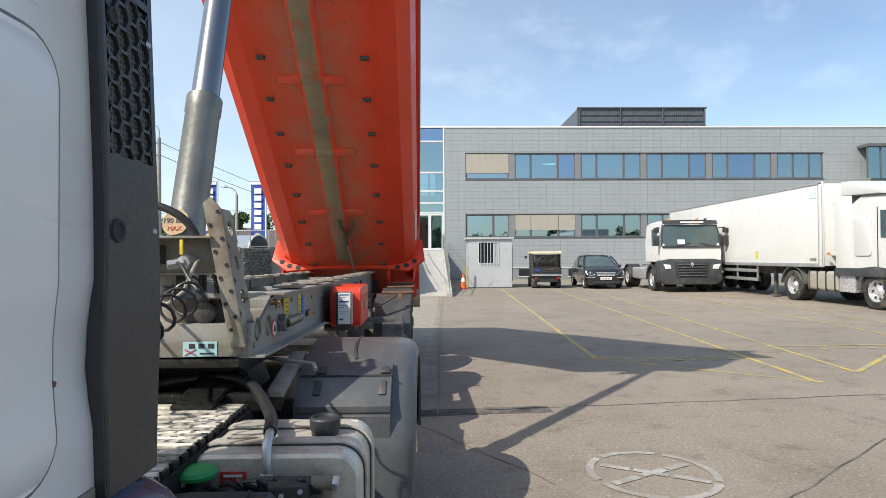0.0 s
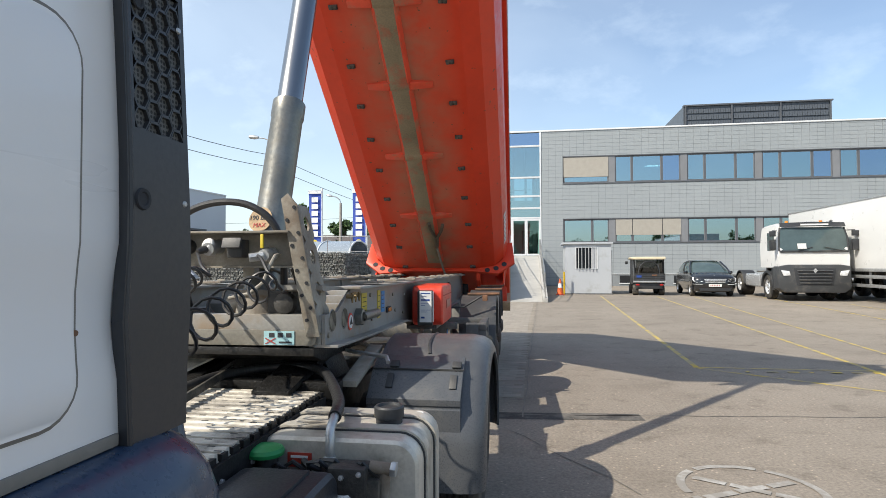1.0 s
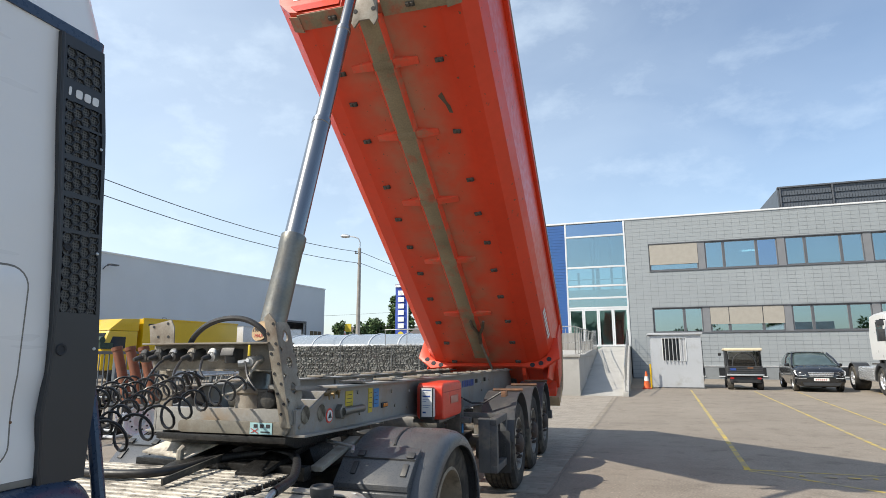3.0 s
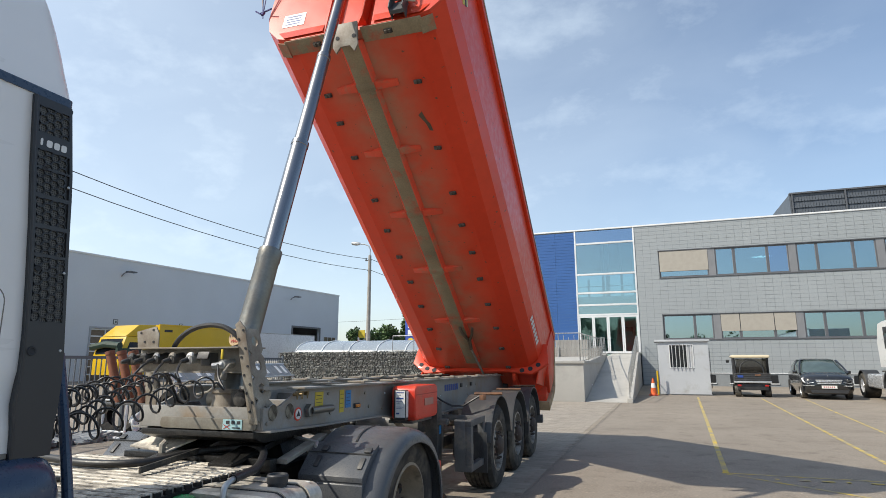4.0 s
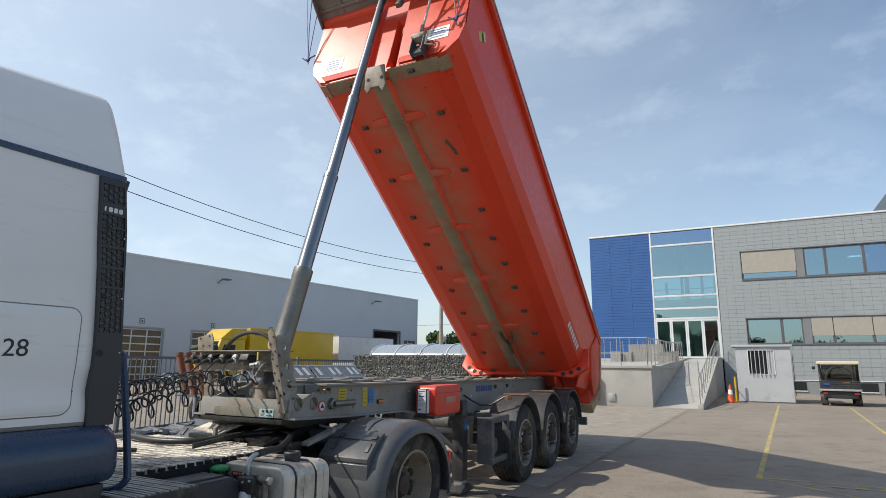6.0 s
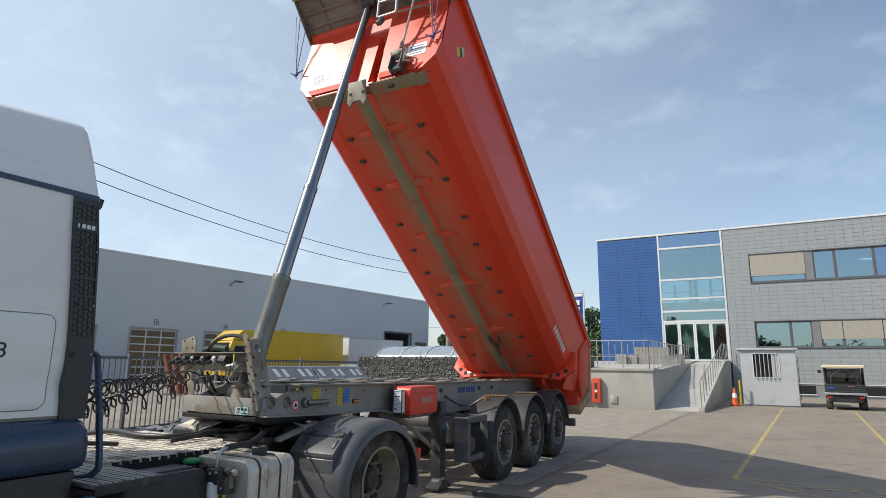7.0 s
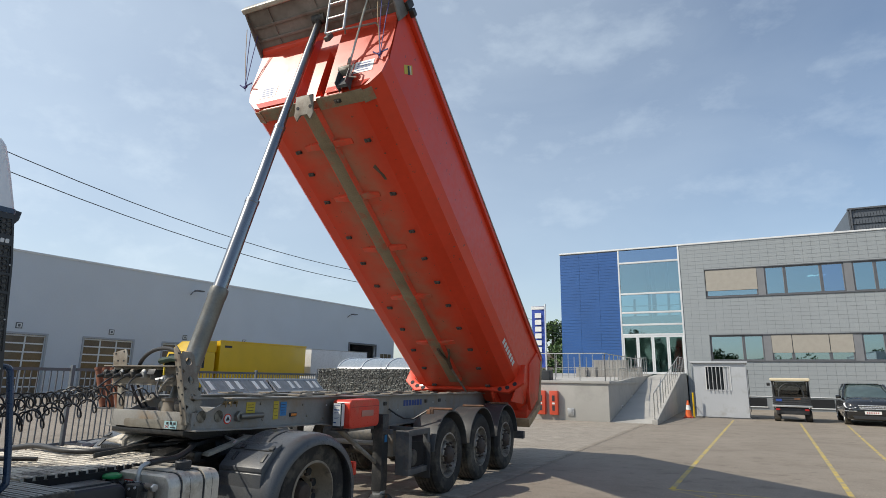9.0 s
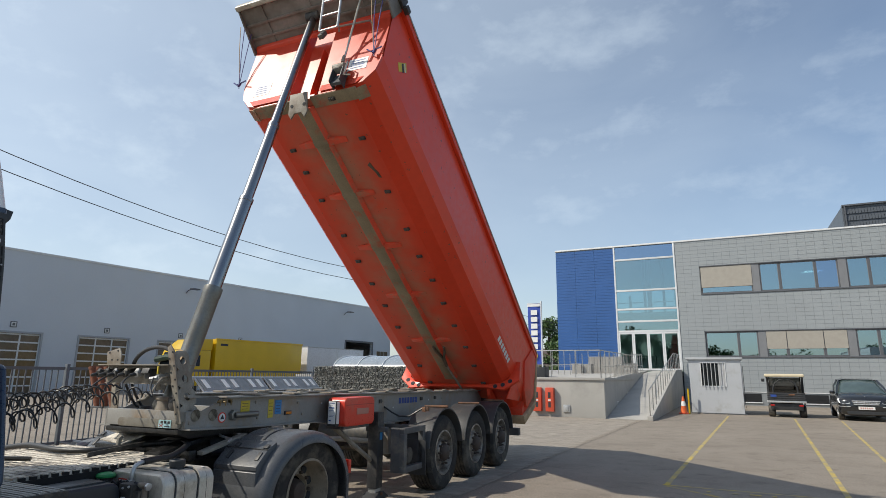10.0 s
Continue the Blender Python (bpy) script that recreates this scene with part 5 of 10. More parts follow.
# axles, wheels, mudguards
for y in (6.61, 7.85, 9.09):
    part("axle", Shape().cyl((-0.95, y, 0.50), (0.95, y, 0.50), 0.075, n=14), CHASSIS, trailer)
    for x in (0.51, -0.51):
        part("spring_arm", Shape().span((x - 0.05, y - 0.55, 0.50), (x + 0.05, y + 0.1, 0.62)), CHASSIS, trailer, bevel=0.01)
    part("hanger", Shape().prism([(y - 0.62, 0.92), (y - 0.42, 0.92), (y - 0.46, 0.50), (y - 0.58, 0.50)], "x", 0.44, 0.58), RAIL_GREY, trailer, bevel=0.006)
    for sx in (1, -1):
        w = part("wheel", Shape().cyl((0.80 * sx, y, 0.5), (0.86 * sx, y, 0.5), 0.16, n=20), HUB_DARK, trailer)
        wheel(w, 1.16 * sx, y, 0.50, 0.50, 0.36, sx, 0.295, "trailer")
        pts = arc(y, 0.50, 0.585, 8, 172, 18)
        inner = arc(y, 0.50, 0.565, 172, 8, 18)
        g = part("mudguard", Shape().prism([(a, b * 1.0 + 0.02) for a, b in pts] + [(a, b + 0.02) for a, b in inner], "x", min(0.80 * sx, 1.19 * sx), max(0.80 * sx, 1.19 * sx)), GUARD_PLASTIC, trailer, "dusty black plastic mudguard", bevel=0.004)
        if sx > 0:
            part("mudguard_rod", Shape().cyl((0.86, y - 0.05, 1.115), (1.22, y - 0.05, 1.12), 0.017, n=8), RUST, g, "rusty mudguard rod")
part("mudflap", Shape().span((0.82, 5.98, 0.28), (1.16, 6.0, 0.72)), BLACK_PLASTIC, trailer, bevel=0.003)
part("rear_bumper", Shape().span((-1.15, 10.15, 0.42), (1.15, 10.27, 0.56)).span((-0.5, 9.7, 0.55), (-0.42, 10.2, 0.95)).span((0.42, 9.7, 0.55), (0.5, 10.2, 0.95)), DARK_STEEL, trailer, bevel=0.01)
part("hinge_block", Shape().cyl((-0.62, 10.0, 1.12), (0.62, 10.0, 1.12), 0.06, n=14).span((0.42, 9.8, 0.95), (0.60, 10.3, 1.2)).span((-0.60, 9.8, 0.95), (-0.42, 10.3, 1.2)), CHASSIS, trailer, bevel=0.008)
# landing leg, side box, steel rack
LEG_BLACK = mat("worn_black_leg_paint", (0.030, 0.031, 0.033), 0.5, var=0.25, scale=5, fine=50, bump=0.15, dirt=(0.11, 0.10, 0.085), dirt_amount=0.3, dirt_scale=4)
leg = part("landing_leg", Shape().span((0.60, 5.46, 0.16), (0.74, 5.61, 1.08)), LEG_BLACK, trailer, "dark grey landing leg", bevel=0.008)
part("inner_leg", Shape().span((0.615, 5.475, 0.08), (0.725, 5.595, 0.17)), GALV, leg, bevel=0.004)
part("landing_foot", Shape().prism([(5.36, 0.03), (5.72, 0.03), (5.72, 0.055), (5.60, 0.12), (5.48, 0.12), (5.36, 0.055)], "x", 0.58, 0.77), LEG_BLACK, leg, "scuffed folding foot", bevel=0.006)
part("foot_pin", Shape().cyl((0.56, 5.535, 0.10), (0.79, 5.535, 0.10), 0.018, n=8), RUST, leg)
part("leg_tag", Shape().span((0.742, 5.51, 0.74), (0.745, 5.57, 0.83)), LABEL_BLUE, leg, smooth=0)
part("landing_leg", Shape().span((-0.74, 5.46, 0.05), (-0.60, 5.61, 1.08)), LEG_BLACK, trailer, bevel=0.008)
part("leg_brace", Shape().cyl((0.52, 4.72, 0.98), (0.64, 5.47, 0.50), 0.028, n=10), DUSTY_STEEL, trailer, "dusty tubular leg brace")
part("leg_axle", Shape().cyl((-0.6, 5.53, 0.72), (0.62, 5.53, 0.72), 0.03, n=10), RAIL_GREY, trailer)
bx = part("fire_extinguisher_box", Shape().prism(rounded(4.58, 0.965, 5.23, 1.285, 0.06), "x", 0.57, 0.82), BOX_RED, trailer, "bright red plastic extinguisher box", bevel=0.025, segments=3)
part("box_lid_line", Shape().prism(rounded(4.60, 1.20, 5.21, 1.208, 0.003, 2), "x", 0.82, 0.8225), CAP_CROSS, bx, smooth=0)
part("box_panel", Shape().prism(rounded(4.82, 1.09, 5.08, 1.16, 0.01), "x", 0.82, 0.826), mat("faded_red_panel", (0.45, 0.20, 0.15), 0.5, var=0.1, fine=60), bx, "faded recessed label panel", bevel=0.003)
tb = part("document_holder", Shape().prism(rounded(4.51, 0.97, 4.58, 1.25, 0.015), "x", 0.625, 0.745), BLACK_PLASTIC, trailer, "black document holder", bevel=0.008)
part("delivery_note", Shape().span((0.645, 4.502, 1.0), (0.74, 4.508, 1.245)), LABEL_WHITE, tb, smooth=0)
part("delivery_note", Shape().span((0.746, 4.52, 1.0), (0.75, 4.57, 1.24)), LABEL_WHITE, tb, smooth=0)
for z, x1, h in ((1.225, 0.73, 0.007), (1.205, 0.70, 0.003), (1.17, 0.725, 0.012), (1.145, 0.72, 0.003), (1.13, 0.69, 0.003), (1.095, 0.728, 0.003), (1.08, 0.71, 0.003), (1.03, 0.685, 0.014)):
    part("note_print", Shape().span((0.655, 4.4995, z), (x1, 4.5015, z + h)), NAVY_INK, tb, smooth=0)
part("box_bracket", Shape().span((0.51, 4.66, 0.93), (0.76, 5.21, 0.96)), DARK_STEEL, trailer, bevel=0.004)
rk = part("side_rack", Shape().span((1.05, 5.46, 0.83), (1.12, 6.06, 0.90)), DARK_STEEL, trailer, "dark grey steel side rack frame", bevel=0.006)
for a, b in (((1.05, 5.46, 0.37), (1.12, 6.06, 0.44)), ((1.05, 5.46, 0.44), (1.12, 5.54, 0.83)), ((1.05, 5.98, 0.44), (1.12, 6.06, 0.83)), ((0.93, 5.46, 0.37), (1.05, 5.51, 0.90)), ((0.55, 5.48, 0.84), (0.84, 5.56, 0.90)), ((0.55, 5.97, 0.84), (1.05, 6.04, 0.90))):
    part("rack_bar", Shape().span(a, b), DARK_STEEL, rk, bevel=0.005)
part("spare_cylinder", Shape().cyl((0.85, 5.76, 0.55), (1.04, 5.76, 0.55), 0.10, n=16), CHASSIS, trailer, bevel=0.01)
for y in (6.08, 6.18):
    part("rack_clamp", Shape().box((1.08, y, 1.10), (0.05, 0.035, 0.06)), RUST, rk, bevel=0.004)
part("air_hose", Shape().tube([(0.51, 6.0, 1.12), (0.62, 6.02, 1.05), (0.72, 6.05, 1.0), (0.85, 6.1, 1.0), (0.95, 6.12, 1.06), (1.05, 6.15, 1.12)], 0.012, 6), HOSE, trailer)
part("brake_tank", Shape().cyl((-0.40, 5.9, 0.78), (0.40, 5.9, 0.78), 0.14, n=18), DARK_STEEL, trailer, bevel=0.02)
part("brake_pipes", Shape().tube([(0.49, 5.2, 1.0), (0.46, 6.2, 0.98), (0.44, 7.4, 1.02), (0.45, 9.2, 1.0)], 0.012, 6).tube([(0.49, 5.0, 0.96), (0.42, 6.0, 0.94), (0.44, 7.4, 0.98), (0.40, 9.2, 0.97)], 0.012, 6), HOSE, trailer)

# ---- tipping body ----
half, side, top = 0.70, 1.10, 1.33
SECTION = [(0.0, 0.0), (0.35, 0.0), (half, 0.0), (0.90, 0.054), (1.046, 0.20), (side, 0.40), (side, 0.85), (side, top)]


def lean(z):
    """How far forward the sloping front wall stands at height z over the floor."""
    return -6.99 - 0.345 * z


def ring_at(y, w, t=0.03, slope=False):
    o = [(x + (w if x > 0.5 else 0), z) for x, z in SECTION]
    i = [(max(x - (t if z > 0.02 else t * 0.4), 0), max(z + (t if z < 0.3 else 0), 0)) for x, z in o]
    pts = [(-a, b) for a, b in o[::-1]] + o[1:] + i[::-1] + [(-a, b) for a, b in i[1:]]
    return [(x, lean(z) + 0.03 if slope else y, z) for x, z in pts]


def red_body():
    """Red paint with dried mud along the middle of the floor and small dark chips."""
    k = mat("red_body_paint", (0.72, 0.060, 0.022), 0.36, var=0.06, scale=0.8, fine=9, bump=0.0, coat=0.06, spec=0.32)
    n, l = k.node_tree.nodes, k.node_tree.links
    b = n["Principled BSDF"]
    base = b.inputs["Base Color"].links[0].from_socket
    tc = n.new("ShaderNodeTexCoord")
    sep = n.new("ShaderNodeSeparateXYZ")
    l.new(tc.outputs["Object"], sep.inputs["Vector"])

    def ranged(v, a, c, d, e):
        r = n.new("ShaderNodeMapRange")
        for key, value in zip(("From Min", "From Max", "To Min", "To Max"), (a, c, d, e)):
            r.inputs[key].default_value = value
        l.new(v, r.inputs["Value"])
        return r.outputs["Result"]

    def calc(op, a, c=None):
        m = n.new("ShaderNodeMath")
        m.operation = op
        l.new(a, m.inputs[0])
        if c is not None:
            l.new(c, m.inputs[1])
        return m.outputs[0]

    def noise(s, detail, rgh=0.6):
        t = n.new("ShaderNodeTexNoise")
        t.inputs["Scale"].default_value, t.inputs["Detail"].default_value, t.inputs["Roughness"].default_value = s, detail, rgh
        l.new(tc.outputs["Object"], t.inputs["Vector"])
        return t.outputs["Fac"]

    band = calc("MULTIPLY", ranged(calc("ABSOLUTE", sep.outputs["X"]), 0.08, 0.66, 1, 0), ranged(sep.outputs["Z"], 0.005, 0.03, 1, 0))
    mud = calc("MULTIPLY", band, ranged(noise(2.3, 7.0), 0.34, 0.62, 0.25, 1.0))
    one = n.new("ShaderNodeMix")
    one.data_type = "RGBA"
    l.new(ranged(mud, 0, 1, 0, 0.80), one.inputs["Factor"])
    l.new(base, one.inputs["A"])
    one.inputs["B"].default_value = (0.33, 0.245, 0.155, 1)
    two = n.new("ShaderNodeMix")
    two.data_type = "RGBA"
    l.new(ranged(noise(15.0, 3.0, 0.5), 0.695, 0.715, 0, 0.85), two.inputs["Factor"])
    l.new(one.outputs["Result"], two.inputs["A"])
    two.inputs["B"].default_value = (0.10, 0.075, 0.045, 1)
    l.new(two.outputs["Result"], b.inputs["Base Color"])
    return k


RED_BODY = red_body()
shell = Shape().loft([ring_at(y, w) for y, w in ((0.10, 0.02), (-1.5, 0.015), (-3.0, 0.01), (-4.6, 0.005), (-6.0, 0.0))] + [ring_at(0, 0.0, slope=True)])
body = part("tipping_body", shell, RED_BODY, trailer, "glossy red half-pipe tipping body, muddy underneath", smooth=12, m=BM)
cols = [(-1.10, 0.40, 0), (-1.046, 0.20, 0), (-0.90, 0.054, 0), (-0.70, 0, 0), (-0.30, 0, 0), (-0.20, 0, 0.14), (0.17, 0, 0.14), (0.25, 0, 0), (0.70, 0, 0), (0.90, 0.054, 0), (1.046, 0.20, 0), (1.10, 0.40, 0)]
front, rows = Shape(), 5
pts = [(x, lean(v) + d + back, v) for back in (0.0, 0.03) for x, v0, d in cols for v in (v0 + (top - v0) * q / (rows - 1) for q in range(rows))]
nc = len(cols)
faces = []
for layer in (0, nc * rows):
    faces += [(layer + c * rows + q, layer + (c + 1) * rows + q, layer + (c + 1) * rows + q + 1, layer + c * rows + q + 1) for c in range(nc - 1) for q in range(rows - 1)]
for c in range(nc - 1):
    for q in (0, rows - 1):
        faces.append((c * rows + q, (c + 1) * rows + q, nc * rows + (c + 1) * rows + q, nc * rows + c * rows + q))
part("front_wall", front.add(pts, faces), GLOSS_RED, body, "glossy red sloping front wall with a middle channel", smooth=12)
for sx in (1, -1):
    part("rim_rail", Shape().prism([(lean(top) - 0.05, top), (lean(top) - 0.08, top + 0.09), (0.28, top + 0.09), (0.28, top)], "x", min(side * sx, (side + 0.065) * sx) - 0.02, max(side * sx, (side + 0.065) * sx)), RED, body, bevel=0.012)
    part("rim_strip", Shape().span(((side + 0.062) * sx - 0.012, -7.42, top + 0.092), ((side + 0.062) * sx + 0.012, 0.26, top + 0.118)), ALU, body, "bright aluminium rim strip", bevel=0.004)
    part("rear_post", Shape().prism([(-0.10, 0.30), (0.20, 0.10), (0.50, 0.55), (0.28, top), (-0.05, top), (-0.35, 0.80)], "x", side * sx - 0.03, side * sx + 0.05), RED, body, bevel=0.012)
    part("side_gusset", Shape().prism([(-0.60, 0.16), (-0.72, -0.30), (-0.10, 0.05), (0.05, 0.62), (-0.15, 0.75)], "x", 1.06 * sx - 0.012, 1.06 * sx + 0.012), RED, body, bevel=0.006)
    part("gusset_fold", Shape().prism([(-0.30, 0.90), (0.02, 0.30), (0.05, 1.25)], "x", min(side * sx, side * sx + 0.045 * sx), max(side * sx, side * sx + 0.045 * sx)), RED, body, bevel=0.015)
part("tailgate", Shape().prism([(0.10, 0.0), (0.20, -0.12), (0.56, 0.48), (0.24, top + 0.05), (0.10, top + 0.05)], "x", -side, side), RED, body, bevel=0.01)
part("tailgate_board", Shape().prism([(0.31, 1.43), (0.70, 0.55), (0.69, 0.42), (0.24, -0.24), (0.10, -0.15), (0.16, -0.10), (0.60, 0.50), (0.22, 1.40)], "x", -side - 0.04, side + 0.06), TAN_RAG, body, "pale worn tailgate board", bevel=0.008)
WING_RED = mat("dusty_red_beam_paint", (0.74, 0.085, 0.038), 0.45, var=0.10, scale=2, fine=20, bump=0.05, dirt=(0.34, 0.20, 0.12), dirt_amount=0.22, dirt_scale=3.5)
beam = part("floor_beam", Shape().prism([(-0.145, 0.0), (-0.112, -0.058), (0.112, -0.058), (0.145, 0.0)], "y", -6.86, -0.95), WING_RED, body, "longitudinal floor beam, red at its edges", bevel=0.004, m=pose(-0.04, 0, 0))
part("beam_face", Shape().prism([(-0.100, -0.057), (-0.092, -0.062), (0.092, -0.062), (0.100, -0.057)], "y", -6.855, -0.96), MUD_BEAM, beam, "dried mud along the beam")
for r in (6.33, 5.43, 4.41, 3.30, 2.10):
    cm = Shape().add([(-0.38, -r - 0.02, -0.012), (-0.38, -r + 0.06, -0.012), (-0.12, -r + 0.05, -0.055), (-0.12, -r - 0.05, -0.055), (-0.38, -r - 0.02, 0.01), (-0.38, -r + 0.06, 0.01), (-0.10, -r + 0.06, 0.01), (-0.10, -r - 0.06, 0.01)], [(0, 3, 2, 1), (4, 5, 6, 7), (0, 1, 5, 4), (1, 2, 6, 5), (2, 3, 7, 6), (3, 0, 4, 7)])
    part("cross_wing", cm, WING_RED, body, bevel=0.004, m=pose(-0.04, 0, 0))
    part("cross_wing", Shape().add([(-x, y, z) for x, y, z in cm.v], [f[::-1] for f in cm.f]), WING_RED, body, bevel=0.004, m=pose(-0.04, 0, 0))
    part("wing_collar", Shape().prism([(-0.135, 0.0), (-0.108, -0.064), (0.108, -0.064), (0.135, 0.0)], "y", -r - 0.05, -r + 0.05), MUD_BEAM, body, bevel=0.004, m=pose(-0.04, 0, 0))
stop = as_mesh("rubber_stop", Shape().box((0, 0, 0), (0.092, 0.048, 0.022)).box((0.024, 0.0, -0.014), (0.028, 0.036, 0.018)).box((-0.024, 0.0, -0.014), (0.028, 0.036, 0.018)), CHASSIS, bevel=0.004)
for sx in (1, -1):
    for r in (0.78, 1.32, 1.87, 2.46, 3.04, 3.59, 4.12, 4.68, 5.39, 6.28) + ((5.9,) if sx < 0 else ()):
        share("rubber_stop", stop, body, pose(0.555 * sx + random.uniform(-0.012, 0.012), -r, -0.012, 0, 0, random.uniform(-6, 6)))
    share("rubber_stop", stop, body, pose(0.42 * sx, -6.90, -0.022))
    # stained strip under the front edge and its end plate
    part("chin_strip", Shape().span((min(0.12 * sx, 0.80 * sx), -6.985, -0.012), (max(0.12 * sx, 0.80 * sx), -6.82, 0.006)), MUD_BEAM, body, bevel=0.004)
    part("chin_end", Shape().prism([(0.78 * sx, -0.02), (0.92 * sx, 0.045), (0.91 * sx, 0.06), (0.78 * sx, 0.0)], "y", -6.96, -6.80), MUD_BEAM, body)
FORK_BROWN = mat("stained_fork_steel", (0.13, 0.10, 0.07), 0.6, metal=0.3, var=0.25, scale=9, fine=50, bump=0.2)
part("wear_patch", Shape().prism([(0.44, -5.86), (0.49, -5.90), (0.52, -5.78), (0.55, -5.72), (0.56, -5.63), (0.52, -5.64), (0.50, -5.74)], "z", -0.006, 0.002), FORK_BROWN, body, "bare rusty patch torn in the floor paint", smooth=0)
fork = part("latch_fork", Shape().tube([(0.0, -1.99, -0.09), (0.005, -1.86, -0.09), (0.06, -1.66, -0.085), (0.045, -1.40, -0.08)], 0.024, 6), FORK_BROWN, body, "worn steel latch fork")
part("fork_prong", Shape().tube([(0.20, -1.97, -0.09), (0.17, -1.84, -0.09), (0.09, -1.66, -0.085), (0.06, -1.42, -0.08)], 0.024, 6), FORK_BROWN, fork)
part("latch_rod", Shape().tube([(0.05, -1.42, -0.075), (0.07, -1.05, -0.07), (0.10, -0.66, -0.07)], 0.020, 6), DUSTY_STEEL, body)
skirt = part("rear_skirt", Shape().prism([(-1.20, 0.50), (-1.24, 0.10), (-0.97, -0.12), (-0.55, -0.07), (0.55, -0.07), (0.97, -0.12), (1.24, 0.10), (1.20, 0.50), (1.12, 0.50), (1.03, 0.14), (0.90, 0.03), (0.66, -0.01), (-0.66, -0.01), (-0.90, 0.03), (-1.03, 0.14), (-1.12, 0.50)], "y", -0.74, -0.68), RED, body, bevel=0.006)
hm = as_mesh("skirt_hole", Shape().cyl((0, 0, 0), (0, -0.006, 0), 0.042, n=14), SHADE_DARK, smooth=0)
for sx in (1, -1):
    for x, z in ((0.80, -0.055), (0.94, -0.02), (1.07, 0.06)):
        share("skirt_hole", hm, skirt, pose(x * sx, -0.741, z))
    part("hinge_arm", Shape().prism([(-0.75, -0.02), (0.15, -0.02), (0.12, -0.20), (-0.1, -0.26), (-0.6, -0.16)], "x", 0.65 * sx - 0.03, 0.65 * sx + 0.03), RED, body, bevel=0.006)
# side lettering as plain bars on the lower facet of the side
tilt = math.atan2(1.10 - 1.046, 0.20)
for i in range(7):
    part("side_lettering", Shape().box((0, 0, 0), (0.003, 0.07, 0.10)), LABEL_WHITE, body, smooth=0, m=Matrix.Translation((1.0935, -1.72 + 0.105 * i, 0.285)) @ Matrix.Rotation(tilt, 4, "Y"))
lab = part("side_label", Shape().prism([(-6.87, 0.72), (-6.78, 0.64), (-6.66, 0.84), (-6.75, 0.93)], "x", side, side + 0.003), LABEL_YELLOW, body, "yellow and dark diagonal label", smooth=0)
part("label_stripe", Shape().prism([(-6.81, 0.80), (-6.72, 0.72), (-6.695, 0.765), (-6.785, 0.845)], "x", side + 0.0035, side + 0.005), INK, lab, smooth=0)
part("label_stripe", Shape().prism([(-6.775, 0.865), (-6.685, 0.785), (-6.675, 0.805), (-6.765, 0.885)], "x", side + 0.0035, side + 0.005), LABEL_WHITE, lab, smooth=0)
# front wall fittings
part("front_crease", Shape().add([(-0.90, lean(0.13) - 0.002, 0.13), (-0.32, lean(0.13) - 0.002, 0.13), (-0.32, lean(0.02) - 0.02, 0.02), (-0.80, lean(0.02) - 0.02, 0.02)], [(0, 1, 2, 3)]), GLOSS_RED, body, smooth=0)
part("front_crease", Shape().add([(0.27, lean(0.13) - 0.002, 0.13), (0.90, lean(0.13) - 0.002, 0.13), (0.80, lean(0.02) - 0.02, 0.02), (0.27, lean(0.02) - 0.02, 0.02)], [(0, 1, 2, 3)]), GLOSS_RED, body, smooth=0)
part("channel_fold", Shape().add([(0.02, lean(0.15) + 0.10, 0.15), (0.13, lean(0.15) - 0.015, 0.15), (0.15, lean(0.75) - 0.015, 0.75), (0.10, lean(0.75) + 0.10, 0.75), (0.14, lean(0.15) + 0.10, 0.15), (0.16, lean(0.75) + 0.10, 0.75)], [(0, 1, 2, 3), (1, 4, 5, 2), (0, 4, 1), (2, 5, 3)]), GLOSS_RED, body, "folded red plate in the channel")
HOOK = Matrix.Translation((-0.02, -7.02, -0.015)) @ Matrix.Rotation(radians(38), 4, "X")
hook_plate = part("hook_plate", Shape().prism([(-0.13, 0.04), (0.13, 0.04), (0.14, -0.22), (0.10, -0.29), (0.05, -0.22), (-0.06, -0.22), (-0.11, -0.29), (-0.15, -0.22)], "y", -0.012, 0.012), DUSTY_STEEL, body, "worn steel hook plate", bevel=0.004, m=HOOK)
hh = as_mesh("hook_hole", Shape().cyl((0, 0, 0), (0, -0.004, 0), 0.022, n=12), SHADE_DARK, smooth=0)
for x in (-0.13, 0.06):
    share("hook_hole", hh, hook_plate, pose(x + 0.035, -0.0125, -0.12))
part("wall_lip", Shape().prism([(lean(1.03), 1.03), (lean(1.03) - 0.05, 1.05), (lean(1.11) - 0.05, 1.10), (lean(1.11), 1.12)], "x", -1.10, 1.10), RED, body, bevel=0.01)
visor = part("visor", Shape().prism([(-7.34, 1.10), (-7.92, 1.19), (-7.92, 1.22), (-7.34, 1.13)], "x", -1.13, 1.13), VISOR_GREY, body, "grimy grey sheet visor above the front wall", bevel=0.004)
part("visor_edge", Shape().prism(rounded(-7.985, 1.15, -7.91, 1.26, 0.02, 3), "x", -1.15, 1.15), ALU, visor, "bright aluminium visor edge", bevel=0.006)
for sx in (1, -1):
    part("visor_cheek", Shape().prism([(-7.33, 1.00), (-7.92, 1.165), (-7.92, 1.26), (-7.28, 1.42)], "x", 1.13 * sx - 0.012, 1.13 * sx + 0.012), VISOR_GREY, visor, bevel=0.004)
for y in (-7.52, -7.70):
    part("visor_rib", Shape().box((0, y, 1.10 + (-7.34 - y) * 0.155 - 0.012), (2.2, 0.035, 0.022)), VISOR_GREY, visor, bevel=0.006)
for x in (-0.75, 0.0, 0.75):
    part("visor_seam", Shape().box((x, -7.63, 1.137), (0.012, 0.54, 0.012), pose(0, 0, 0, -8.8).to_3x3()), VISOR_GREY, visor)
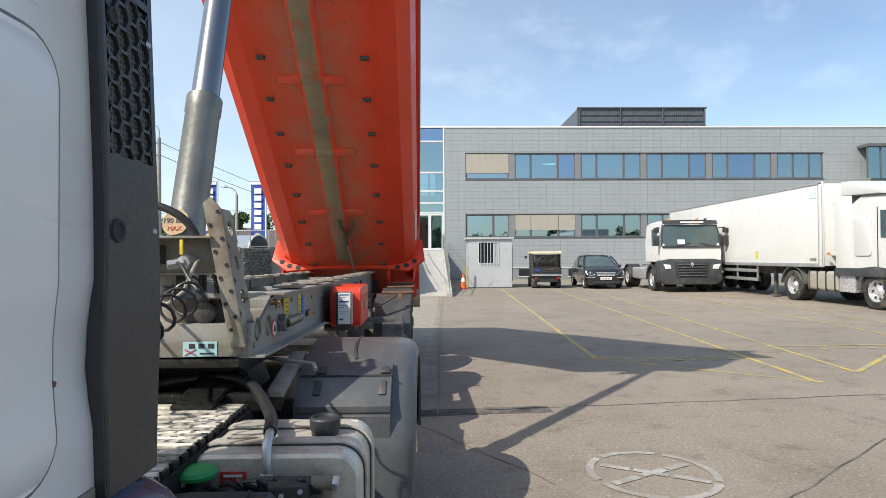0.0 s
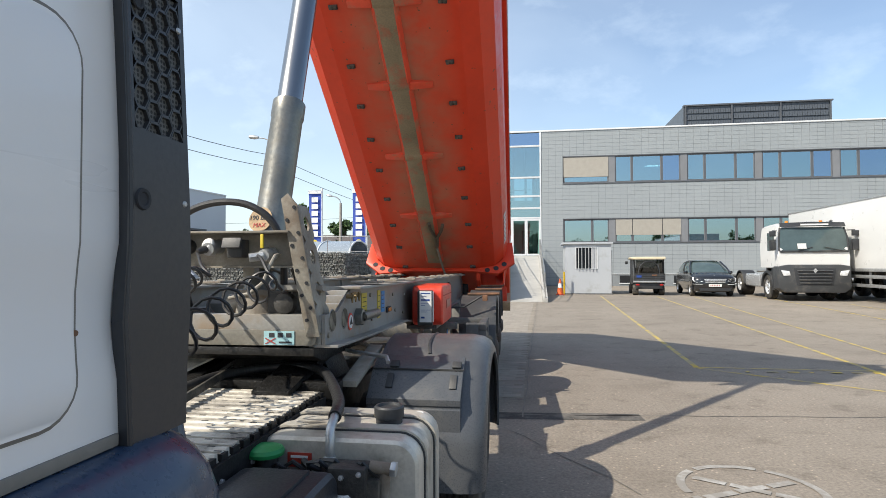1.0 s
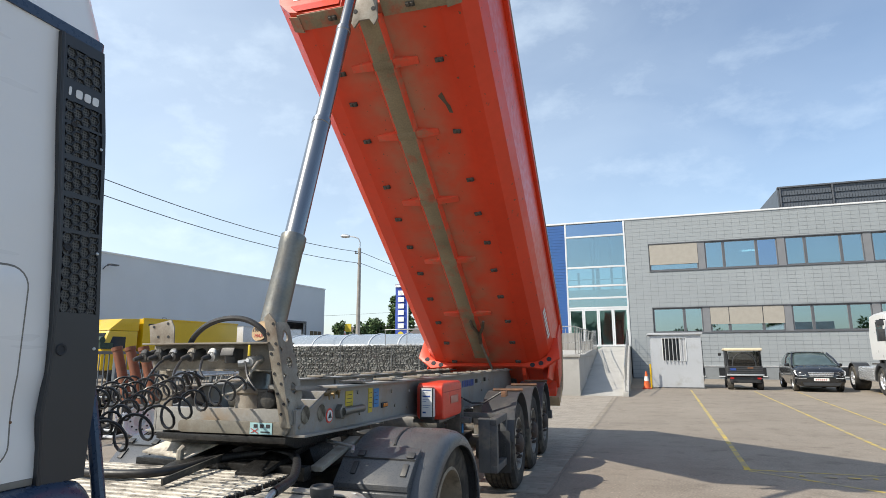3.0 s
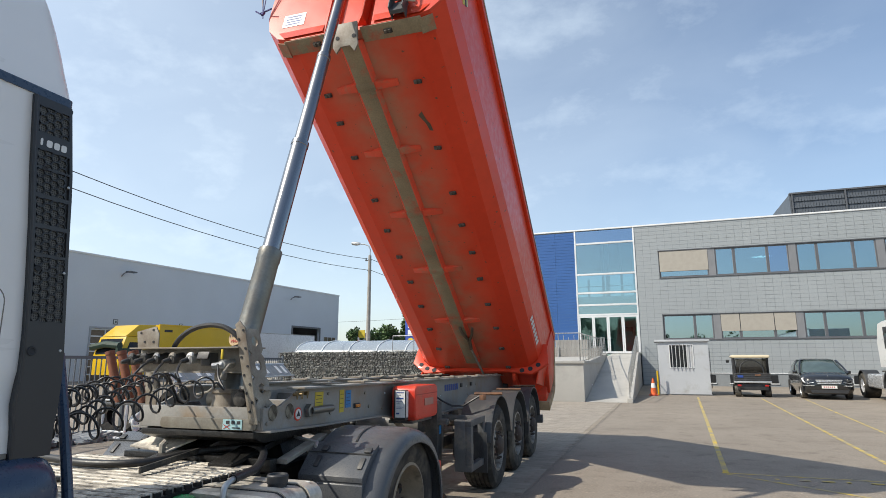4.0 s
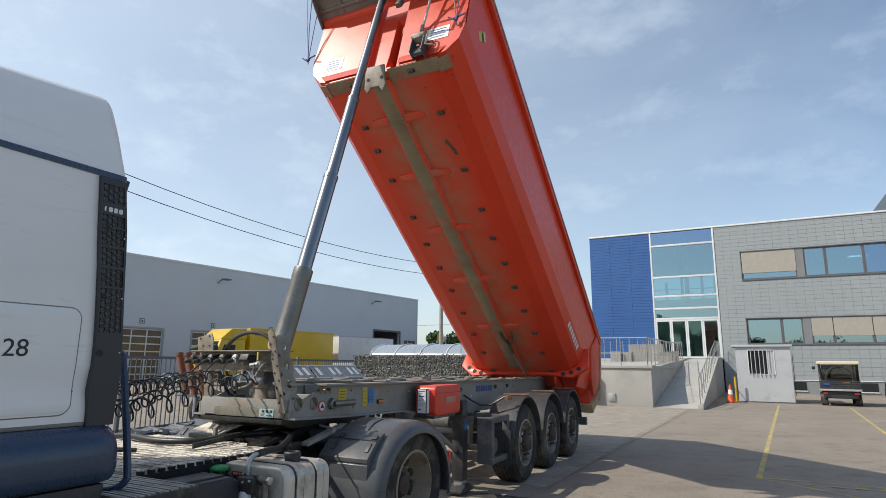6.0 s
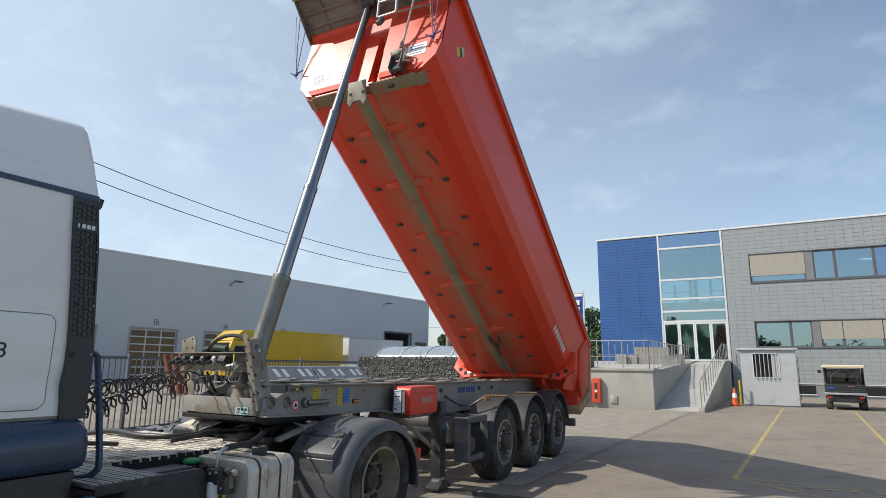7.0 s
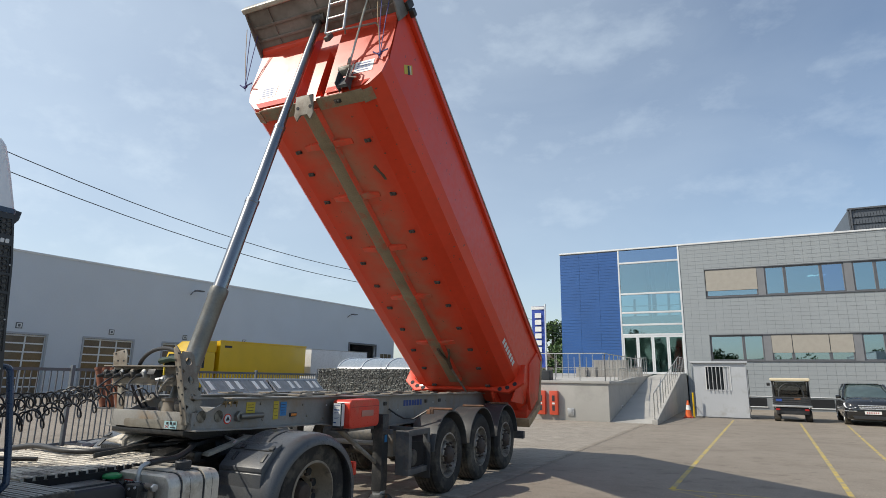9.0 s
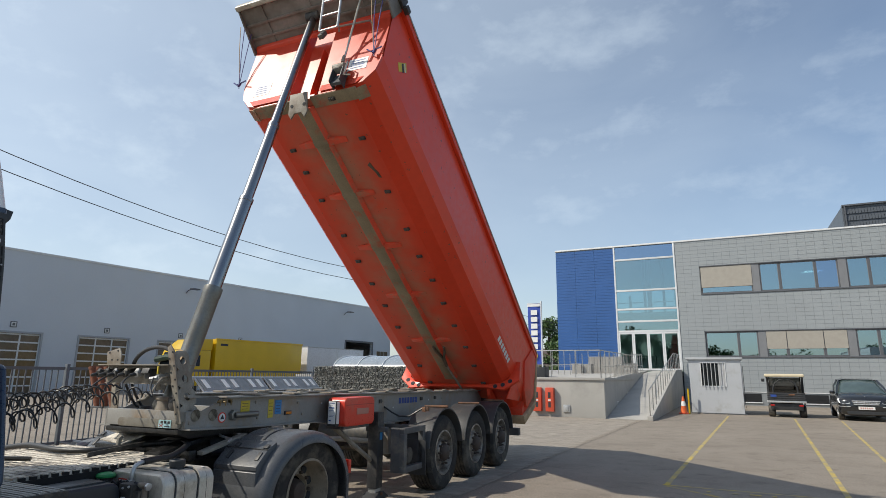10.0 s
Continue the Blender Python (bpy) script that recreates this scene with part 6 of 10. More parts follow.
ld = part("ladder", Shape().tube([(0.34, -7.56, 0.53), (0.35, -7.92, 1.15)], 0.016, 8), GALV, body, "pale galvanised hanging ladder")
part("ladder_side", Shape().tube([(0.61, -7.56, 0.53), (0.62, -7.92, 1.15)], 0.016, 8), GALV, ld)
for k in range(4):
    f = k / 3.3
    part("rung", Shape().cyl((0.34 + 0.01 * f, -7.56 - 0.36 * f, 0.535 + 0.62 * f), (0.61 + 0.01 * f, -7.56 - 0.36 * f, 0.535 + 0.62 * f), 0.013, n=8), GALV, ld)
part("ladder_pocket", Shape().box((0.34, -7.50, 0.56), (0.07, 0.06, 0.14)), DARK_STEEL, ld, bevel=0.01)
rod = part("sheet_rod", Shape().tube([(0.55, -7.16, 0.36), (0.57, -7.22, 0.50), (0.84, -7.76, 1.16)], 0.014, 8), ALU, body, "thin aluminium crank rod")
part("rod_joint", Shape().lathe([(0.0, -0.05), (0.024, -0.05), (0.024, 0.03), (0.014, 0.06)], (0.555, -7.19, 0.42), (0.02, -0.4, 1), 10), DUSTY_STEEL, rod)
gb = part("rod_gearbox", Shape().box((0.55, -7.15, 0.25), (0.12, 0.10, 0.13)), DUSTY_STEEL, body, "dusty cast gearbox", bevel=0.025, segments=3)
part("gearbox_drum", Shape().cyl((0.47, -7.17, 0.25), (0.64, -7.17, 0.25), 0.045, n=14), DUSTY_STEEL, gb, bevel=0.008)
part("gearbox_bracket", Shape().prism([(-7.10, 0.20), (-7.20, 0.17), (-7.14, -0.03), (-7.0, -0.02)], "x", 0.50, 0.51), DARK_STEEL, gb)
part("gearbox_bracket", Shape().prism([(-7.10, 0.20), (-7.20, 0.17), (-7.14, -0.03), (-7.0, -0.02)], "x", 0.65, 0.66), DARK_STEEL, gb)
part("gearbox_back", Shape().span((0.50, -7.10, -0.03), (0.66, -7.06, 0.17)), DARK_STEEL, gb)
part("crank_arm", Shape().tube([(0.66, -7.17, 0.28), (0.69, -7.20, 0.26), (0.69, -7.14, 0.05), (0.78, -7.12, 0.05)], 0.012, 6), ALU, gb)
part("grab_bar", Shape().tube([(0.34, -7.36, 0.97), (0.36, -7.42, 0.98), (0.84, -7.40, 0.95), (0.86, -7.34, 0.95)], 0.013, 8), DUSTY_STEEL, body)
CORD = mat("blue_violet_cord", (0.07, 0.07, 0.22), 0.7, var=0.2, fine=60)
for x in (-1.16, 1.0):
    cord = part("sheet_cord", Shape().tube([(x, -7.70, 1.15), (x - 0.02, -7.45, 0.80), (x, -7.22, 0.45), (x + 0.01, -7.16, 0.36)], 0.006, 5), CORD, body, "dark blue knotted sheet cord")
    part("cord_strand", Shape().tube([(x + 0.07, -7.60, 1.12), (x + 0.04, -7.42, 0.80), (x + 0.01, -7.2, 0.42)], 0.006, 5), CORD, cord)
    part("cord_strand", Shape().tube([(x - 0.06, -7.72, 1.15), (x - 0.05, -7.5, 0.85), (x, -7.2, 0.43)], 0.005, 5), TAN_RAG, cord)
    part("cord_knot", Shape().tube([(x - 0.10, -7.22, 0.46), (x - 0.03, -7.20, 0.41), (x + 0.03, -7.2, 0.46), (x + 0.12, -7.22, 0.44)], 0.010, 5), CORD, cord)
    part("cord_knot", Shape().box((x, -7.19, 0.42), (0.03, 0.03, 0.07)), CORD, cord, bevel=0.01)
cr0 = part("corner_ratchet", Shape().box((1.16, -7.38, 1.42), (0.05, 0.12, 0.20)), CHASSIS, body, bevel=0.012)
part("ratchet_drum", Shape().cyl((1.15, -7.44, 1.50), (1.27, -7.44, 1.50), 0.04, n=10), CHASSIS, cr0)
part("ratchet_pawl", Shape().box((1.20, -7.28, 1.34), (0.07, 0.10, 0.09)), CHASSIS, cr0, bevel=0.01)
part("ratchet_cord", Shape().tube([(1.18, -7.46, 1.45), (1.23, -7.52, 1.42), (1.32, -7.60, 1.50), (1.36, -7.70, 1.46)], 0.006, 5), CORD, cr0)
for x, v0 in ((-0.72, 0.20), (0.78, 0.26)):
    lb = part("plate_label", Shape().add([(x - 0.16, lean(v0) - 0.004, v0), (x + 0.12, lean(v0) - 0.004, v0), (x + 0.12, lean(v0 + 0.18) - 0.004, v0 + 0.18), (x - 0.16, lean(v0 + 0.18) - 0.004, v0 + 0.18)], [(0, 1, 2, 3)]), LABEL_WHITE, body, "white printed rating label", smooth=0)
    for i in range(4):
        z = v0 + 0.03 + 0.036 * i
        part("label_print", Shape().add([(x - 0.12, lean(z) - 0.006, z), (x + 0.06 + 0.02 * (i % 2), lean(z) - 0.006, z), (x + 0.06 + 0.02 * (i % 2), lean(z + 0.012) - 0.006, z + 0.012), (x - 0.12, lean(z + 0.012) - 0.006, z + 0.012)], [(0, 1, 2, 3)]), NAVY_INK, lb, smooth=0)

# ---- tractor unit ----
GREEN_CAP = mat("green_plastic_cap", (0.02, 0.26, 0.075), 0.35, var=0.1, fine=60, bump=0.05)
TANK = mat("dull_tank_aluminium", (0.60, 0.56, 0.485), 0.40, metal=0.35, var=0.14, scale=3, fine=70, bump=0.06, dirt=(0.30, 0.26, 0.20), dirt_amount=0.22, dirt_scale=5)
DECK_PALE = mat("dusty_pale_deck_plate", (0.60, 0.555, 0.475), 0.6, metal=0.15, var=0.16, scale=3, fine=60, bump=0.15, dirt=(0.08, 0.07, 0.06), dirt_amount=0.36, dirt_scale=5)
DECK_DARK = mat("dark_deck_plate", (0.31, 0.30, 0.275), 0.5, metal=0.4, var=0.2, scale=3, fine=60, bump=0.15, dirt=(0.24, 0.21, 0.17), dirt_amount=0.25, dirt_scale=3)
FLAP_BLACK = mat("blue_black_flap_plastic", (0.030, 0.032, 0.036), 0.40, spec=0.5, var=0.08, scale=3, fine=120, bump=0.02, dirt=(0.035, 0.033, 0.030), dirt_amount=0.10, dirt_scale=2)
COVER_BLACK = mat("blue_black_cover_plastic", (0.020, 0.024, 0.031), 0.40, var=0.15, scale=3, fine=120, bump=0.06, dirt=(0.07, 0.065, 0.06), dirt_amount=0.2, dirt_scale=3)
EDGE_BLACK = mat("black_edge_strip", (0.012, 0.012, 0.013), 0.6, var=0.3, scale=6, fine=60, bump=0.2, spec=0.3)
CAP_RED = mat("red_label", (0.45, 0.05, 0.03), 0.5, var=0.1, fine=40)

TX = -1.40
tractor = thing("tractor_unit", "white tractor unit with black side flap, seen from behind its cab", "truck", pose(TX, 0, 0))
CS, PS = 0.950, 0.948
GROOVE = [(1.222, 0.0), (1.262, 0.0), (1.275, 0.0), (1.300, 0.0), (1.335, -0.0035), (1.375, -0.0065), (1.425, -0.0065), (1.465, -0.003), (1.490, 0.0), (1.50, 0.0), (1.72, 0.0), (1.755, 0.0), (1.772, 0.0), (2.469, 0.0)]
cab_rows = []
for z, dx in GROOVE:
    side_line = [(PS + dx - 0.02, -2.2), (PS + dx, -2.15), (PS + dx, 0.795), (PS + dx - 0.012, 0.815), (PS - 0.05, 0.825)]
    cab_rows.append([(x, y, z) for x, y in side_line] + [(-x, y, z) for x, y in side_line[::-1]])
cab = part("cab", Shape().loft(cab_rows), CAB_WHITE, tractor, "white cab side with a shallow pressed groove", smooth=50)
part("cab_rear", Shape().span((-CS + 0.05, 0.825, 1.28), (CS - 0.12, 0.84, 2.36)), CAB_WHITE, cab, bevel=0.01)
SEAM_GREY = mat("painted_seam_and_sill_grey", (0.20, 0.185, 0.16), 0.7, var=0.15, scale=4, fine=60)


def locker(name, grow, proud, material, label):
    """Plate that follows the cab's groove, with rounded rear corners."""
    lo, hi, r, rear = 1.264 - grow, 1.770 + grow, 0.055 + grow, 0.684 + grow
    levels = [lo + r * (1 - math.cos(radians(15 * k))) for k in range(7)] + [1.335, 1.375, 1.425, 1.465, 1.49] + [hi - r * (1 - math.cos(radians(15 * k))) for k in range(6, -1, -1)]
    rows = []
    for z in levels:
        d = min(z - lo, hi - z)
        edge = rear - (r - math.sqrt(max(r * r - (r - d) ** 2, 0.0)) if d < r else 0.0)
        dx = 0.0
        for (z0, d0), (z1, d1) in zip(GROOVE, GROOVE[1:]):
            if z0 <= z <= z1:
                dx = d0 + (d1 - d0) * (z - z0) / (z1 - z0)
        x = PS + dx
        rows.append([(x - 0.004, -1.4, z), (x + proud, -1.4, z), (x + proud, edge - 0.004, z), (x + proud * 0.75, edge - 0.001, z), (x - 0.004, edge, z)])
    return part(name, Shape().loft(rows), material, cab, label, smooth=40)


# soft shade of the door's seam groove, painted as a thin grey plate
locker("locker_seal", 0.006, 0.0012, SEAM_GREY, "grey plate round the locker door with the seam's shade painted in")
locker("locker_door", 0.0, 0.0045, CAB_WHITE, "white locker door")
part("lock_dot", Shape().cyl((PS - 0.008, 0.687, 1.372), (PS - 0.003, 0.687, 1.372), 0.004, n=8), RUST, cab, smooth=0)
part("panel_foot", Shape().span((PS - 0.03, -2.15, 1.206), (PS + 0.004, 0.76, 1.224)), SEAM_GREY, cab, "pale sill strip under the cab panel", bevel=0.003)
part("roof_band", Shape().prism(rounded(-CS - 0.004, -2.2, CS + 0.004, 0.842, 0.03), "z", 2.469, 2.500), NAVY_PLASTIC, tractor, "dark band under the roof")
rings = []
for y, inn in ((-2.2, 0.05), (-1.2, 0.02), (-0.4, 0.0), (0.2, 0.0), (0.60, 0.0), (0.78, 0.0), (0.815, 0.004), (0.835, 0.014), (0.845, 0.032)):
    rise = 0.09 * (min(y, 0.77) - 0.77)
    prof = [(0.946, 2.500), (0.935, 2.54), (0.912, 2.61), (0.885, 2.70), (0.850, 2.80), (0.818, 2.90), (0.800, 2.94), (0.770, 2.972), (0.70, 2.992), (0.40, 3.03), (0.0, 3.05)]
    ring = [(x - inn, y - 0.085 * (z - 2.478) * (y > 0.5), z + rise * (z - 2.478) / 0.5 - (inn * 1.2 if z > 2.85 else 0)) for x, z in prof]
    rings.append(ring + [(-x, yy, z) for x, yy, z in ring[-2::-1]])
part("roof", Shape().loft(rings), CAB_WHITE, tractor, "white moulded high roof", smooth=40)
# black side flap: a backing plate, a raised border with solid bands, and hexagonal cells in front of a fine mesh
FLAP_FRONT = [(1.200, 0.764), (1.30, 0.758), (1.38, 0.751), (1.50, 0.760), (1.62, 0.757), (1.78, 0.746), (2.00, 0.727), (2.20, 0.705), (2.465, 0.682)]
FLAP_REAR = [(1.200, 0.903), (1.30, 0.906), (1.42, 0.915), (1.55, 0.910), (1.82, 0.888), (1.95, 0.878), (2.17, 0.863), (2.465, 0.824)]


def along_edge(edge, z):
    """The y of a flap edge at height z."""
    for (z0, y0), (z1, y1) in zip(edge, edge[1:]):
        if z <= z1:
            return y0 + (y1 - y0) * (z - z0) / (z1 - z0)
    return edge[-1][1]


flap = part("side_flap", Shape().prism([(y, z) for z, y in FLAP_FRONT] + [(y, z) for z, y in FLAP_REAR[::-1]], "x", CS - 0.006, CS + 0.004), FLAP_BLACK, tractor, "black plastic side flap", smooth=0)
part("flap_lip", Shape().prism([(y, z) for z, y in FLAP_REAR] + [(y - 0.014, z) for z, y in FLAP_REAR[::-1]], "x", CS - 0.050, CS - 0.006), FLAP_BLACK, flap)
GROUPS = [(1.660, 1.887), (1.898, 1.989), (2.004, 2.097), (2.112, 2.202), (2.210, 2.272), (2.335, 2.432)]
border = Shape()
steps = sorted({1.200, 1.30, 1.38, 1.46, 1.55, 1.60, 1.72, 1.80, 2.465} | {z for g in GROUPS for z in g})
for z0, z1 in zip(steps, steps[1:]):
    f0, f1, r0, r1 = along_edge(FLAP_FRONT, z0), along_edge(FLAP_FRONT, z1), along_edge(FLAP_REAR, z0), along_edge(FLAP_REAR, z1)
    open_here = any(a - 0.001 <= z0 and z1 <= b + 0.001 for a, b in GROUPS)
    spans = [(0.0, 0.018, True), (-0.012, 0.0, False)] if open_here else [(0.0, 0.0, None)]
    for a, b, at_front in spans:
        if at_front is None:
            poly = [(f0, z0), (r0, z0), (r1, z1), (f1, z1)]
        else:
            e0, e1 = (f0, f1) if at_front else (r0, r1)
            poly = [(e0 + a, z0), (e0 + b, z0), (e1 + b, z1), (e1 + a, z1)]
        border.prism(poly, "x", CS + 0.004, CS + 0.012)
part("flap_border", border, FLAP_BLACK, flap, smooth=0)
part("front_bead", Shape().tube([(CS + 0.009, y + 0.007, z) for z, y in FLAP_FRONT], 0.0055, 8), FLAP_BLACK, flap)


def grille_mesh():
    """Grey perforated sheet: small round dark holes close together."""
    k = mat("perforated_grille_sheet", (0.105, 0.105, 0.098), 0.6, var=0.15, scale=20, fine=200, bump=0.0)
    n, l = k.node_tree.nodes, k.node_tree.links
    b = n["Principled BSDF"]
    base = b.inputs["Base Color"].links[0].from_socket
    tc, vo = n.new("ShaderNodeTexCoord"), n.new("ShaderNodeTexVoronoi")
    vo.inputs["Scale"].default_value, vo.inputs["Randomness"].default_value = 130.0, 0.25
    l.new(tc.outputs["Object"], vo.inputs["Vector"])
    hole = n.new("ShaderNodeMapRange")
    for key, value in zip(("From Min", "From Max", "To Min", "To Max"), (0.30, 0.42, 1.0, 0.0)):
        hole.inputs[key].default_value = value
    l.new(vo.outputs["Distance"], hole.inputs["Value"])
    mix = n.new("ShaderNodeMix")
    mix.data_type = "RGBA"
    l.new(hole.outputs["Result"], mix.inputs["Factor"])
    l.new(base, mix.inputs["A"])
    mix.inputs["B"].default_value = (0.012, 0.012, 0.012, 1)
    l.new(mix.outputs["Result"], b.inputs["Base Color"])
    return k


MESH_SHEET = grille_mesh()
cells, sheet = Shape(), Shape()
for z0, z1 in GROUPS:
    rows = max(1, round((z1 - z0) / 0.0325))
    pitch = (z1 - z0) / rows
    hex_r = pitch / math.sqrt(3)
    for i in range(4):
        for j in range(rows + i % 2):
            z = z0 + pitch * (j + (0.0 if i % 2 else 0.5))
            y = along_edge(FLAP_FRONT, z) + 0.018 + hex_r * 0.9 + 1.5 * hex_r * i
            if y > along_edge(FLAP_REAR, z) - 0.016:
                continue
            def hexagon(r, x):
                return [(x, y + r * math.cos(radians(60 * q)), min(max(z + r * math.sin(radians(60 * q)), z0), z1)) for q in range(6)]
            rim = hexagon(hex_r, CS + 0.004) + hexagon(hex_r, CS + 0.0115) + hexagon(hex_r * 0.86, CS + 0.0115) + hexagon(hex_r * 0.83, CS + 0.005)
            cells.add(rim, [(q * 6 + k, q * 6 + (k + 1) % 6, (q + 1) * 6 + (k + 1) % 6, (q + 1) * 6 + k) for q in range(3) for k in range(6)])
            sheet.add(hexagon(hex_r * 0.84, CS + 0.0055), [tuple(range(6))])
tagged(part("hex_grille", cells, FLAP_BLACK, flap, smooth=0), kind="stuff")
tagged(part("grille_mesh", sheet, MESH_SHEET, flap, smooth=0), "fine grey mesh behind the hexagons", kind="stuff")
bolt = as_mesh("flap_screw", Shape().lathe([(0.0, 0.001), (0.011, 0.001), (0.013, 0.0035), (0.018, 0.004), (0.020, 0.0)], (0, 0, 0), (1, 0, 0), 16), SHADE_DARK)
for y, z, k in ((0.790, 1.557, 0.85), (0.752, 2.206, 0.5), (0.775, 1.845, 0.6)):
    share("flap_screw", bolt, flap, pose(CS + 0.0122, y, z) @ Matrix.Scale(k, 4))
pin = as_mesh("flap_pin", Shape().lathe([(0.0, 0.003), (0.004, 0.0025), (0.0055, 0.0)], (0, 0, 0), (1, 0, 0), 10), GALV)
for y, z in ((0.894, 1.56), (0.872, 1.84), (0.848, 2.16)):
    share("flap_pin", pin, flap, pose(CS + 0.012, y, z))
part("flap_clip", Shape().prism([(0.86, 2.43), (0.89, 2.53), (0.935, 2.525), (0.925, 2.47), (0.90, 2.435)], "x", CS - 0.17, CS - 0.13), FLAP_BLACK, flap, bevel=0.006)
slot = as_mesh("flap_slot", Shape().prism(rounded(-0.0105, -0.013, 0.0105, 0.013, 0.006, 3), "x", 0.0, 0.0012), LABEL_WHITE, smooth=0)
for y in (0.727, 0.756, 0.784, 0.811):
    share("flap_slot", slot, flap, pose(CS + 0.0121, y, 2.299) @ Matrix.Diagonal((1, 0.4 if y < 0.73 else 1, 1, 1)))
# fairing, wheel arch and grab handle
rings = []
for y, inn, low in ((-2.2, 0.0, 0.0), (0.70, 0.0, 0.0), (0.80, 0.002, 0.0), (0.86, 0.008, 0.004), (0.895, 0.022, 0.014), (0.918, 0.045, 0.032), (0.932, 0.078, 0.06)):
    prof = [(CS + 0.012, 1.204), (CS + 0.030, 1.198), (CS + 0.055, 1.182), (CS + 0.080, 1.155), (CS + 0.097, 1.115), (CS + 0.102, 1.06), (CS + 0.100, 0.99), (CS + 0.090, 0.955), (CS + 0.065, 0.935), (CS + 0.02, 0.928)]
    rings.append([(CS - 0.35, y, 0.928 + low * 0.3), (CS - 0.35, y, 1.204 - low)] + [(x - inn, y, z - low if z > 1.0 else z + low * 0.3) for x, z in prof])
part("lower_fairing", Shape().loft(rings), NAVY_PLASTIC, tractor, "dark navy lower fairing", smooth=50)
part("fairing_end", Shape().span((CS - 0.35, 0.90, 0.94), (CS + 0.01, 0.931, 1.14)), NAVY_PLASTIC, tractor, smooth=0)
part("arch_cover", Shape().prism([(-2.2, 0.40), (-2.2, 0.926), (0.88, 0.926), (0.86, 0.80), (0.72, 0.55), (0.66, 0.40)], "x", CS - 0.35, CS + 0.045), COVER_BLACK, tractor, "black wheel arch cover under the fairing", bevel=0.02)
part("grab_handle", Shape().tube(bend([(0.60, 0.86, 1.555), (0.635, 1.0, 1.572), (0.665, 1.07, 1.572), (0.705, 1.08, 1.553), (0.725, 1.08, 1.50), (0.795, 1.08, 1.243), (0.862, 1.08, 0.95), (0.868, 1.07, 0.89), (0.84, 1.03, 0.855), (0.76, 0.95, 0.845), (0.64, 0.87, 0.84)], 4), 0.020, 10), NAVY_PLASTIC, tractor, "dark tubular grab handle")
part("fluid_cap", Shape().lathe([(0.0, 0.03), (0.03, 0.028), (0.036, 0.02), (0.036, -0.03)], (0.86, 1.05, 0.74), (0, 0, 1), 16), LABEL_BLUE, tractor, "bright blue filler cap")
lettering("fleet_number", "28", 0.078, INK, cab, ((PS + 0.0055, 0.464, 1.536), (0, 1, 0), (0, 0, 1)))

# chassis and deck
for sx in (1, -1):
    part("frame_rail", Shape().span((0.40 * sx - 0.04, -1.5, 0.56), (0.40 * sx + 0.04, 4.45, 0.80)), CHASSIS, tractor, bevel=0.01)
for y in (1.0, 2.9, 4.3):
    part("frame_crossing", Shape().span((-0.36, y, 0.62), (0.36, y + 0.1, 0.78)), CHASSIS, tractor, bevel=0.008)


def tread(parent, y, x0, x1, z, material, pitch):
    """One folded tread plank running across the frame."""
    w = pitch * 0.86
    prof = [(y, z - 0.03), (y, z - 0.006), (y + w * 0.12, z), (y + w * 0.36, z), (y + w * 0.40, z - 0.028), (y + w * 0.60, z - 0.028), (y + w * 0.64, z), (y + w * 0.88, z), (y + w, z - 0.006), (y + w, z - 0.03)]
    return part("deck_plank", Shape().prism(prof, "x", x0, x1), material, parent, smooth=0)


deck = part("rear_deck", Shape().span((-0.95, 1.30, 0.80), (0.56, 2.64, 0.815)), CHASSIS, tractor, "ribbed catwalk deck with small dark dashes", smooth=0)
# small dark dashes mark the studs along the tread ridges
stud = as_mesh("tread_hole", Shape().prism([(-0.0055, 0), (0.0055, 0), (0.004, 0.0018), (-0.004, 0.0018)], "x", -0.013, 0.013), CHASSIS, smooth=0)
dr = random.Random(21)
for k in range(18):
    y = 1.335 + 0.0715 * k
    tread(deck, y, -0.96, 0.548 + dr.uniform(-0.006, 0.004), 0.868, DECK_PALE, 0.0715)
    # dark gaps between the plank ends, painted in as small black blocks
    part("edge_tooth", Shape().prism([(0.518, y + 0.040), (0.560, y + 0.030), (0.560, y + 0.0715), (0.518, y + 0.0615)], "z", 0.838, 0.862), EDGE_BLACK, deck, smooth=0)
    for i in range(15):
        share("tread_hole", stud, deck, pose(-0.88 + 0.098 * i + 0.045 * (k % 2), y + 0.0155 + 0.0315 * ((i + k) % 2), 0.867))
part("deck_edge", Shape().span((0.561, 1.33, 0.72), (0.572, 2.62, 0.842)), EDGE_BLACK, tractor, "black serrated deck edge", smooth=0)
rivet = as_mesh("edge_bolt", Shape().lathe([(0.0, 0.010), (0.010, 0.008), (0.012, 0.0)], (0, 0, 0), (1, 0, 0), 8), GALV)
for k in range(6):
    share("edge_bolt", rivet, deck, pose(0.572, 1.5 + 0.2 * k, 0.785))
step = part("side_step", Shape().span((0.20, 0.92, 0.79), (1.09, 1.33, 0.81)), CHASSIS, tractor, "ribbed side step behind the cab", smooth=0)
for k in range(6):
    tread(step, 0.935 + 0.068 * k, 0.18, 1.10 + 0.008 * (k % 2), 0.852, DECK_DARK, 0.068)
part("step_end", Shape().span((1.10, 0.93, 0.79), (1.116, 1.345, 0.845)), CHASSIS, step, bevel=0.003)
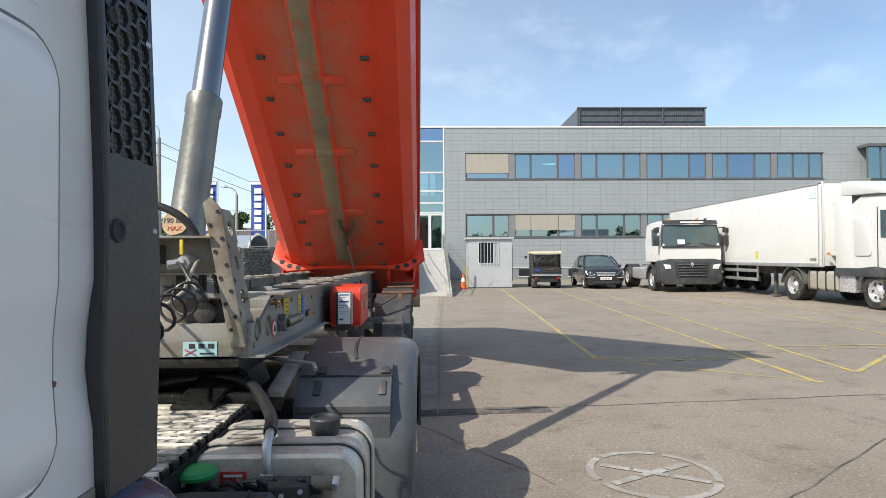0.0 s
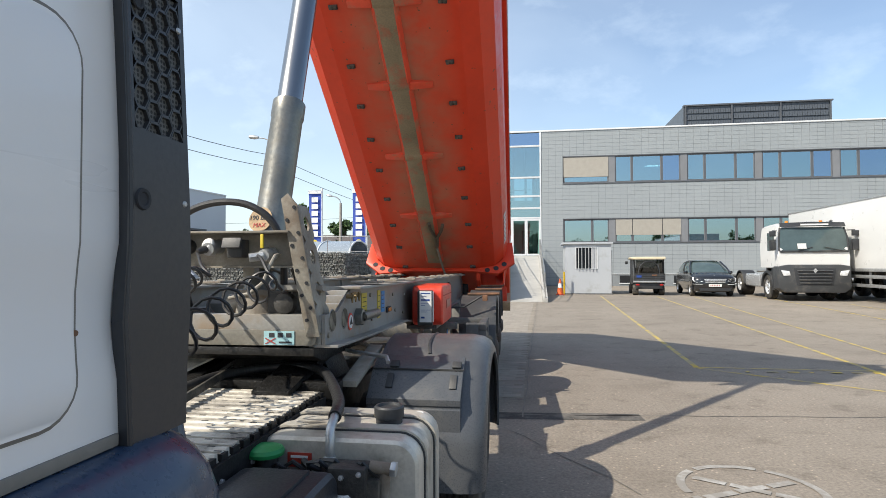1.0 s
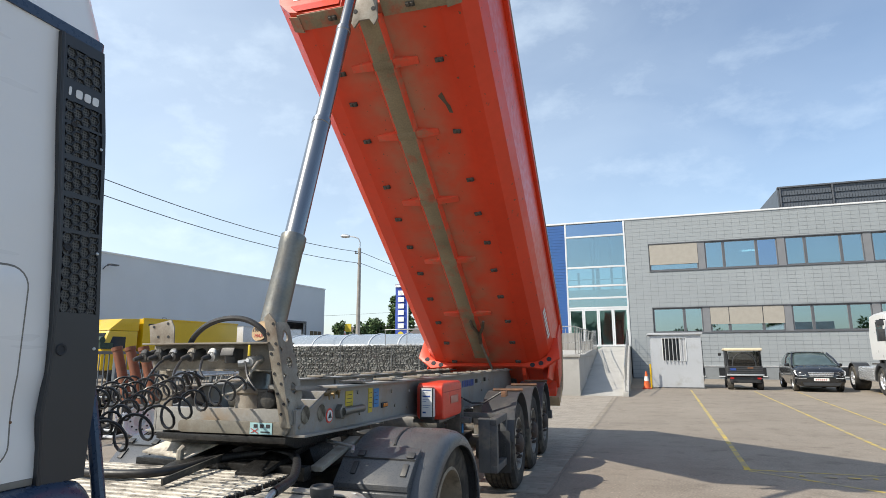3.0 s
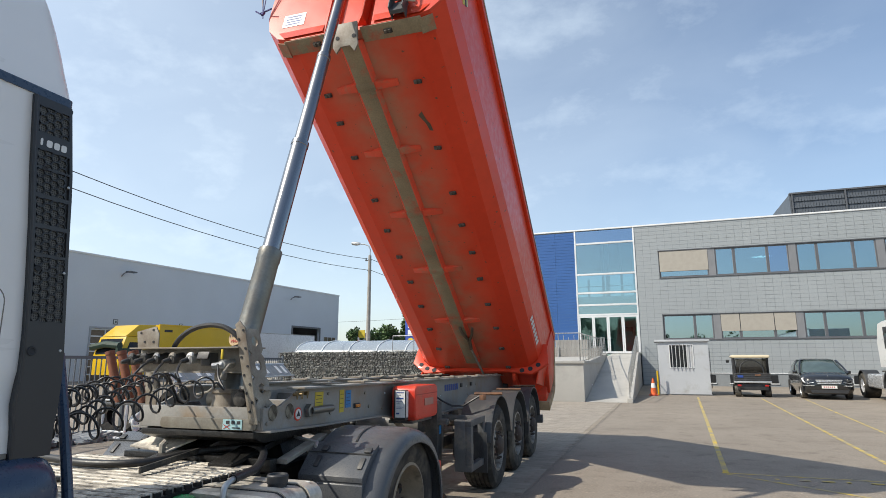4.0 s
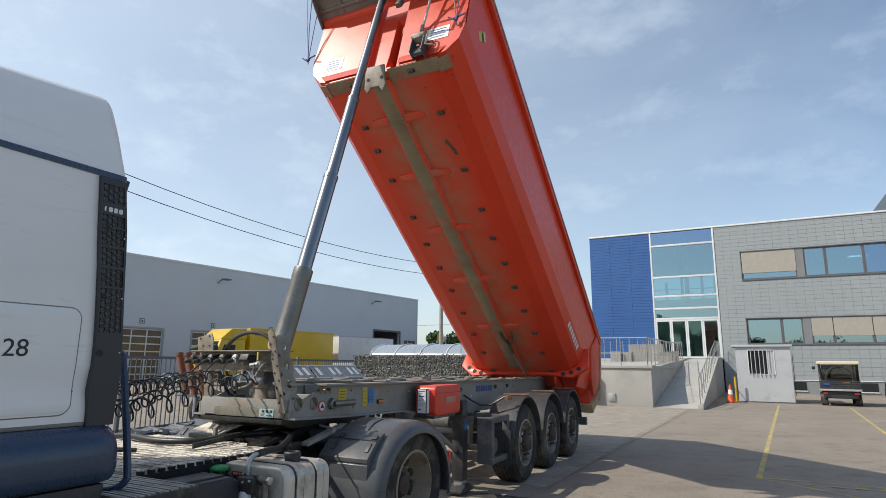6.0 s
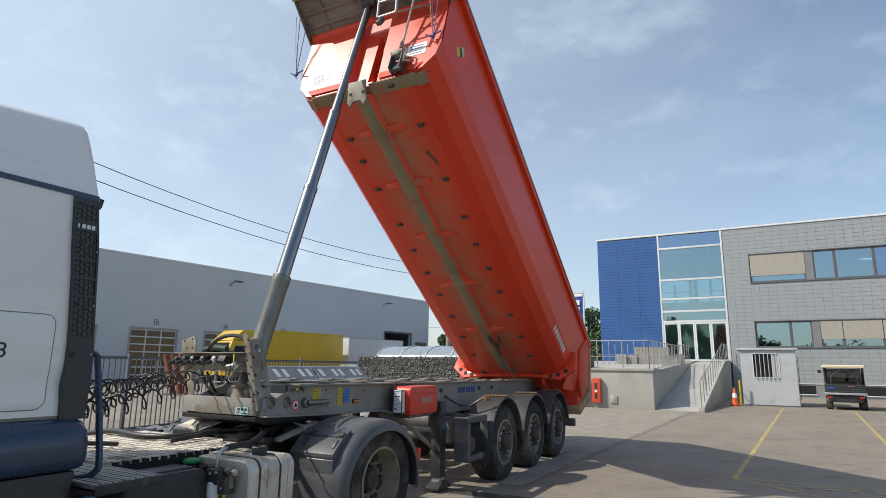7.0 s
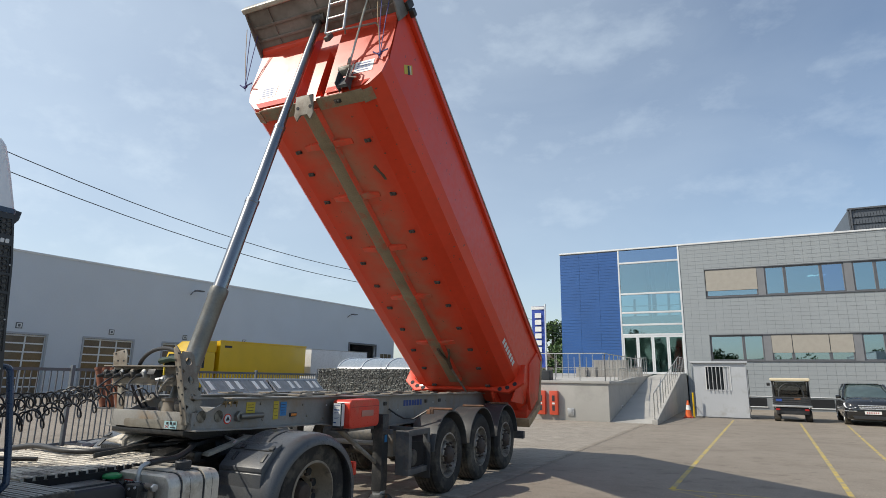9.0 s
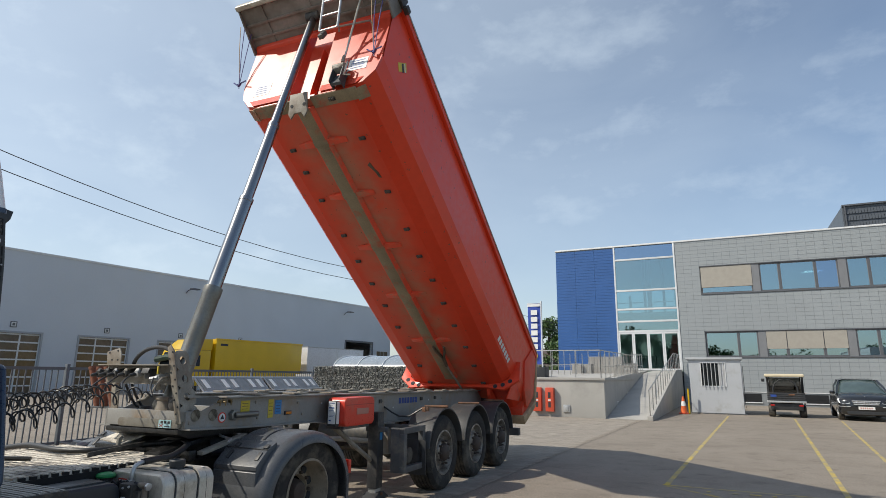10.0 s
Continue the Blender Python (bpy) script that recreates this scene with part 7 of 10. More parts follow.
# pale colour stands in for sunlight on the left fender's front ledge
part("coupling_ramp", Shape().add([(-0.62, 2.70, 0.93), (-0.20, 2.62, 0.92), (-0.02, 2.80, 1.02), (-0.36, 2.88, 1.06), (-0.62, 2.70, 0.918), (-0.20, 2.62, 0.908), (-0.02, 2.80, 1.008), (-0.36, 2.88, 1.048)], [(0, 1, 2, 3), (4, 7, 6, 5), (0, 4, 5, 1), (1, 5, 6, 2), (2, 6, 7, 3), (3, 7, 4, 0)]), DECK_PALE, tractor, "pale bent plate painted as the sunlit left fender ledge", bevel=0.003)
# boxes, tank, filler
cover = part("battery_cover", Shape().prism(rounded(1.24, 0.36, 1.86, 0.800, 0.08, 6), "x", 0.58, 0.90), COVER_BLACK, tractor, "dark moulded battery cover", bevel=0.035, segments=3)
part("cover_ridge", Shape().prism(rounded(1.40, 0.793, 1.78, 0.811, 0.009, 3), "x", 0.64, 0.83), COVER_BLACK, cover, bevel=0.008)
part("additive_cap", Shape().lathe([(0.0, 0.018), (0.038, 0.016), (0.060, 0.008), (0.068, -0.004), (0.066, -0.016), (0.052, -0.020)], (0.600, 1.94, 0.812), (0, 0, 1), 28), GREEN_CAP, tractor, "bright green filler cap")
part("additive_neck", Shape().cyl((0.610, 1.94, 0.66), (0.610, 1.94, 0.79), 0.036, n=16), CHASSIS, tractor)
part("additive_tank", Shape().prism(rounded(0.47, 0.42, 0.78, 0.68, 0.05, 4), "y", 1.905, 2.0), NAVY_PLASTIC, tractor, bevel=0.02)
tank = part("fuel_tank", Shape().prism(rounded(0.52, 0.34, 1.135, 0.84, 0.09, 6), "y", 2.01, 2.47), TANK, tractor, "dusty rounded aluminium fuel tank", bevel=0.03, segments=3)
def strap(parent, y, w, grow, material, name):
    """A band round the tank."""
    o, q = rounded(0.52 - grow, 0.34 - grow, 1.135 + grow, 0.84 + grow, 0.095, 6), rounded(0.52, 0.34, 1.135, 0.84, 0.09, 6)
    n = len(o)
    band = Shape().add([(x, yy, z) for yy in (y - w, y + w) for x, z in o] + [(x, yy, z) for yy in (y - w, y + w) for x, z in q], [(k, (k + 1) % n, n + (k + 1) % n, n + k) for k in range(n)] + [(k, (k + 1) % n, 2 * n + (k + 1) % n, 2 * n + k) for k in range(n)] + [(n + k, n + (k + 1) % n, 3 * n + (k + 1) % n, 3 * n + k) for k in range(n)])
    return part(name, band, material, parent)


for y in (2.145, 2.345):
    strap(tank, y, 0.042, 0.005, BLACK_PLASTIC, "strap_rubber")
    strap(tank, y, 0.032, 0.011, TANK, "tank_strap")
cap = part("tank_cap", Shape().lathe([(0.052, -0.01), (0.052, 0.02), (0.058, 0.022), (0.059, 0.060), (0.053, 0.067), (0.046, 0.067), (0.042, 0.056), (0.0, 0.056)], (0.97, 2.245, 0.84), (0, 0, 1), 28), BLACK_PLASTIC, tank, "black ribbed tank cap")
part("tank_label", Shape().cyl((1.06, 2.40, 0.8405), (1.06, 2.40, 0.8425), 0.018, n=16), LABEL_WHITE, tank, smooth=0)
tag = part("red_tag", Shape().span((0.655, 2.003, 0.735), (0.745, 2.0075, 0.785)), CAP_RED, tank, "small red warning tag", smooth=0)
part("tag_print", Shape().span((0.668, 2.000, 0.768), (0.732, 2.0025, 0.776)), LABEL_WHITE, tag, smooth=0)
part("tank_elbow", Shape().tube(bend([(0.82, 1.985, 0.70), (0.82, 1.985, 0.78), (0.82, 1.988, 0.83), (0.815, 2.005, 0.872), (0.81, 2.05, 0.893), (0.80, 2.10, 0.90)]), 0.0165, 12), GALV, tractor, "silver elbow pipe at the tank", smooth=80)
part("elbow_nut", Shape().cyl((0.82, 1.985, 0.745), (0.82, 1.985, 0.785), 0.025, n=6), GALV, tractor, bevel=0.003)
part("elbow_flange", Shape().cyl((0.82, 2.012, 0.715), (0.82, 1.95, 0.715), 0.030, n=14), GALV, tractor)
hose = bend([(0.805, 2.08, 0.898), (0.77, 2.22, 0.90), (0.71, 2.39, 0.895), (0.63, 2.55, 0.915), (0.54, 2.69, 0.94), (0.43, 2.79, 0.945), (0.28, 2.835, 0.935), (0.12, 2.80, 0.925), (0.01, 2.62, 0.918), (-0.03, 2.40, 0.905), (-0.14, 2.24, 0.90), (-0.42, 2.17, 0.90), (-0.85, 2.21, 0.905), (-1.25, 2.22, 0.86)])
hs = part("suction_hose", Shape().tube(hose, 0.024, 12), HOSE, tractor, "thick black corrugated suction hose")
rib = as_mesh("hose_rib", Shape().lathe([(0.0235, -0.005), (0.0249, 0.0), (0.0235, 0.005)], (0, 0, 0), (0, 0, 1), 12), HOSE)
for i in range(min(46, len(hose) - 1)):
    a, b = Vector(hose[i]), Vector(hose[i + 1])
    n = max(1, round((b - a).length / 0.022))
    for q in range(n):
        share("hose_rib", rib, hs, Matrix.Translation(a.lerp(b, q / n)) @ (b - a).to_track_quat("Z", "Y").to_matrix().to_4x4())
part("valve_block", Shape().box((0.90, 1.945, 0.68), (0.24, 0.09, 0.12)), CHASSIS, tractor, "black valve block", bevel=0.008)
part("valve_head", Shape().box((0.915, 1.92, 0.735), (0.13, 0.10, 0.10)), CHASSIS, tractor, bevel=0.01)
for x in (0.83, 0.90, 0.97):
    part("valve_cap", Shape().cyl((x, 1.945, 0.735), (x, 1.945, 0.765), 0.024, n=10), CHASSIS, tractor, bevel=0.003)
part("pipe_union", Shape().cyl((0.98, 1.935, 0.775), (1.06, 1.94, 0.765), 0.022, n=12), DUSTY_STEEL, tractor, "bare metal pipe union", bevel=0.004)
part("pipe_union", Shape().cyl((1.03, 1.94, 0.775), (1.03, 1.94, 0.66), 0.019, n=12), DUSTY_STEEL, tractor, bevel=0.004)
part("pipe_union", Shape().cyl((1.052, 1.94, 0.768), (1.072, 1.94, 0.766), 0.027, n=6), GALV, tractor, bevel=0.003)
cluster_bolt = as_mesh("cluster_bolt", Shape().lathe([(0.0, 0.009), (0.008, 0.008), (0.010, 0.0)], (0, 0, 0), (0, -1, 0.3), 8), GALV)
for x, z in ((0.80, 0.70), (0.86, 0.665), (0.94, 0.70), (0.985, 0.66), (0.90, 0.755), (0.96, 0.768)):
    share("cluster_bolt", cluster_bolt, tractor, pose(x, 1.898 if z < 0.72 else 1.868, z))
part("cluster_bracket", Shape().span((0.74, 1.90, 0.665), (0.80, 1.99, 0.672)).span((0.74, 1.985, 0.672), (0.80, 1.992, 0.74)), GALV, tractor, "bare steel bracket", bevel=0.003)
for x in (0.92, 1.0):
    part("yellow_sleeve", Shape().cyl((x, 1.915, 0.57), (x, 1.915, 0.64), 0.014, n=10), LABEL_YELLOW, tractor, "small yellow pipe sleeve")
part("filter_can", Shape().lathe([(0.0, 0.0), (0.04, 0.0), (0.045, 0.02), (0.045, 0.14), (0.036, 0.155)], (0.905, 1.90, 0.545), (0, 0, 1), 18), LABEL_WHITE, tractor, "white filter canister")
rnd = random.Random(4)
for i in range(7):
    x0, y0 = 0.62 + 0.05 * i, 1.96 + 0.012 * (i % 3)
    part("loose_cable", Shape().tube([(x0, y0, 0.66), (x0 + rnd.uniform(-0.03, 0.03), y0 - 0.03, 0.74 + rnd.uniform(0, 0.05)), (x0 + 0.04, y0 - 0.05, 0.76 + rnd.uniform(0, 0.04)), (x0 + 0.09, y0 - 0.03, 0.74), (x0 + 0.11, y0 + 0.01, 0.64)], rnd.choice((0.006, 0.008, 0.011)), 6), HOSE, tractor)
# drive axle
part("drive_axle", Shape().cyl((-0.8, 3.50, 0.49), (0.8, 3.50, 0.49), 0.11, n=16).lathe([(0.0, -0.2), (0.2, -0.1), (0.22, 0.0), (0.2, 0.1), (0.0, 0.2)], (0, 3.50, 0.49), (1, 0, 0), 18), CHASSIS, tractor)
for sx in (1, -1):
    w = part("drive_wheel", Shape().cyl((0.5 * sx, 3.50, 0.49), (0.80 * sx, 3.50, 0.49), 0.18, n=20), CHASSIS, tractor)
    wheel(w, 1.24 * sx, 3.50, 0.49, 0.50, 0.28, sx, 0.29, "drive")
    inner = part("inner_tyre", Shape().lathe([(0.29, -0.60), (0.44, -0.60), (0.49, -0.56), (0.49, -0.38), (0.44, -0.33), (0.29, -0.33)], (1.24 * sx, 3.50, 0.49), (sx, 0, 0), 32), RUBBER, w)
    # fender: an arched cover with a rolled outer lip, and a lower box with a sloping ledge before the wheel
    section = [(0.70, 0.0), (1.17, 0.0), (1.235, -0.010), (1.275, -0.032), (1.297, -0.070), (1.300, -0.105), (1.286, -0.105), (1.274, -0.072), (1.250, -0.048), (1.20, -0.030), (0.70, -0.020)]
    rings = [[(x * sx, 3.47 - 0.635 - h, 0.34) for x, h in section]]
    if sx < 0:
        rings = []
    for a in range(172 if sx > 0 else 60, 3, -7):
        c, d = math.cos(radians(a)), math.sin(radians(a))
        rings.append([(x * sx, 3.47 + (0.635 + h) * c, 0.475 + (0.562 + h) * d) for x, h in section])
    rings.append([(x * sx, 3.47 + 0.635 + h, 0.36) for x, h in section])
    f = part("fender", Shape().loft(rings), GREY_PLASTIC, tractor, "dusty dark grey plastic wheel fender", smooth=40)
    box = [(2.86, 0.36), (2.86, 0.735), (2.866, 0.74), (2.866, 0.75), (2.86, 0.755), (2.86, 0.785), (2.89, 0.815), (2.99, 0.912), (3.10, 0.965), (3.10, 0.86), (2.96, 0.62), (2.93, 0.36)]
    part("fender_front_box", Shape().prism(box, "x", 0.695 if sx > 0 else -1.09, 1.175 if sx > 0 else -0.50), GREY_PLASTIC, f, bevel=0.005)
    part("fender_seam", Shape().box((0.94 * sx, 2.985, 0.913), (0.48, 0.007, 0.007)), BLACK_PLASTIC, f)
    for x in (0.80, 1.13 if sx > 0 else 1.02):
        part("fender_clip", Shape().box((x * sx, 2.932, 0.862), (0.036, 0.085, 0.010), pose(0, 0, 0, 44).to_3x3()), BLACK_PLASTIC, f, bevel=0.004)
        part("fender_clip", Shape().box(((x + 0.01) * sx, 3.012, 0.934), (0.048, 0.045, 0.012), pose(0, 0, 0, 34).to_3x3()), BLACK_PLASTIC, f, bevel=0.004)
    if sx > 0:
        # shade of the recessed groove, laid on the arch as a black tube
        part("fender_groove", Shape().tube(bend([(0.97 * sx, 3.16, 0.965), (0.955 * sx, 3.24, 1.000), (0.95 * sx, 3.36, 1.027), (0.95 * sx, 3.56, 1.032)]), 0.010, 6), BLACK_PLASTIC, f)
part("tail_lamp", Shape().box((1.20, 4.13, 0.64), (0.08, 0.05, 0.13)), BOX_RED, tractor, "red tail lamp", bevel=0.01)
GREASE = mat("black_grease", (0.010, 0.0098, 0.0095), 0.38, var=0.4, scale=8, fine=60, bump=0.4, dirt=(0.05, 0.045, 0.038), dirt_amount=0.16, dirt_scale=7)
# fifth wheel
part("fifth_wheel", Shape().lathe([(0.0, 0.0), (0.44, 0.0), (0.46, 0.02), (0.45, 0.06), (0.0, 0.06)], (0.05, 3.22, 1.0), (0, 0, 1), 30), GREASE, tractor, "greasy fifth wheel", bevel=0.008)
part("fifth_wheel_saddle", Shape().prism([(-0.35, 0.82), (0.45, 0.82), (0.37, 1.0), (-0.27, 1.0)], "y", 3.07, 3.37), GREASE, tractor, bevel=0.008)
for x in (-0.28, 0.24):
    part("guide_ramp", Shape().prism([(3.45, 0.99), (3.98, 0.86), (3.98, 0.89), (3.45, 1.03)], "x", x, x + 0.18), GREASE, tractor, bevel=0.006)
    part("ramp_rail", Shape().prism([(2.50, 0.86), (2.50, 0.885), (3.1, 1.01), (3.1, 0.96)], "x", x + 0.02, x + 0.2), GREASE, tractor, bevel=0.004)
part("mounting_plate", Shape().span((-0.5, 2.70, 0.80), (0.55, 3.9, 0.825)), GREASE, tractor, smooth=0)
part("grease", Shape().lathe([(0.0, 0.08), (0.38, 0.08), (0.45, 0.062)], (0.05, 3.22, 1.0), (0, 0, 1), 24), GREASE, tractor)
part("release_lever", Shape().tube([(0.30, 3.2, 1.02), (0.55, 3.05, 0.99), (0.78, 2.95, 0.98), (0.80, 2.90, 0.96)], 0.012, 6), GALV, tractor, "bright steel release lever")
part("cross_beam", Shape().span((-0.62, 2.655, 0.82), (0.62, 2.73, 0.90)), GREASE, tractor, "greasy black cross beam", bevel=0.008)
part("coupling_plate", Shape().prism([(2.60, 1.068), (2.60, 1.03), (2.72, 0.99), (3.75, 0.99), (3.75, 1.068)], "x", -0.42, 0.52), GREASE, tractor, "greasy black coupling plate", bevel=0.006)
part("guide_rail", Shape().prism([(2.75, 0.86), (2.75, 0.89), (3.25, 1.0), (3.25, 0.97)], "x", 0.60, 0.68), DUSTY_STEEL, tractor, bevel=0.004)
part("angle_bar", Shape().box((0.07, 2.44, 0.915), (0.014, 0.68, 0.038), pose(0, 0, 0, 3, 0, 8).to_3x3()), CHASSIS, tractor, "loose dark angle bar on the deck", bevel=0.004)
part("tow_hook", Shape().tube([(-0.24, 2.62, 0.86), (-0.24, 2.62, 0.96), (-0.23, 2.64, 0.98)], 0.022, 8), DUSTY_STEEL, tractor, "stubby steel post on the deck")
part("deck_cable", Shape().tube([(-0.90, 0.95, 1.12), (-0.66, 1.25, 0.98), (-0.42, 1.52, 0.905), (-0.1, 1.8, 0.89)], 0.017, 8), HOSE, tractor)

# coiled air and electric lines between cab and trailer
COILS = (((0.52, 0.83, 1.20), (0.485, 2.30, 1.405), 12, 0.060, 0.035, (0.30, 2.48, 1.50)),
         ((0.58, 0.83, 1.20), (0.20, 2.22, 1.450), 20, 0.041, 0.040, (0.02, 2.45, 1.51)),
         ((0.50, 0.83, 1.28), (0.04, 2.17, 1.425), 18, 0.041, 0.025, (-0.13, 2.45, 1.51)),
         ((0.36, 0.83, 1.30), (-0.08, 2.08, 1.40), 14, 0.052, 0.020, (-0.27, 2.45, 1.51)))
for i, (a, b, turns, rr, sag, plug) in enumerate(COILS):
    a, b, plug = Vector(a), Vector(b), Vector(plug)
    d = b - a
    e = Vector((0, 0, 1)).cross(d).normalized()
    g = d.normalized().cross(e)
    n = turns * 14
    pts = []
    for q in range(n + 1):
        f = q / n
        ang = 2 * math.pi * turns * (f + 0.012 * math.sin(9 * f + i))
        grow = min(1, f * 14, (1 - f) * 14) * rr * (1 + 0.10 * math.sin(6 * f + 2 * i))
        drop = -sag * math.sin(math.pi * f ** 0.9) + 0.012 * math.sin(11 * f + i)
        pts.append(a + d * f + (e * math.cos(ang) + g * math.sin(ang)) * grow + Vector((0.03 * math.sin(4 * f + i), 0, drop)))
    cb = part("coiled_line", Shape().tube(pts, 0.006, 6), HOSE, tractor, "coiled black air line")
    part("line_tail", Shape().tube(bend([pts[-1], b + Vector((-0.01, 0.05, -rr * 0.9)), b.lerp(plug, 0.45) + Vector((0.0, 0, -rr * 0.5)), b.lerp(plug, 0.8), plug], 5), 0.0078, 6), HOSE, cb)

# ---- things along the street side ----
FENCE_BLUE = mat("blue_grey_powder_coat", (0.105, 0.122, 0.138), 0.45, var=0.1, scale=3, fine=40, bump=0.03)
STONE = mat("grey_gabion_stone", (0.165, 0.168, 0.155), 0.85, var=0.15, scale=4, fine=40, bump=0.4, island=0.45)
POLY = mat("smoky_polycarbonate", (0.25, 0.29, 0.33), 0.22, var=0.05, fine=10, bump=0.02)
YELLOW_PAINT = mat("yellow_truck_paint", (0.62, 0.40, 0.005), 0.35, var=0.06, scale=0.8, fine=15, bump=0.02, coat=0.3)
FLAG_BLUE = mat("blue_banner_cloth", (0.035, 0.075, 0.36), 0.65, var=0.08, scale=2, fine=60, bump=0.05)
POLE_GREY = mat("weathered_concrete_pole", (0.30, 0.28, 0.25), 0.8, var=0.15, scale=3, fine=40, bump=0.15)
ROOF_TILE = mat("dark_roof_slate", (0.10, 0.085, 0.08), 0.8, var=0.2, scale=1.0, fine=6)
BRICKWORK = mat("pale_render_wall", (0.45, 0.42, 0.38), 0.8, var=0.1, scale=0.5, fine=6)
WINDOW_DARK = mat("dark_glass", (0.02, 0.024, 0.028), 0.06, var=0.1, fine=10, bump=0)

fa, fb = Vector((-7.50, -4.2, 0)), Vector((-10.45, 16.45, 0))
fdir = (fb - fa).normalized()
fang = math.degrees(math.atan2(-fdir.x, fdir.y))
fence = thing("metal_fence", "blue-grey steel bar fence along the street side", "fence", pose(fa.x, fa.y, 0, 0, 0, fang), kind="structure")
bar = as_mesh("fence_bar", Shape().box((0, 0, 0.83), (0.016, 0.022, 1.50)), FENCE_BLUE, smooth=0)
post = as_mesh("fence_post", Shape().box((0, 0, 0.84), (0.07, 0.07, 1.70)), FENCE_BLUE, bevel=0.004)
at = [(y + 4.2) / fdir.y for y in (-4.2, -0.6, 3.0, 6.62, 9.23, 12.84, 16.45)]
for y in at:
    share("fence_post", post, fence, pose(0, y, 0))
for a, b in zip(at, at[1:]):
    y0, y1 = a + 0.06, b - 0.06
    part("top_rail", Shape().span((-0.02, y0, 1.57), (0.02, y1, 1.63)), FENCE_BLUE, fence, smooth=0)
    part("bottom_rail", Shape().span((-0.02, y0, 0.10), (0.02, y1, 0.15)), FENCE_BLUE, fence, smooth=0)
    n = round((y1 - y0) / 0.135)
    for k in range(1, n):
        share("fence_bar", bar, fence, pose(0, y0 + (y1 - y0) * k / n, 0))

gab = thing("gabion_wall", "low wall of wire baskets filled with grey stones", "gabion wall", pose(-12.35, 19.0, 0), kind="structure")
rnd = random.Random(11)
stones = Shape()


def stone_face(shape, length, height, place):
    z = 0.02
    while z < height - 0.02:
        h = rnd.uniform(0.038, 0.066)
        u = rnd.uniform(-0.1, 0)
        while u < length:
            w = rnd.uniform(0.055, 0.14)
            d = rnd.uniform(-0.02, 0.035)
            t = rnd.uniform(-0.015, 0.015)
            q = [(u + 0.006, 0.0, z), (u + w - 0.006, 0.0, z + t), (u + w - 0.01, 0.0, z + h - 0.008 + t), (u + 0.01, 0.0, z + h - 0.008)]
            c = [(u + 0.014, -0.035 - d, z + 0.008), (u + w - 0.014, -0.035 - d + rnd.uniform(-0.02, 0.02), z + 0.008), (u + w - 0.016, -0.035 - d, z + h - 0.012), (u + 0.016, -0.028 - d, z + h - 0.013)]
            shape.add([place(p) for p in q + c], [(4, 5, 6, 7), (0, 1, 5, 4), (1, 2, 6, 5), (2, 3, 7, 6), (3, 0, 4, 7)])
            u += w
        z += h * 0.93


stone_face(stones, 6.15, 1.84, lambda p: p)
stone_face(stones, 3.0, 1.84, lambda p: (6.15 - p[1], p[0] + 0.0, p[2]))
tagged(part("stone_fill", stones, STONE, gab, smooth=0), kind="stuff")
# near-black block behind the stones puts painted shade into their gaps
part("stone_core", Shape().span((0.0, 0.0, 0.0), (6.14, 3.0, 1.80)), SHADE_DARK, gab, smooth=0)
s = Shape()
for i in range(250):
    x, y = rnd.uniform(0.03, 6.1), rnd.uniform(0.0, 0.5)
    s.box((x, y, 1.82), (rnd.uniform(0.08, 0.18), rnd.uniform(0.08, 0.15), rnd.uniform(0.04, 0.10)), pose(0, 0, 0, rnd.uniform(-20, 20), rnd.uniform(-20, 20), rnd.uniform(0, 90)).to_3x3())
tagged(part("top_stones", s, STONE, gab, smooth=0), kind="stuff")
for i in range(7):
    part("basket_seam", Shape().box((0.02 + 1.02 * i, -0.115, 0.93), (0.02, 0.012, 1.84)), DARK_STEEL, gab, smooth=0)
for k in range(10):
    part("basket_wire", Shape().box((3.07, -0.112, 0.08 + 0.195 * k), (6.14, 0.005, 0.005)), DARK_STEEL, gab, smooth=0)

shelter = thing("bicycle_shelter", "barrel-vaulted shelter of smoky sheets on white ribs", "shelter", pose(-14.5, 23.2, 0))
va = [(0.0 + 1.5 * (1 - math.cos(radians(a))), 1.80 + 0.68 * math.sin(radians(a))) for a in range(0, 181, 12)]
for i in range(5):
    s = Shape()
    x0, x1 = 1.42 * i + 0.03, 1.42 * (i + 1) - 0.03
    s.loft([[(x0, y, z) for y, z in va] + [(x0, y, z - 0.015) for y, z in va[::-1]], [(x1, y, z) for y, z in va] + [(x1, y, z - 0.015) for y, z in va[::-1]]])
    part("roof_sheet", s, POLY, shelter)
for i in range(6):
    part("rib", Shape().tube([(1.42 * i, y, z + 0.01) for y, z in va], 0.035, 8), FRAME_WHITE, shelter)
    part("post", Shape().cyl((1.42 * i, 0.05, 0), (1.42 * i, 0.05, 1.8), 0.03, n=8), GALV, shelter)
    part("post", Shape().cyl((1.42 * i, 2.95, 0), (1.42 * i, 2.95, 1.8), 0.03, n=8), GALV, shelter)

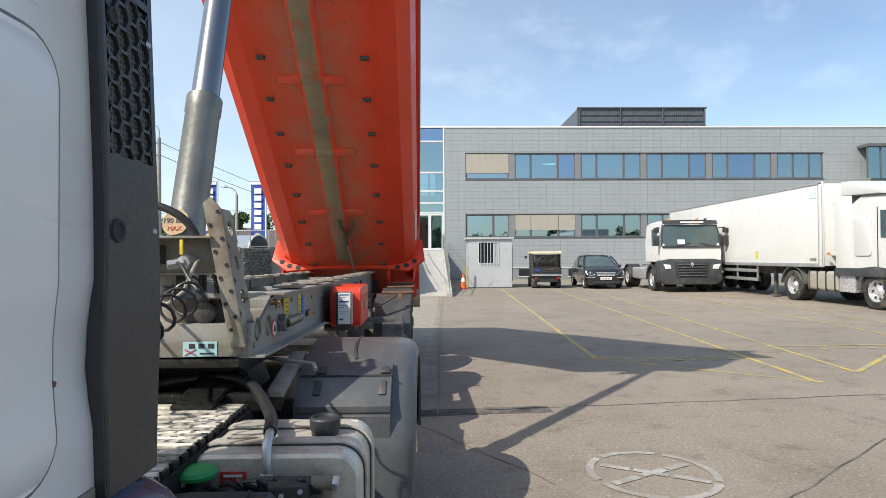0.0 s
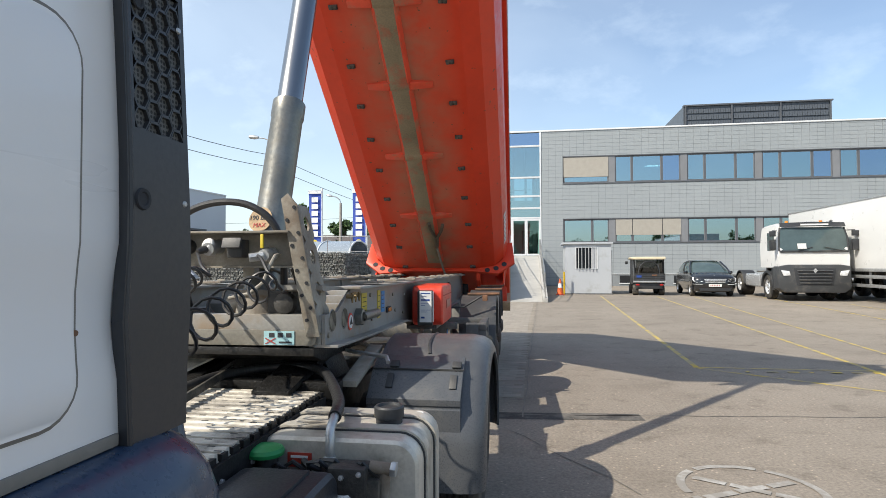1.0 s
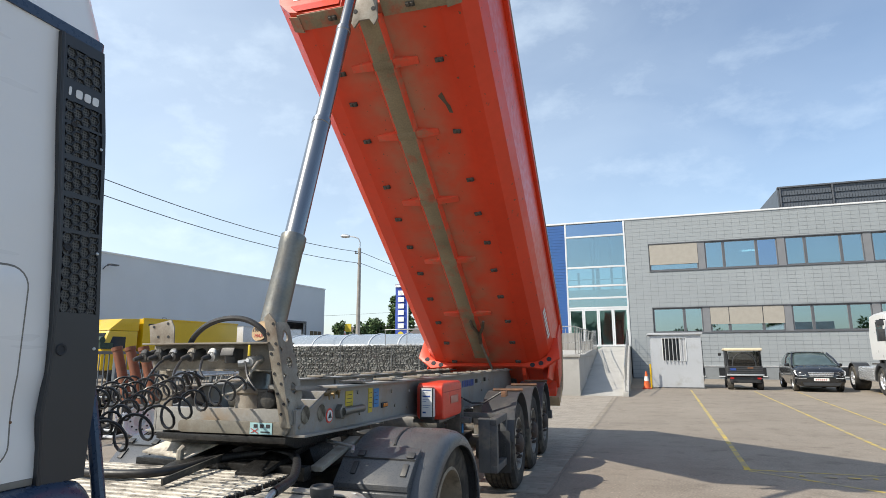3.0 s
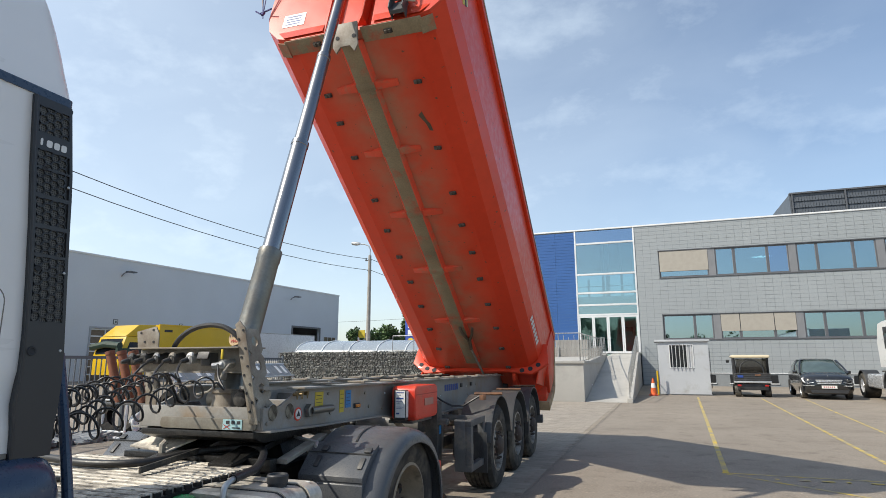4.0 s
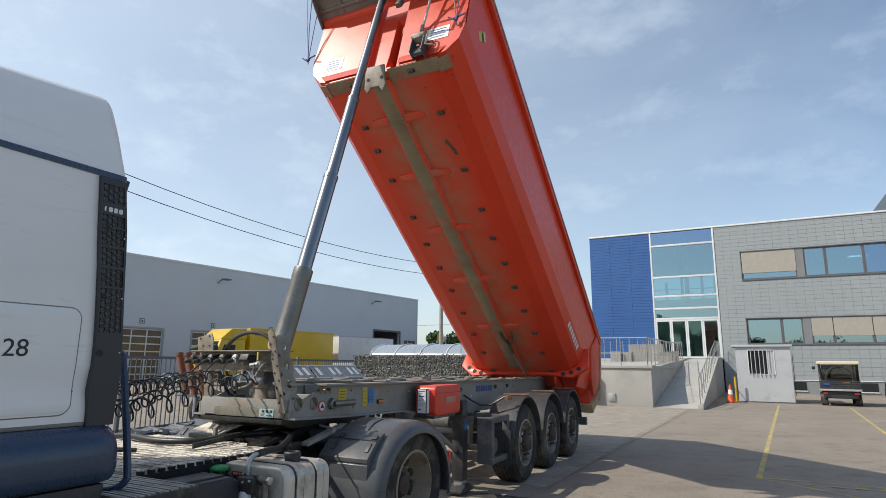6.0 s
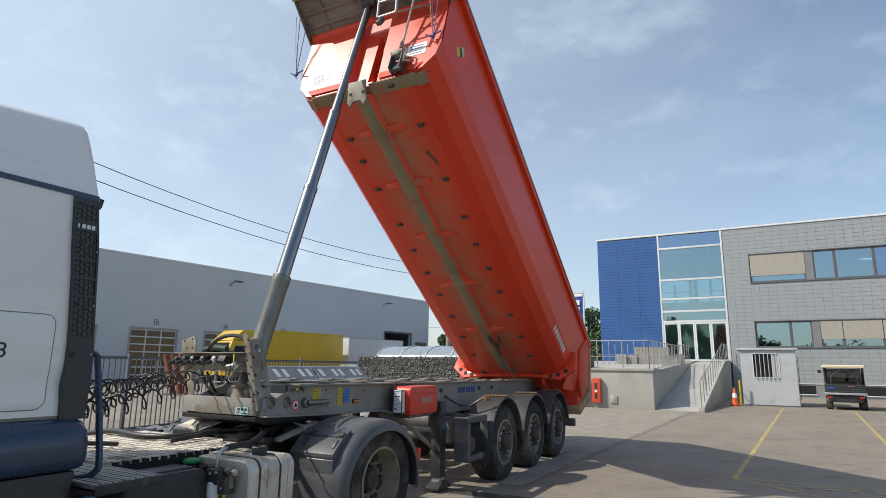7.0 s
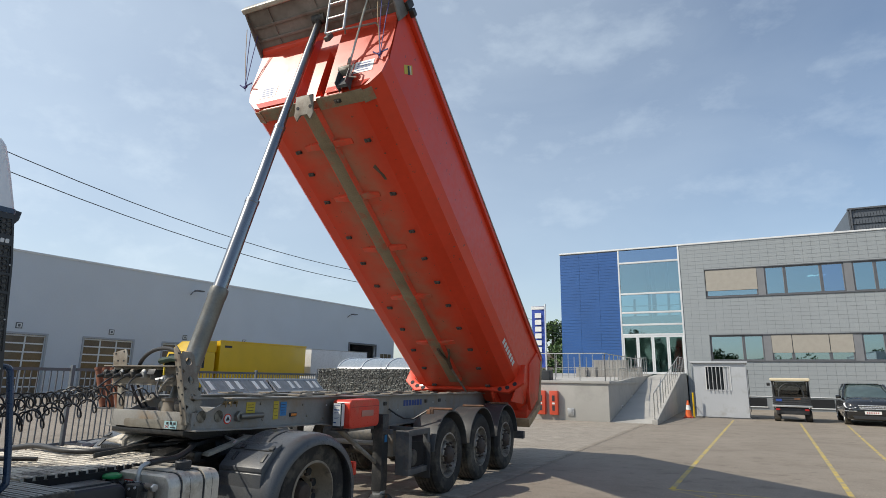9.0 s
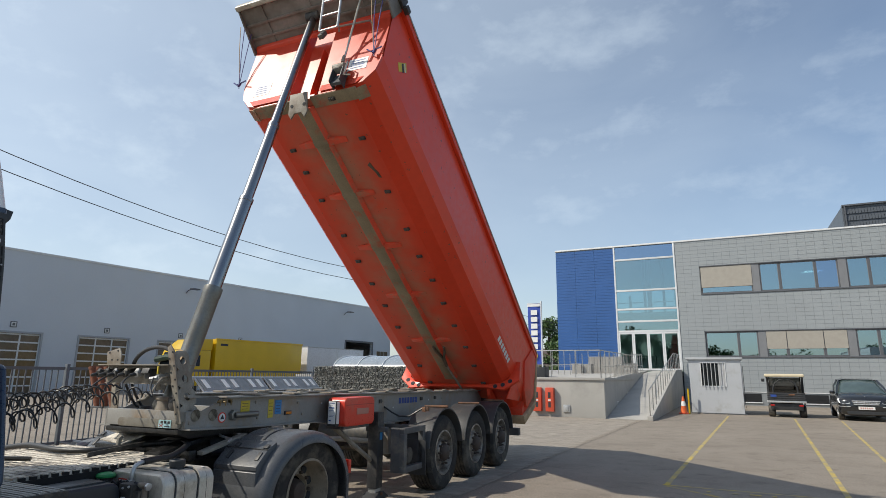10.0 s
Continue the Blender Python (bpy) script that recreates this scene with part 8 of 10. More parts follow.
# racks of plates beside the fence
RACK_GREY = mat("weathered_zinc_plate", (0.24, 0.25, 0.255), 0.55, metal=0.3, var=0.2, scale=4, fine=60, bump=0.05)
for y in (9.95, 12.95):
    rk = thing("tyre_rack", "galvanised rack with tilted grey plates and white labels over tyres", "rack", pose(-8.98 - 0.143 * (y - 9.95), y, 0, 0, 0, fang + 1), group="racks by the fence")
    for yy in (0.0, 2.9):
        part("rack_leg", Shape().tube([(0.35, yy, 0.0), (0.27, yy, 1.03), (-0.12, yy, 1.42)], 0.028, 6).tube([(-0.5, yy, 0.0), (-0.12, yy, 1.42)], 0.028, 6), GALV, rk)
    part("rack_beam", Shape().cyl((0.28, -0.1, 1.06), (0.28, 3.0, 1.06), 0.025, n=8), GALV, rk)
    part("rack_beam", Shape().cyl((-0.12, -0.1, 1.42), (-0.12, 3.0, 1.42), 0.03, n=8), GALV, rk)
    for k in range(7):
        p = part("tilted_plate", Shape().prism([(0.27, 1.09), (-0.10, 1.43), (-0.12, 1.41), (0.25, 1.07)], "y", 0.05 + 0.40 * k, 0.43 + 0.40 * k), RACK_GREY, rk, smooth=0)
        if k % 3 != 1:
            part("paper_label", Shape().prism([(0.20, 1.162), (-0.03, 1.373), (-0.035, 1.368), (0.195, 1.158)], "y", 0.15 + 0.40 * k, 0.31 + 0.40 * k), LABEL_WHITE, p, "white paper label", smooth=0)
    for k in range(9):
        part("stored_tyre", Shape().lathe([(0.22, -0.10), (0.32, -0.11), (0.36, -0.06), (0.36, 0.06), (0.32, 0.11), (0.22, 0.10)], (0.05, 0.2 + 0.31 * k, 0.52), (0.25, 1, 0), 18), RUBBER, rk)
# leaning tyre, wheel and clay pipes at the fence
ty = thing("spare_tyre", "worn black truck tyre leaning in a white tubular stand", "tyre", pose(-8.57, 8.45, 0))
part("tyre_body", Shape().lathe([(0.24, -0.12), (0.37, -0.14), (0.44, -0.09), (0.44, 0.09), (0.37, 0.14), (0.24, 0.12)], (-0.10, 0.12, 0.46), (0.45, -1, 0.25), 28), RUBBER, ty)
part("stand", Shape().tube([(-0.3, -0.14, 0.02), (-0.3, -0.14, 0.76), (0.3, -0.14, 0.76), (0.3, -0.14, 0.02)], 0.028, 6).tube([(-0.3, 0.40, 0.05), (-0.3, -0.18, 0.05), (0.3, -0.18, 0.05), (0.3, 0.40, 0.05)], 0.028, 6).tube([(-0.3, -0.14, 0.16), (0.3, -0.14, 0.16)], 0.022, 6), FRAME_WHITE, ty)
wr = thing("loose_wheel_rim", "bare white steel wheel rim standing by the tyre stand", "wheel rim", pose(-8.10, 8.68, 0))
part("rim_barrel", Shape().lathe([(0.30, -0.17), (0.27, -0.15), (0.25, 0.0), (0.27, 0.12), (0.30, 0.14), (0.28, 0.145), (0.24, 0.10), (0.21, 0.06), (0.11, 0.09), (0.10, -0.02), (0.0, -0.02)], (0, 0, 0.305), (0.85, -0.5, 0.05), 30), FRAME_WHITE, wr)
rim_bolt = as_mesh("rim_hole", Shape().cyl((0, 0, 0), (0, 0, 0.012), 0.017, n=8), SHADE_DARK, smooth=0)
rim_axis = Vector((0.85, -0.5, 0.05)).normalized()
for k in range(10):
    turn = rim_axis.to_track_quat("Z", "Y").to_matrix().to_4x4()
    share("rim_hole", rim_bolt, wr, Matrix.Translation(Vector((0, 0, 0.305)) + rim_axis * 0.073) @ turn @ Matrix.Translation((0.165 * math.cos(0.628 * k), 0.165 * math.sin(0.628 * k), 0)))
s = Shape()
for i in range(60):
    along = rnd.uniform(0, 4.4)
    s.box((-8.72 - 0.143 * along + rnd.uniform(-0.22, 0.25), 6.7 + along, rnd.uniform(0.02, 0.10)), (rnd.uniform(0.1, 0.45), rnd.uniform(0.1, 0.4), rnd.uniform(0.02, 0.12)), pose(0, 0, 0, rnd.uniform(-25, 25), rnd.uniform(-25, 25), rnd.uniform(0, 180)).to_3x3())
tagged(part("crumpled_sheeting", s, RACK_GREY, bevel=0.0, smooth=0), "crumpled grey sheeting lying along the fence", "debris", kind="stuff")

# yellow box truck and white box trailer behind the fence
yt = thing("yellow_truck", "bright yellow box truck parked before the warehouse", "truck", pose(-28.0, 26.5, 0, 0, 0, -5.7))
part("box_body", Shape().span((-2.4, 1.5, 1.15), (0.0, 9.5, 3.80)), YELLOW_PAINT, yt, bevel=0.04)
part("box_edge", Shape().span((-0.05, 1.46, 3.72), (0.03, 9.54, 3.84)).span((-0.05, 1.46, 1.12), (0.03, 9.54, 1.22)), YELLOW_PAINT, yt, bevel=0.01)
part("box_label", Shape().span((0.0, 1.85, 3.35), (0.012, 2.45, 3.50)), INK, yt, smooth=0)
part("wind_deflector", Shape().prism([(-0.75, 3.0), (0.1, 3.72), (1.3, 3.78), (1.3, 3.0)], "x", -2.3, -0.1), YELLOW_PAINT, yt, bevel=0.06)
yc = part("truck_cab", Shape().prism([(-1.1, 0.7), (-1.1, 1.9), (-0.75, 2.98), (1.15, 3.0), (1.15, 0.7)], "x", -2.4, 0.0), YELLOW_PAINT, yt, bevel=0.06)
part("side_window", Shape().prism([(-0.75, 1.95), (-0.5, 2.65), (0.35, 2.65), (0.35, 1.95)], "x", 0.0, 0.012), WINDOW_DARK, yc, smooth=0)
part("windscreen", Shape().prism([(-1.115, 1.95), (-0.80, 2.85), (-0.79, 2.84), (-1.10, 1.94)], "x", -2.2, -0.2), WINDOW_DARK, yc, smooth=0)
part("truck_frame", Shape().span((-1.7, -0.8, 0.7), (-0.7, 9.4, 1.1)), CHASSIS, yt, smooth=0)
for y in (-0.1, 6.4, 7.7):
    for x in (-2.2, -0.2):
        part("truck_wheel", Shape().lathe([(0.0, -0.13), (0.28, -0.13), (0.48, -0.15), (0.50, -0.1), (0.50, 0.1), (0.48, 0.15), (0.28, 0.13), (0.0, 0.10)], (x, y, 0.5), (1, 0, 0), 22), RUBBER, yt)
part("tarp_roll", Shape().tube([(-2.4, -1.2, 2.35), (-1.2, -1.2, 2.52), (0.05, -1.15, 2.42)], 0.2, 8).box((0.0, -0.9, 2.1), (0.2, 0.8, 0.35)), mat("dark_green_tarp", (0.02, 0.045, 0.032), 0.6, var=0.3, scale=6, fine=30, bump=0.3), yt, "dark green rolled tarpaulin")
wv = thing("white_box_trailer", "white box trailer parked before the warehouse", "trailer", pose(-27.4, 37.1, 0, 0, 0, -5.7))
part("box_body", Shape().span((-2.4, 0.0, 1.1), (0.0, 7.1, 3.68)), WHITE_PAINT, wv, bevel=0.05)
part("roof_trim", Shape().span((-2.42, -0.02, 3.68), (0.02, 7.12, 3.72)), GALV, wv, smooth=0)
part("frame", Shape().span((-1.8, 0.4, 0.7), (-0.6, 6.2, 1.1)), CHASSIS, wv, smooth=0)
for y in (4.1, 5.4):
    for x in (-2.2, -0.2):
        part("wheel", Shape().lathe([(0.0, -0.13), (0.28, -0.13), (0.48, -0.15), (0.50, 0.0), (0.48, 0.15), (0.28, 0.13), (0.0, 0.1)], (x, y, 0.5), (1, 0, 0), 20), RUBBER, wv)

# street lamp, overhead lines, banners
lp = thing("street_lamp", "tall weathered utility pole carrying a street lamp", "street lamp", pose(-14.15, 30.0, 0))
part("pole", Shape().cyl((0, 0, 0), (0, 0, 7.75), 0.15, 0.09, 12), POLE_GREY, lp)
part("lamp_arm", Shape().tube([(0, 0, 7.6), (0.02, 0, 8.1), (-0.1, 0, 8.35), (-0.35, -0.02, 8.45), (-0.7, -0.05, 8.5)], 0.035, 8), GALV, lp)
part("lamp_head", Shape().lathe([(0.0, 0.0), (0.08, 0.02), (0.12, 0.25), (0.10, 0.5), (0.0, 0.62)], (-0.65, -0.05, 8.5), (-1, -0.08, 0.1), 12), GALV, lp, "pale street lamp head")
part("insulators", Shape().cyl((-0.3, 0, 7.45), (0.1, 0, 7.45), 0.03, n=6).cyl((-0.25, 0, 7.45), (-0.25, 0, 7.6), 0.04, n=6).cyl((-0.15, 0, 6.85), (0.1, 0, 6.85), 0.03, n=6), DARK_STEEL, lp)


far_lamp = thing("street_lamp", "slim grey street lamp far down the street", "street lamp", pose(-20.3, 60.0, 0))
part("pole", Shape().cyl((0, 0, 0), (0, 0, 8.1), 0.20, 0.13, 10), POLE_GREY, far_lamp)
part("lamp_arm", Shape().tube([(0, 0, 8.0), (-0.1, 0, 8.45), (-0.5, 0, 8.75), (-1.1, 0, 8.9)], 0.06, 6), GALV, far_lamp)
part("lamp_head", Shape().lathe([(0.0, 0.0), (0.11, 0.05), (0.14, 0.3), (0.10, 0.6), (0.0, 0.72)], (-0.95, 0, 8.9), (-1, 0, 0.12), 10), GALV, far_lamp)


def wire(a, b, sag):
    a, b = Vector(a), Vector(b)
    pts = [a + (b - a) * i / 24 - Vector((0, 0, 4 * sag * (i / 24) * (1 - i / 24))) for i in range(25)]
    return tagged(part("overhead_wire", Shape().tube(pts, 0.016, 5), HOSE), "thin dark overhead cable strung between poles", "cable")


wire((-14.2, 30.0, 7.53), (-20.4, -12.0, 14.8), 2.69)
wire((-14.2, 30.0, 6.86), (-20.4, -12.0, 13.84), 2.48)
wire((-14.1, 30.0, 7.53), (-9.0, 75.0, 7.0), 0.7)
wire((-14.1, 30.0, 6.86), (-9.0, 75.0, 6.3), 0.7)
wire((-38.0, 66.0, 6.5), (-8.0, 75.0, 9.0), 0.4)
for i, (x, y) in enumerate(((-12.75, 33.2), (-10.0, 33.2), (-7.05, 33.2))):
    fl = thing("banner_flag", "narrow blue banner with white lettering on a white pole", "flag", pose(x, y, 0), group="banner flags")
    part("flag_pole", Shape().cyl((0.42, 0, 0), (0.42, 0, 6.05), 0.045, n=10), FRAME_WHITE, fl)
    part("flag_arm", Shape().cyl((-0.45, 0, 5.92), (0.42, 0, 5.92), 0.02, n=8), FRAME_WHITE, fl)
    rows = []
    for k in range(13):
        z = 2.25 + 3.65 * k / 12
        rows.append([(-0.42, 0.03 * math.sin(k * 0.9 + i), z), (0.0, 0.05 * math.sin(k * 0.7 + i + 1), z), (0.36, 0.02, z)])
    cl = Shape().loft([r + [(a, b + 0.006, c) for a, b, c in r[::-1]] for r in rows])
    c = part("cloth", cl, FLAG_BLUE, fl)
    part("cloth_border", Shape().span((-0.45, -0.06, 5.72), (0.36, -0.05, 5.88)), LABEL_WHITE, c, smooth=0)
    for k in range(6):
        z = 3.15 + 0.41 * k
        part("letter_bar", Shape().span((-0.22, -0.075, z), (0.18, -0.07, z + 0.30)), LABEL_WHITE, c, smooth=0)
    part("banner_emblem", Shape().cyl((-0.03, -0.075, 2.75), (-0.03, -0.069, 2.75), 0.2, n=16), LABEL_YELLOW, c, "yellow round emblem", smooth=0)

# ---- trees and houses beyond ----
LEAF = mat("green_leaves", (0.060, 0.105, 0.028), 0.6, var=0.2, scale=0.6, fine=10, bump=0, island=0.45)
BARK = mat("grey_bark", (0.12, 0.095, 0.07), 0.9, var=0.25, scale=3, fine=30, bump=0.4)


def tree(x, y, h, w, seed, label, leaf=0.16, count=2600, slim=1.0):
    r = random.Random(seed)
    t = thing("tree", label, "tree", pose(x, y, 0))
    trunk = Shape().tube([(0, 0, 0), (0.05 * w, 0.02, h * 0.25), (-0.03 * w, 0.03, h * 0.5), (0.02, 0, h * 0.8)], 0.025 * h, 8)
    clumps = []
    for k in range(16):
        a, f = r.uniform(0, 6.28), r.uniform(0.28, 0.98)
        rad = w * 0.5 * (1 - abs(f - 0.5) * 1.2) ** 0.6 * r.uniform(0.3, 0.95)
        c = Vector((rad * math.cos(a), rad * math.sin(a), h * f * slim if slim < 1 else h * f))
        clumps.append((c, r.uniform(0.13, 0.24) * w))
        trunk.tube([(0, 0, h * f * 0.55), tuple(c * 0.55 + Vector((0, 0, h * f * 0.28))), tuple(c)], 0.006 * h, 5)
    part("trunk", trunk, BARK, t)
    crown = Shape()
    for k in range(count):
        c, rr = clumps[r.randrange(len(clumps))]
        d = Vector((r.gauss(0, 1), r.gauss(0, 1), r.gauss(0, 0.8)))
        d = d.normalized() * rr * (r.random() ** 0.4)
        p = c + d
        u = Vector((r.uniform(-1, 1), r.uniform(-1, 1), r.uniform(-1, 1))).normalized()
        v = u.orthogonal().normalized()
        s = leaf * r.uniform(0.6, 1.4)
        crown.add([p - u * s, p + v * s * 0.5, p + u * s, p - v * s * 0.5], [(0, 1, 2, 3)])
    part("crown", crown, LEAF, t, smooth=0)
    return t


tree(-33.5, 72.0, 6.2, 5.5, 1, "bushy green tree behind the bicycle shelter", 0.24, 3000)
tree(-29.5, 74.0, 9.2, 4.6, 2, "tall leafy green tree beside the banners", 0.26, 3600)
tree(-26.0, 78.0, 7.2, 4.5, 3, "leafy green tree beside the banners", 0.26, 2400)
tree(-41.5, 78.0, 6.6, 4.5, 4, "small round green tree beyond the street", 0.24, 1600)
tree(-17.0, 72.0, 8.6, 4.5, 5, "leafy green tree beside the blue wing", 0.24, 2600)
tree(-13.5, 66.0, 6.4, 4.0, 6, "green shrub tree beside the blue wing", 0.24, 1800)
tree(-21.5, 76.0, 7.5, 5.0, 9, "leafy green tree beyond the banners", 0.24, 2000)
for i, x in enumerate((-30, -17, -4, 9, 22, 34)):
    tree(x * 1.6, -82.0 - 3 * (i % 2), 7.0 + 1.2 * (i % 3), 9.0, 20 + i, "broad leafy tree on the far side of the yard", 0.42, 1500)

for i, (x, y, h, w) in enumerate(((-20.0, -46.0, 12.0, 9.0), (-14.0, -44.0, 11.0, 7.5), (-9.5, -47.0, 9.0, 7.0), (-4.5, -45.0, 7.4, 6.5), (1.5, -46.0, 7.0, 7.0), (8.0, -48.0, 5.2, 7.5), (15.0, -47.0, 5.6, 8.0), (-27.0, -48.0, 10.0, 8.0))):
    tree(x, y, h, w, 40 + i, "leafy tree mirrored in the office glazing", 0.36, 1400)


def house(x, y, w, d, h, ridge, label):
    hs = thing("house", label, "house", pose(x, y, 0))
    part("wall", Shape().span((0, 0, 0), (w, d, h)), BRICKWORK, hs, smooth=0)
    part("roof", Shape().prism([(-0.4, h), (d / 2, h + ridge), (d + 0.4, h)], "x", -0.4, w + 0.4), ROOF_TILE, hs, smooth=0)
    part("chimney", Shape().span((w * 0.6, d / 2 - 0.4, h + ridge * 0.6), (w * 0.6 + 0.7, d / 2 + 0.3, h + ridge + 0.7)), BRICKWORK, hs, smooth=0)
    for k in range(max(2, int(w / 2.5))):
        part("window", Shape().span((0.8 + 2.3 * k, -0.03, 1.0), (1.9 + 2.3 * k, 0.02, 2.3)), WINDOW_DARK, hs, smooth=0)


house(-46.0, 84.0, 9.0, 8.0, 3.4, 2.8, "low pale house with a dark slate roof")
house(-36.0, 86.0, 8.0, 8.0, 3.6, 2.6, "pale house with a dark roof behind trees")
house(-24.5, 70.0, 8.0, 7.0, 2.9, 2.2, "low pale house with a dark roof")
bs = thing("roadside_sign", "striped red and white post with a pale sign", "sign", pose(-34.0, 66.0, 0))
part("sign_post", Shape().cyl((0, 0, 0), (0, 0, 4.6), 0.12, n=8), CAP_RED, bs)
part("sign_board", Shape().span((0.0, -0.05, 4.4), (0.9, 0.05, 5.4)), LABEL_YELLOW, bs, smooth=0)
for k in range(4):
    part("post_stripe", Shape().cyl((0, 0, 2.4 + 0.6 * k), (0, 0, 2.7 + 0.6 * k), 0.125, n=8), LABEL_WHITE, bs, smooth=0)

# ---- extinguisher cabinets, cabin, cone ----
ORANGE = mat("orange_red_cabinet", (0.55, 0.075, 0.035), 0.4, var=0.08, fine=40, bump=0.03)
for x in (-3.62, -3.11):
    ec = thing("extinguisher_cabinet", "orange-red extinguisher cabinet on the terrace wall", "cabinet", pose(x, 22.2, 0.2), group="extinguisher cabinets")
    part("cabinet_body", Shape().span((-0.17, -0.22, 0.0), (0.17, 0.0, 0.92)), ORANGE, ec, bevel=0.03)
    part("cabinet_window", Shape().span((-0.05, -0.228, 0.52), (0.05, -0.22, 0.74)), INK, ec, smooth=0)
    part("cabinet_window", Shape().span((-0.05, -0.228, 0.16), (0.05, -0.22, 0.36)), INK, ec, smooth=0)
    part("cabinet_label", Shape().span((-0.05, -0.228, 0.40), (0.05, -0.22, 0.47)), LABEL_WHITE, ec, smooth=0)

CABIN = mat("light_grey_cabin_steel", (0.43, 0.45, 0.47), 0.45, var=0.04, scale=1.2, fine=20, bump=0.03, dirt=(0.33, 0.33, 0.32), dirt_amount=0.16, dirt_scale=1.5)
sh = thing("site_cabin", "small light grey steel site cabin with a barred window", "cabin", pose(1.72, 28.2, 0))
for a, b in (((0.0, 0.0, 0.05), (0.50, 0.06, 2.38)), ((1.47, 0.0, 0.05), (2.12, 0.06, 2.38)), ((0.50, 0.0, 0.05), (1.47, 0.06, 1.22)), ((0.50, 0.0, 2.22), (1.47, 0.06, 2.38)), ((0.0, 0.06, 0.05), (0.06, 2.2, 2.38)), ((2.06, 0.06, 0.05), (2.12, 2.2, 2.38)), ((0.06, 2.14, 0.05), (2.06, 2.2, 2.38)), ((0.06, 0.06, 0.05), (2.06, 2.14, 0.12))):
    part("cabin_wall", Shape().span(a, b), CABIN, sh, smooth=0)
part("cabin_roof", Shape().span((-0.14, -0.10, 2.38), (2.20, 2.3, 2.47)), CABIN, sh, bevel=0.008)
part("cabin_base", Shape().span((-0.04, -0.05, 0.0), (2.18, 2.26, 0.05)), DARK_STEEL, sh, smooth=0)
wf = part("cabin_window", Shape().span((0.47, -0.02, 1.19), (1.50, 0.0, 1.22)).span((0.47, -0.02, 2.22), (1.50, 0.0, 2.25)).span((0.47, -0.02, 1.22), (0.50, 0.0, 2.22)).span((1.47, -0.02, 1.22), (1.50, 0.0, 2.22)), FRAME_WHITE, sh, smooth=0)
part("pane", Shape().span((1.20, 0.03, 1.22), (1.47, 0.04, 2.22)), mat("milky_pane", (0.45, 0.46, 0.47), 0.3, var=0.1, fine=20), wf, smooth=0)
part("pane", Shape().span((0.50, 0.03, 1.22), (1.20, 0.04, 2.22)), WINDOW_DARK, wf, smooth=0)
for k in range(6):
    part("window_bar", Shape().cyl((0.60 + 0.16 * k, -0.05, 1.12), (0.60 + 0.16 * k, -0.05, 2.27), 0.016, n=6), CABIN, wf)
dr = part("cabin_door", Shape().span((2.12, 0.3, 0.15), (2.15, 1.2, 2.2)), CABIN, sh, bevel=0.005)
part("door_handle", Shape().box((2.17, 0.42, 1.1), (0.04, 0.12, 0.03)), DARK_STEEL, dr, bevel=0.004)
part("door_bar", Shape().cyl((2.19, 0.35, 0.3), (2.19, 0.35, 2.1), 0.012, n=6), DARK_STEEL, dr)
cone = thing("traffic_cone", "orange traffic cone with a white band", "traffic cone", pose(1.42, 27.5, 0))
part("cone_base", Shape().box((0, 0, 0.03), (0.38, 0.38, 0.06)), ORANGE, cone, bevel=0.015)
part("cone_body", Shape().lathe([(0.15, 0.06), (0.035, 0.76), (0.0, 0.76)], (0, 0, 0), (0, 0, 1), 18), mat("orange_cone_rubber", (0.70, 0.13, 0.03), 0.5, var=0.1, fine=30), cone)
part("cone_band", Shape().lathe([(0.108, 0.34), (0.075, 0.54)], (0, 0, 0), (0, 0, 1), 18), LABEL_WHITE, cone)
tagged(part("bollard", Shape().cyl((1.63, 27.85, 0), (1.63, 27.85, 1.08), 0.04, n=10), YELLOW_PAINT), "thin yellow steel post beside the cabin", "bollard")

# ---- parked vehicles ----
CAR_BLACK = mat("black_car_paint", (0.012, 0.013, 0.015), 0.16, var=0.05, fine=20, bump=0.0, coat=0.8)
SILVER = mat("bright_silver_trim", (0.66, 0.67, 0.68), 0.25, metal=0.6, var=0.05, fine=20, bump=0.0)
HEADLIGHT = mat("clear_headlamp", (0.74, 0.75, 0.76), 0.1, metal=0.15, var=0.15, scale=12, fine=60, bump=0.05)
CURTAIN = coated_glass("smoky_curtain_film", (0.34, 0.34, 0.33), (0.6, 0.6, 0.58), 0.12)
SEAT = mat("dark_seat_cloth", (0.035, 0.035, 0.038), 0.85, var=0.1, fine=40)
CREAM = mat("cream_plastic_roof", (0.62, 0.54, 0.38), 0.45, var=0.06, fine=30, bump=0.03)
TRUCK_WHITE = mat("white_cab_paint", (0.64, 0.64, 0.625), 0.34, var=0.015, fine=3, bump=0.0, coat=0.4)
SCREEN_GLASS = mat("greenish_vehicle_glass", (0.060, 0.088, 0.088), 0.10, var=0.15, scale=1.5, fine=4, bump=0.0, spec=0.7)
PLATE_RED = mat("faded_red_print", (0.42, 0.16, 0.15), 0.6, var=0.1, fine=40)
RED_LAMP = mat("red_lamp_lens", (0.35, 0.015, 0.012), 0.2, var=0.1, fine=30)


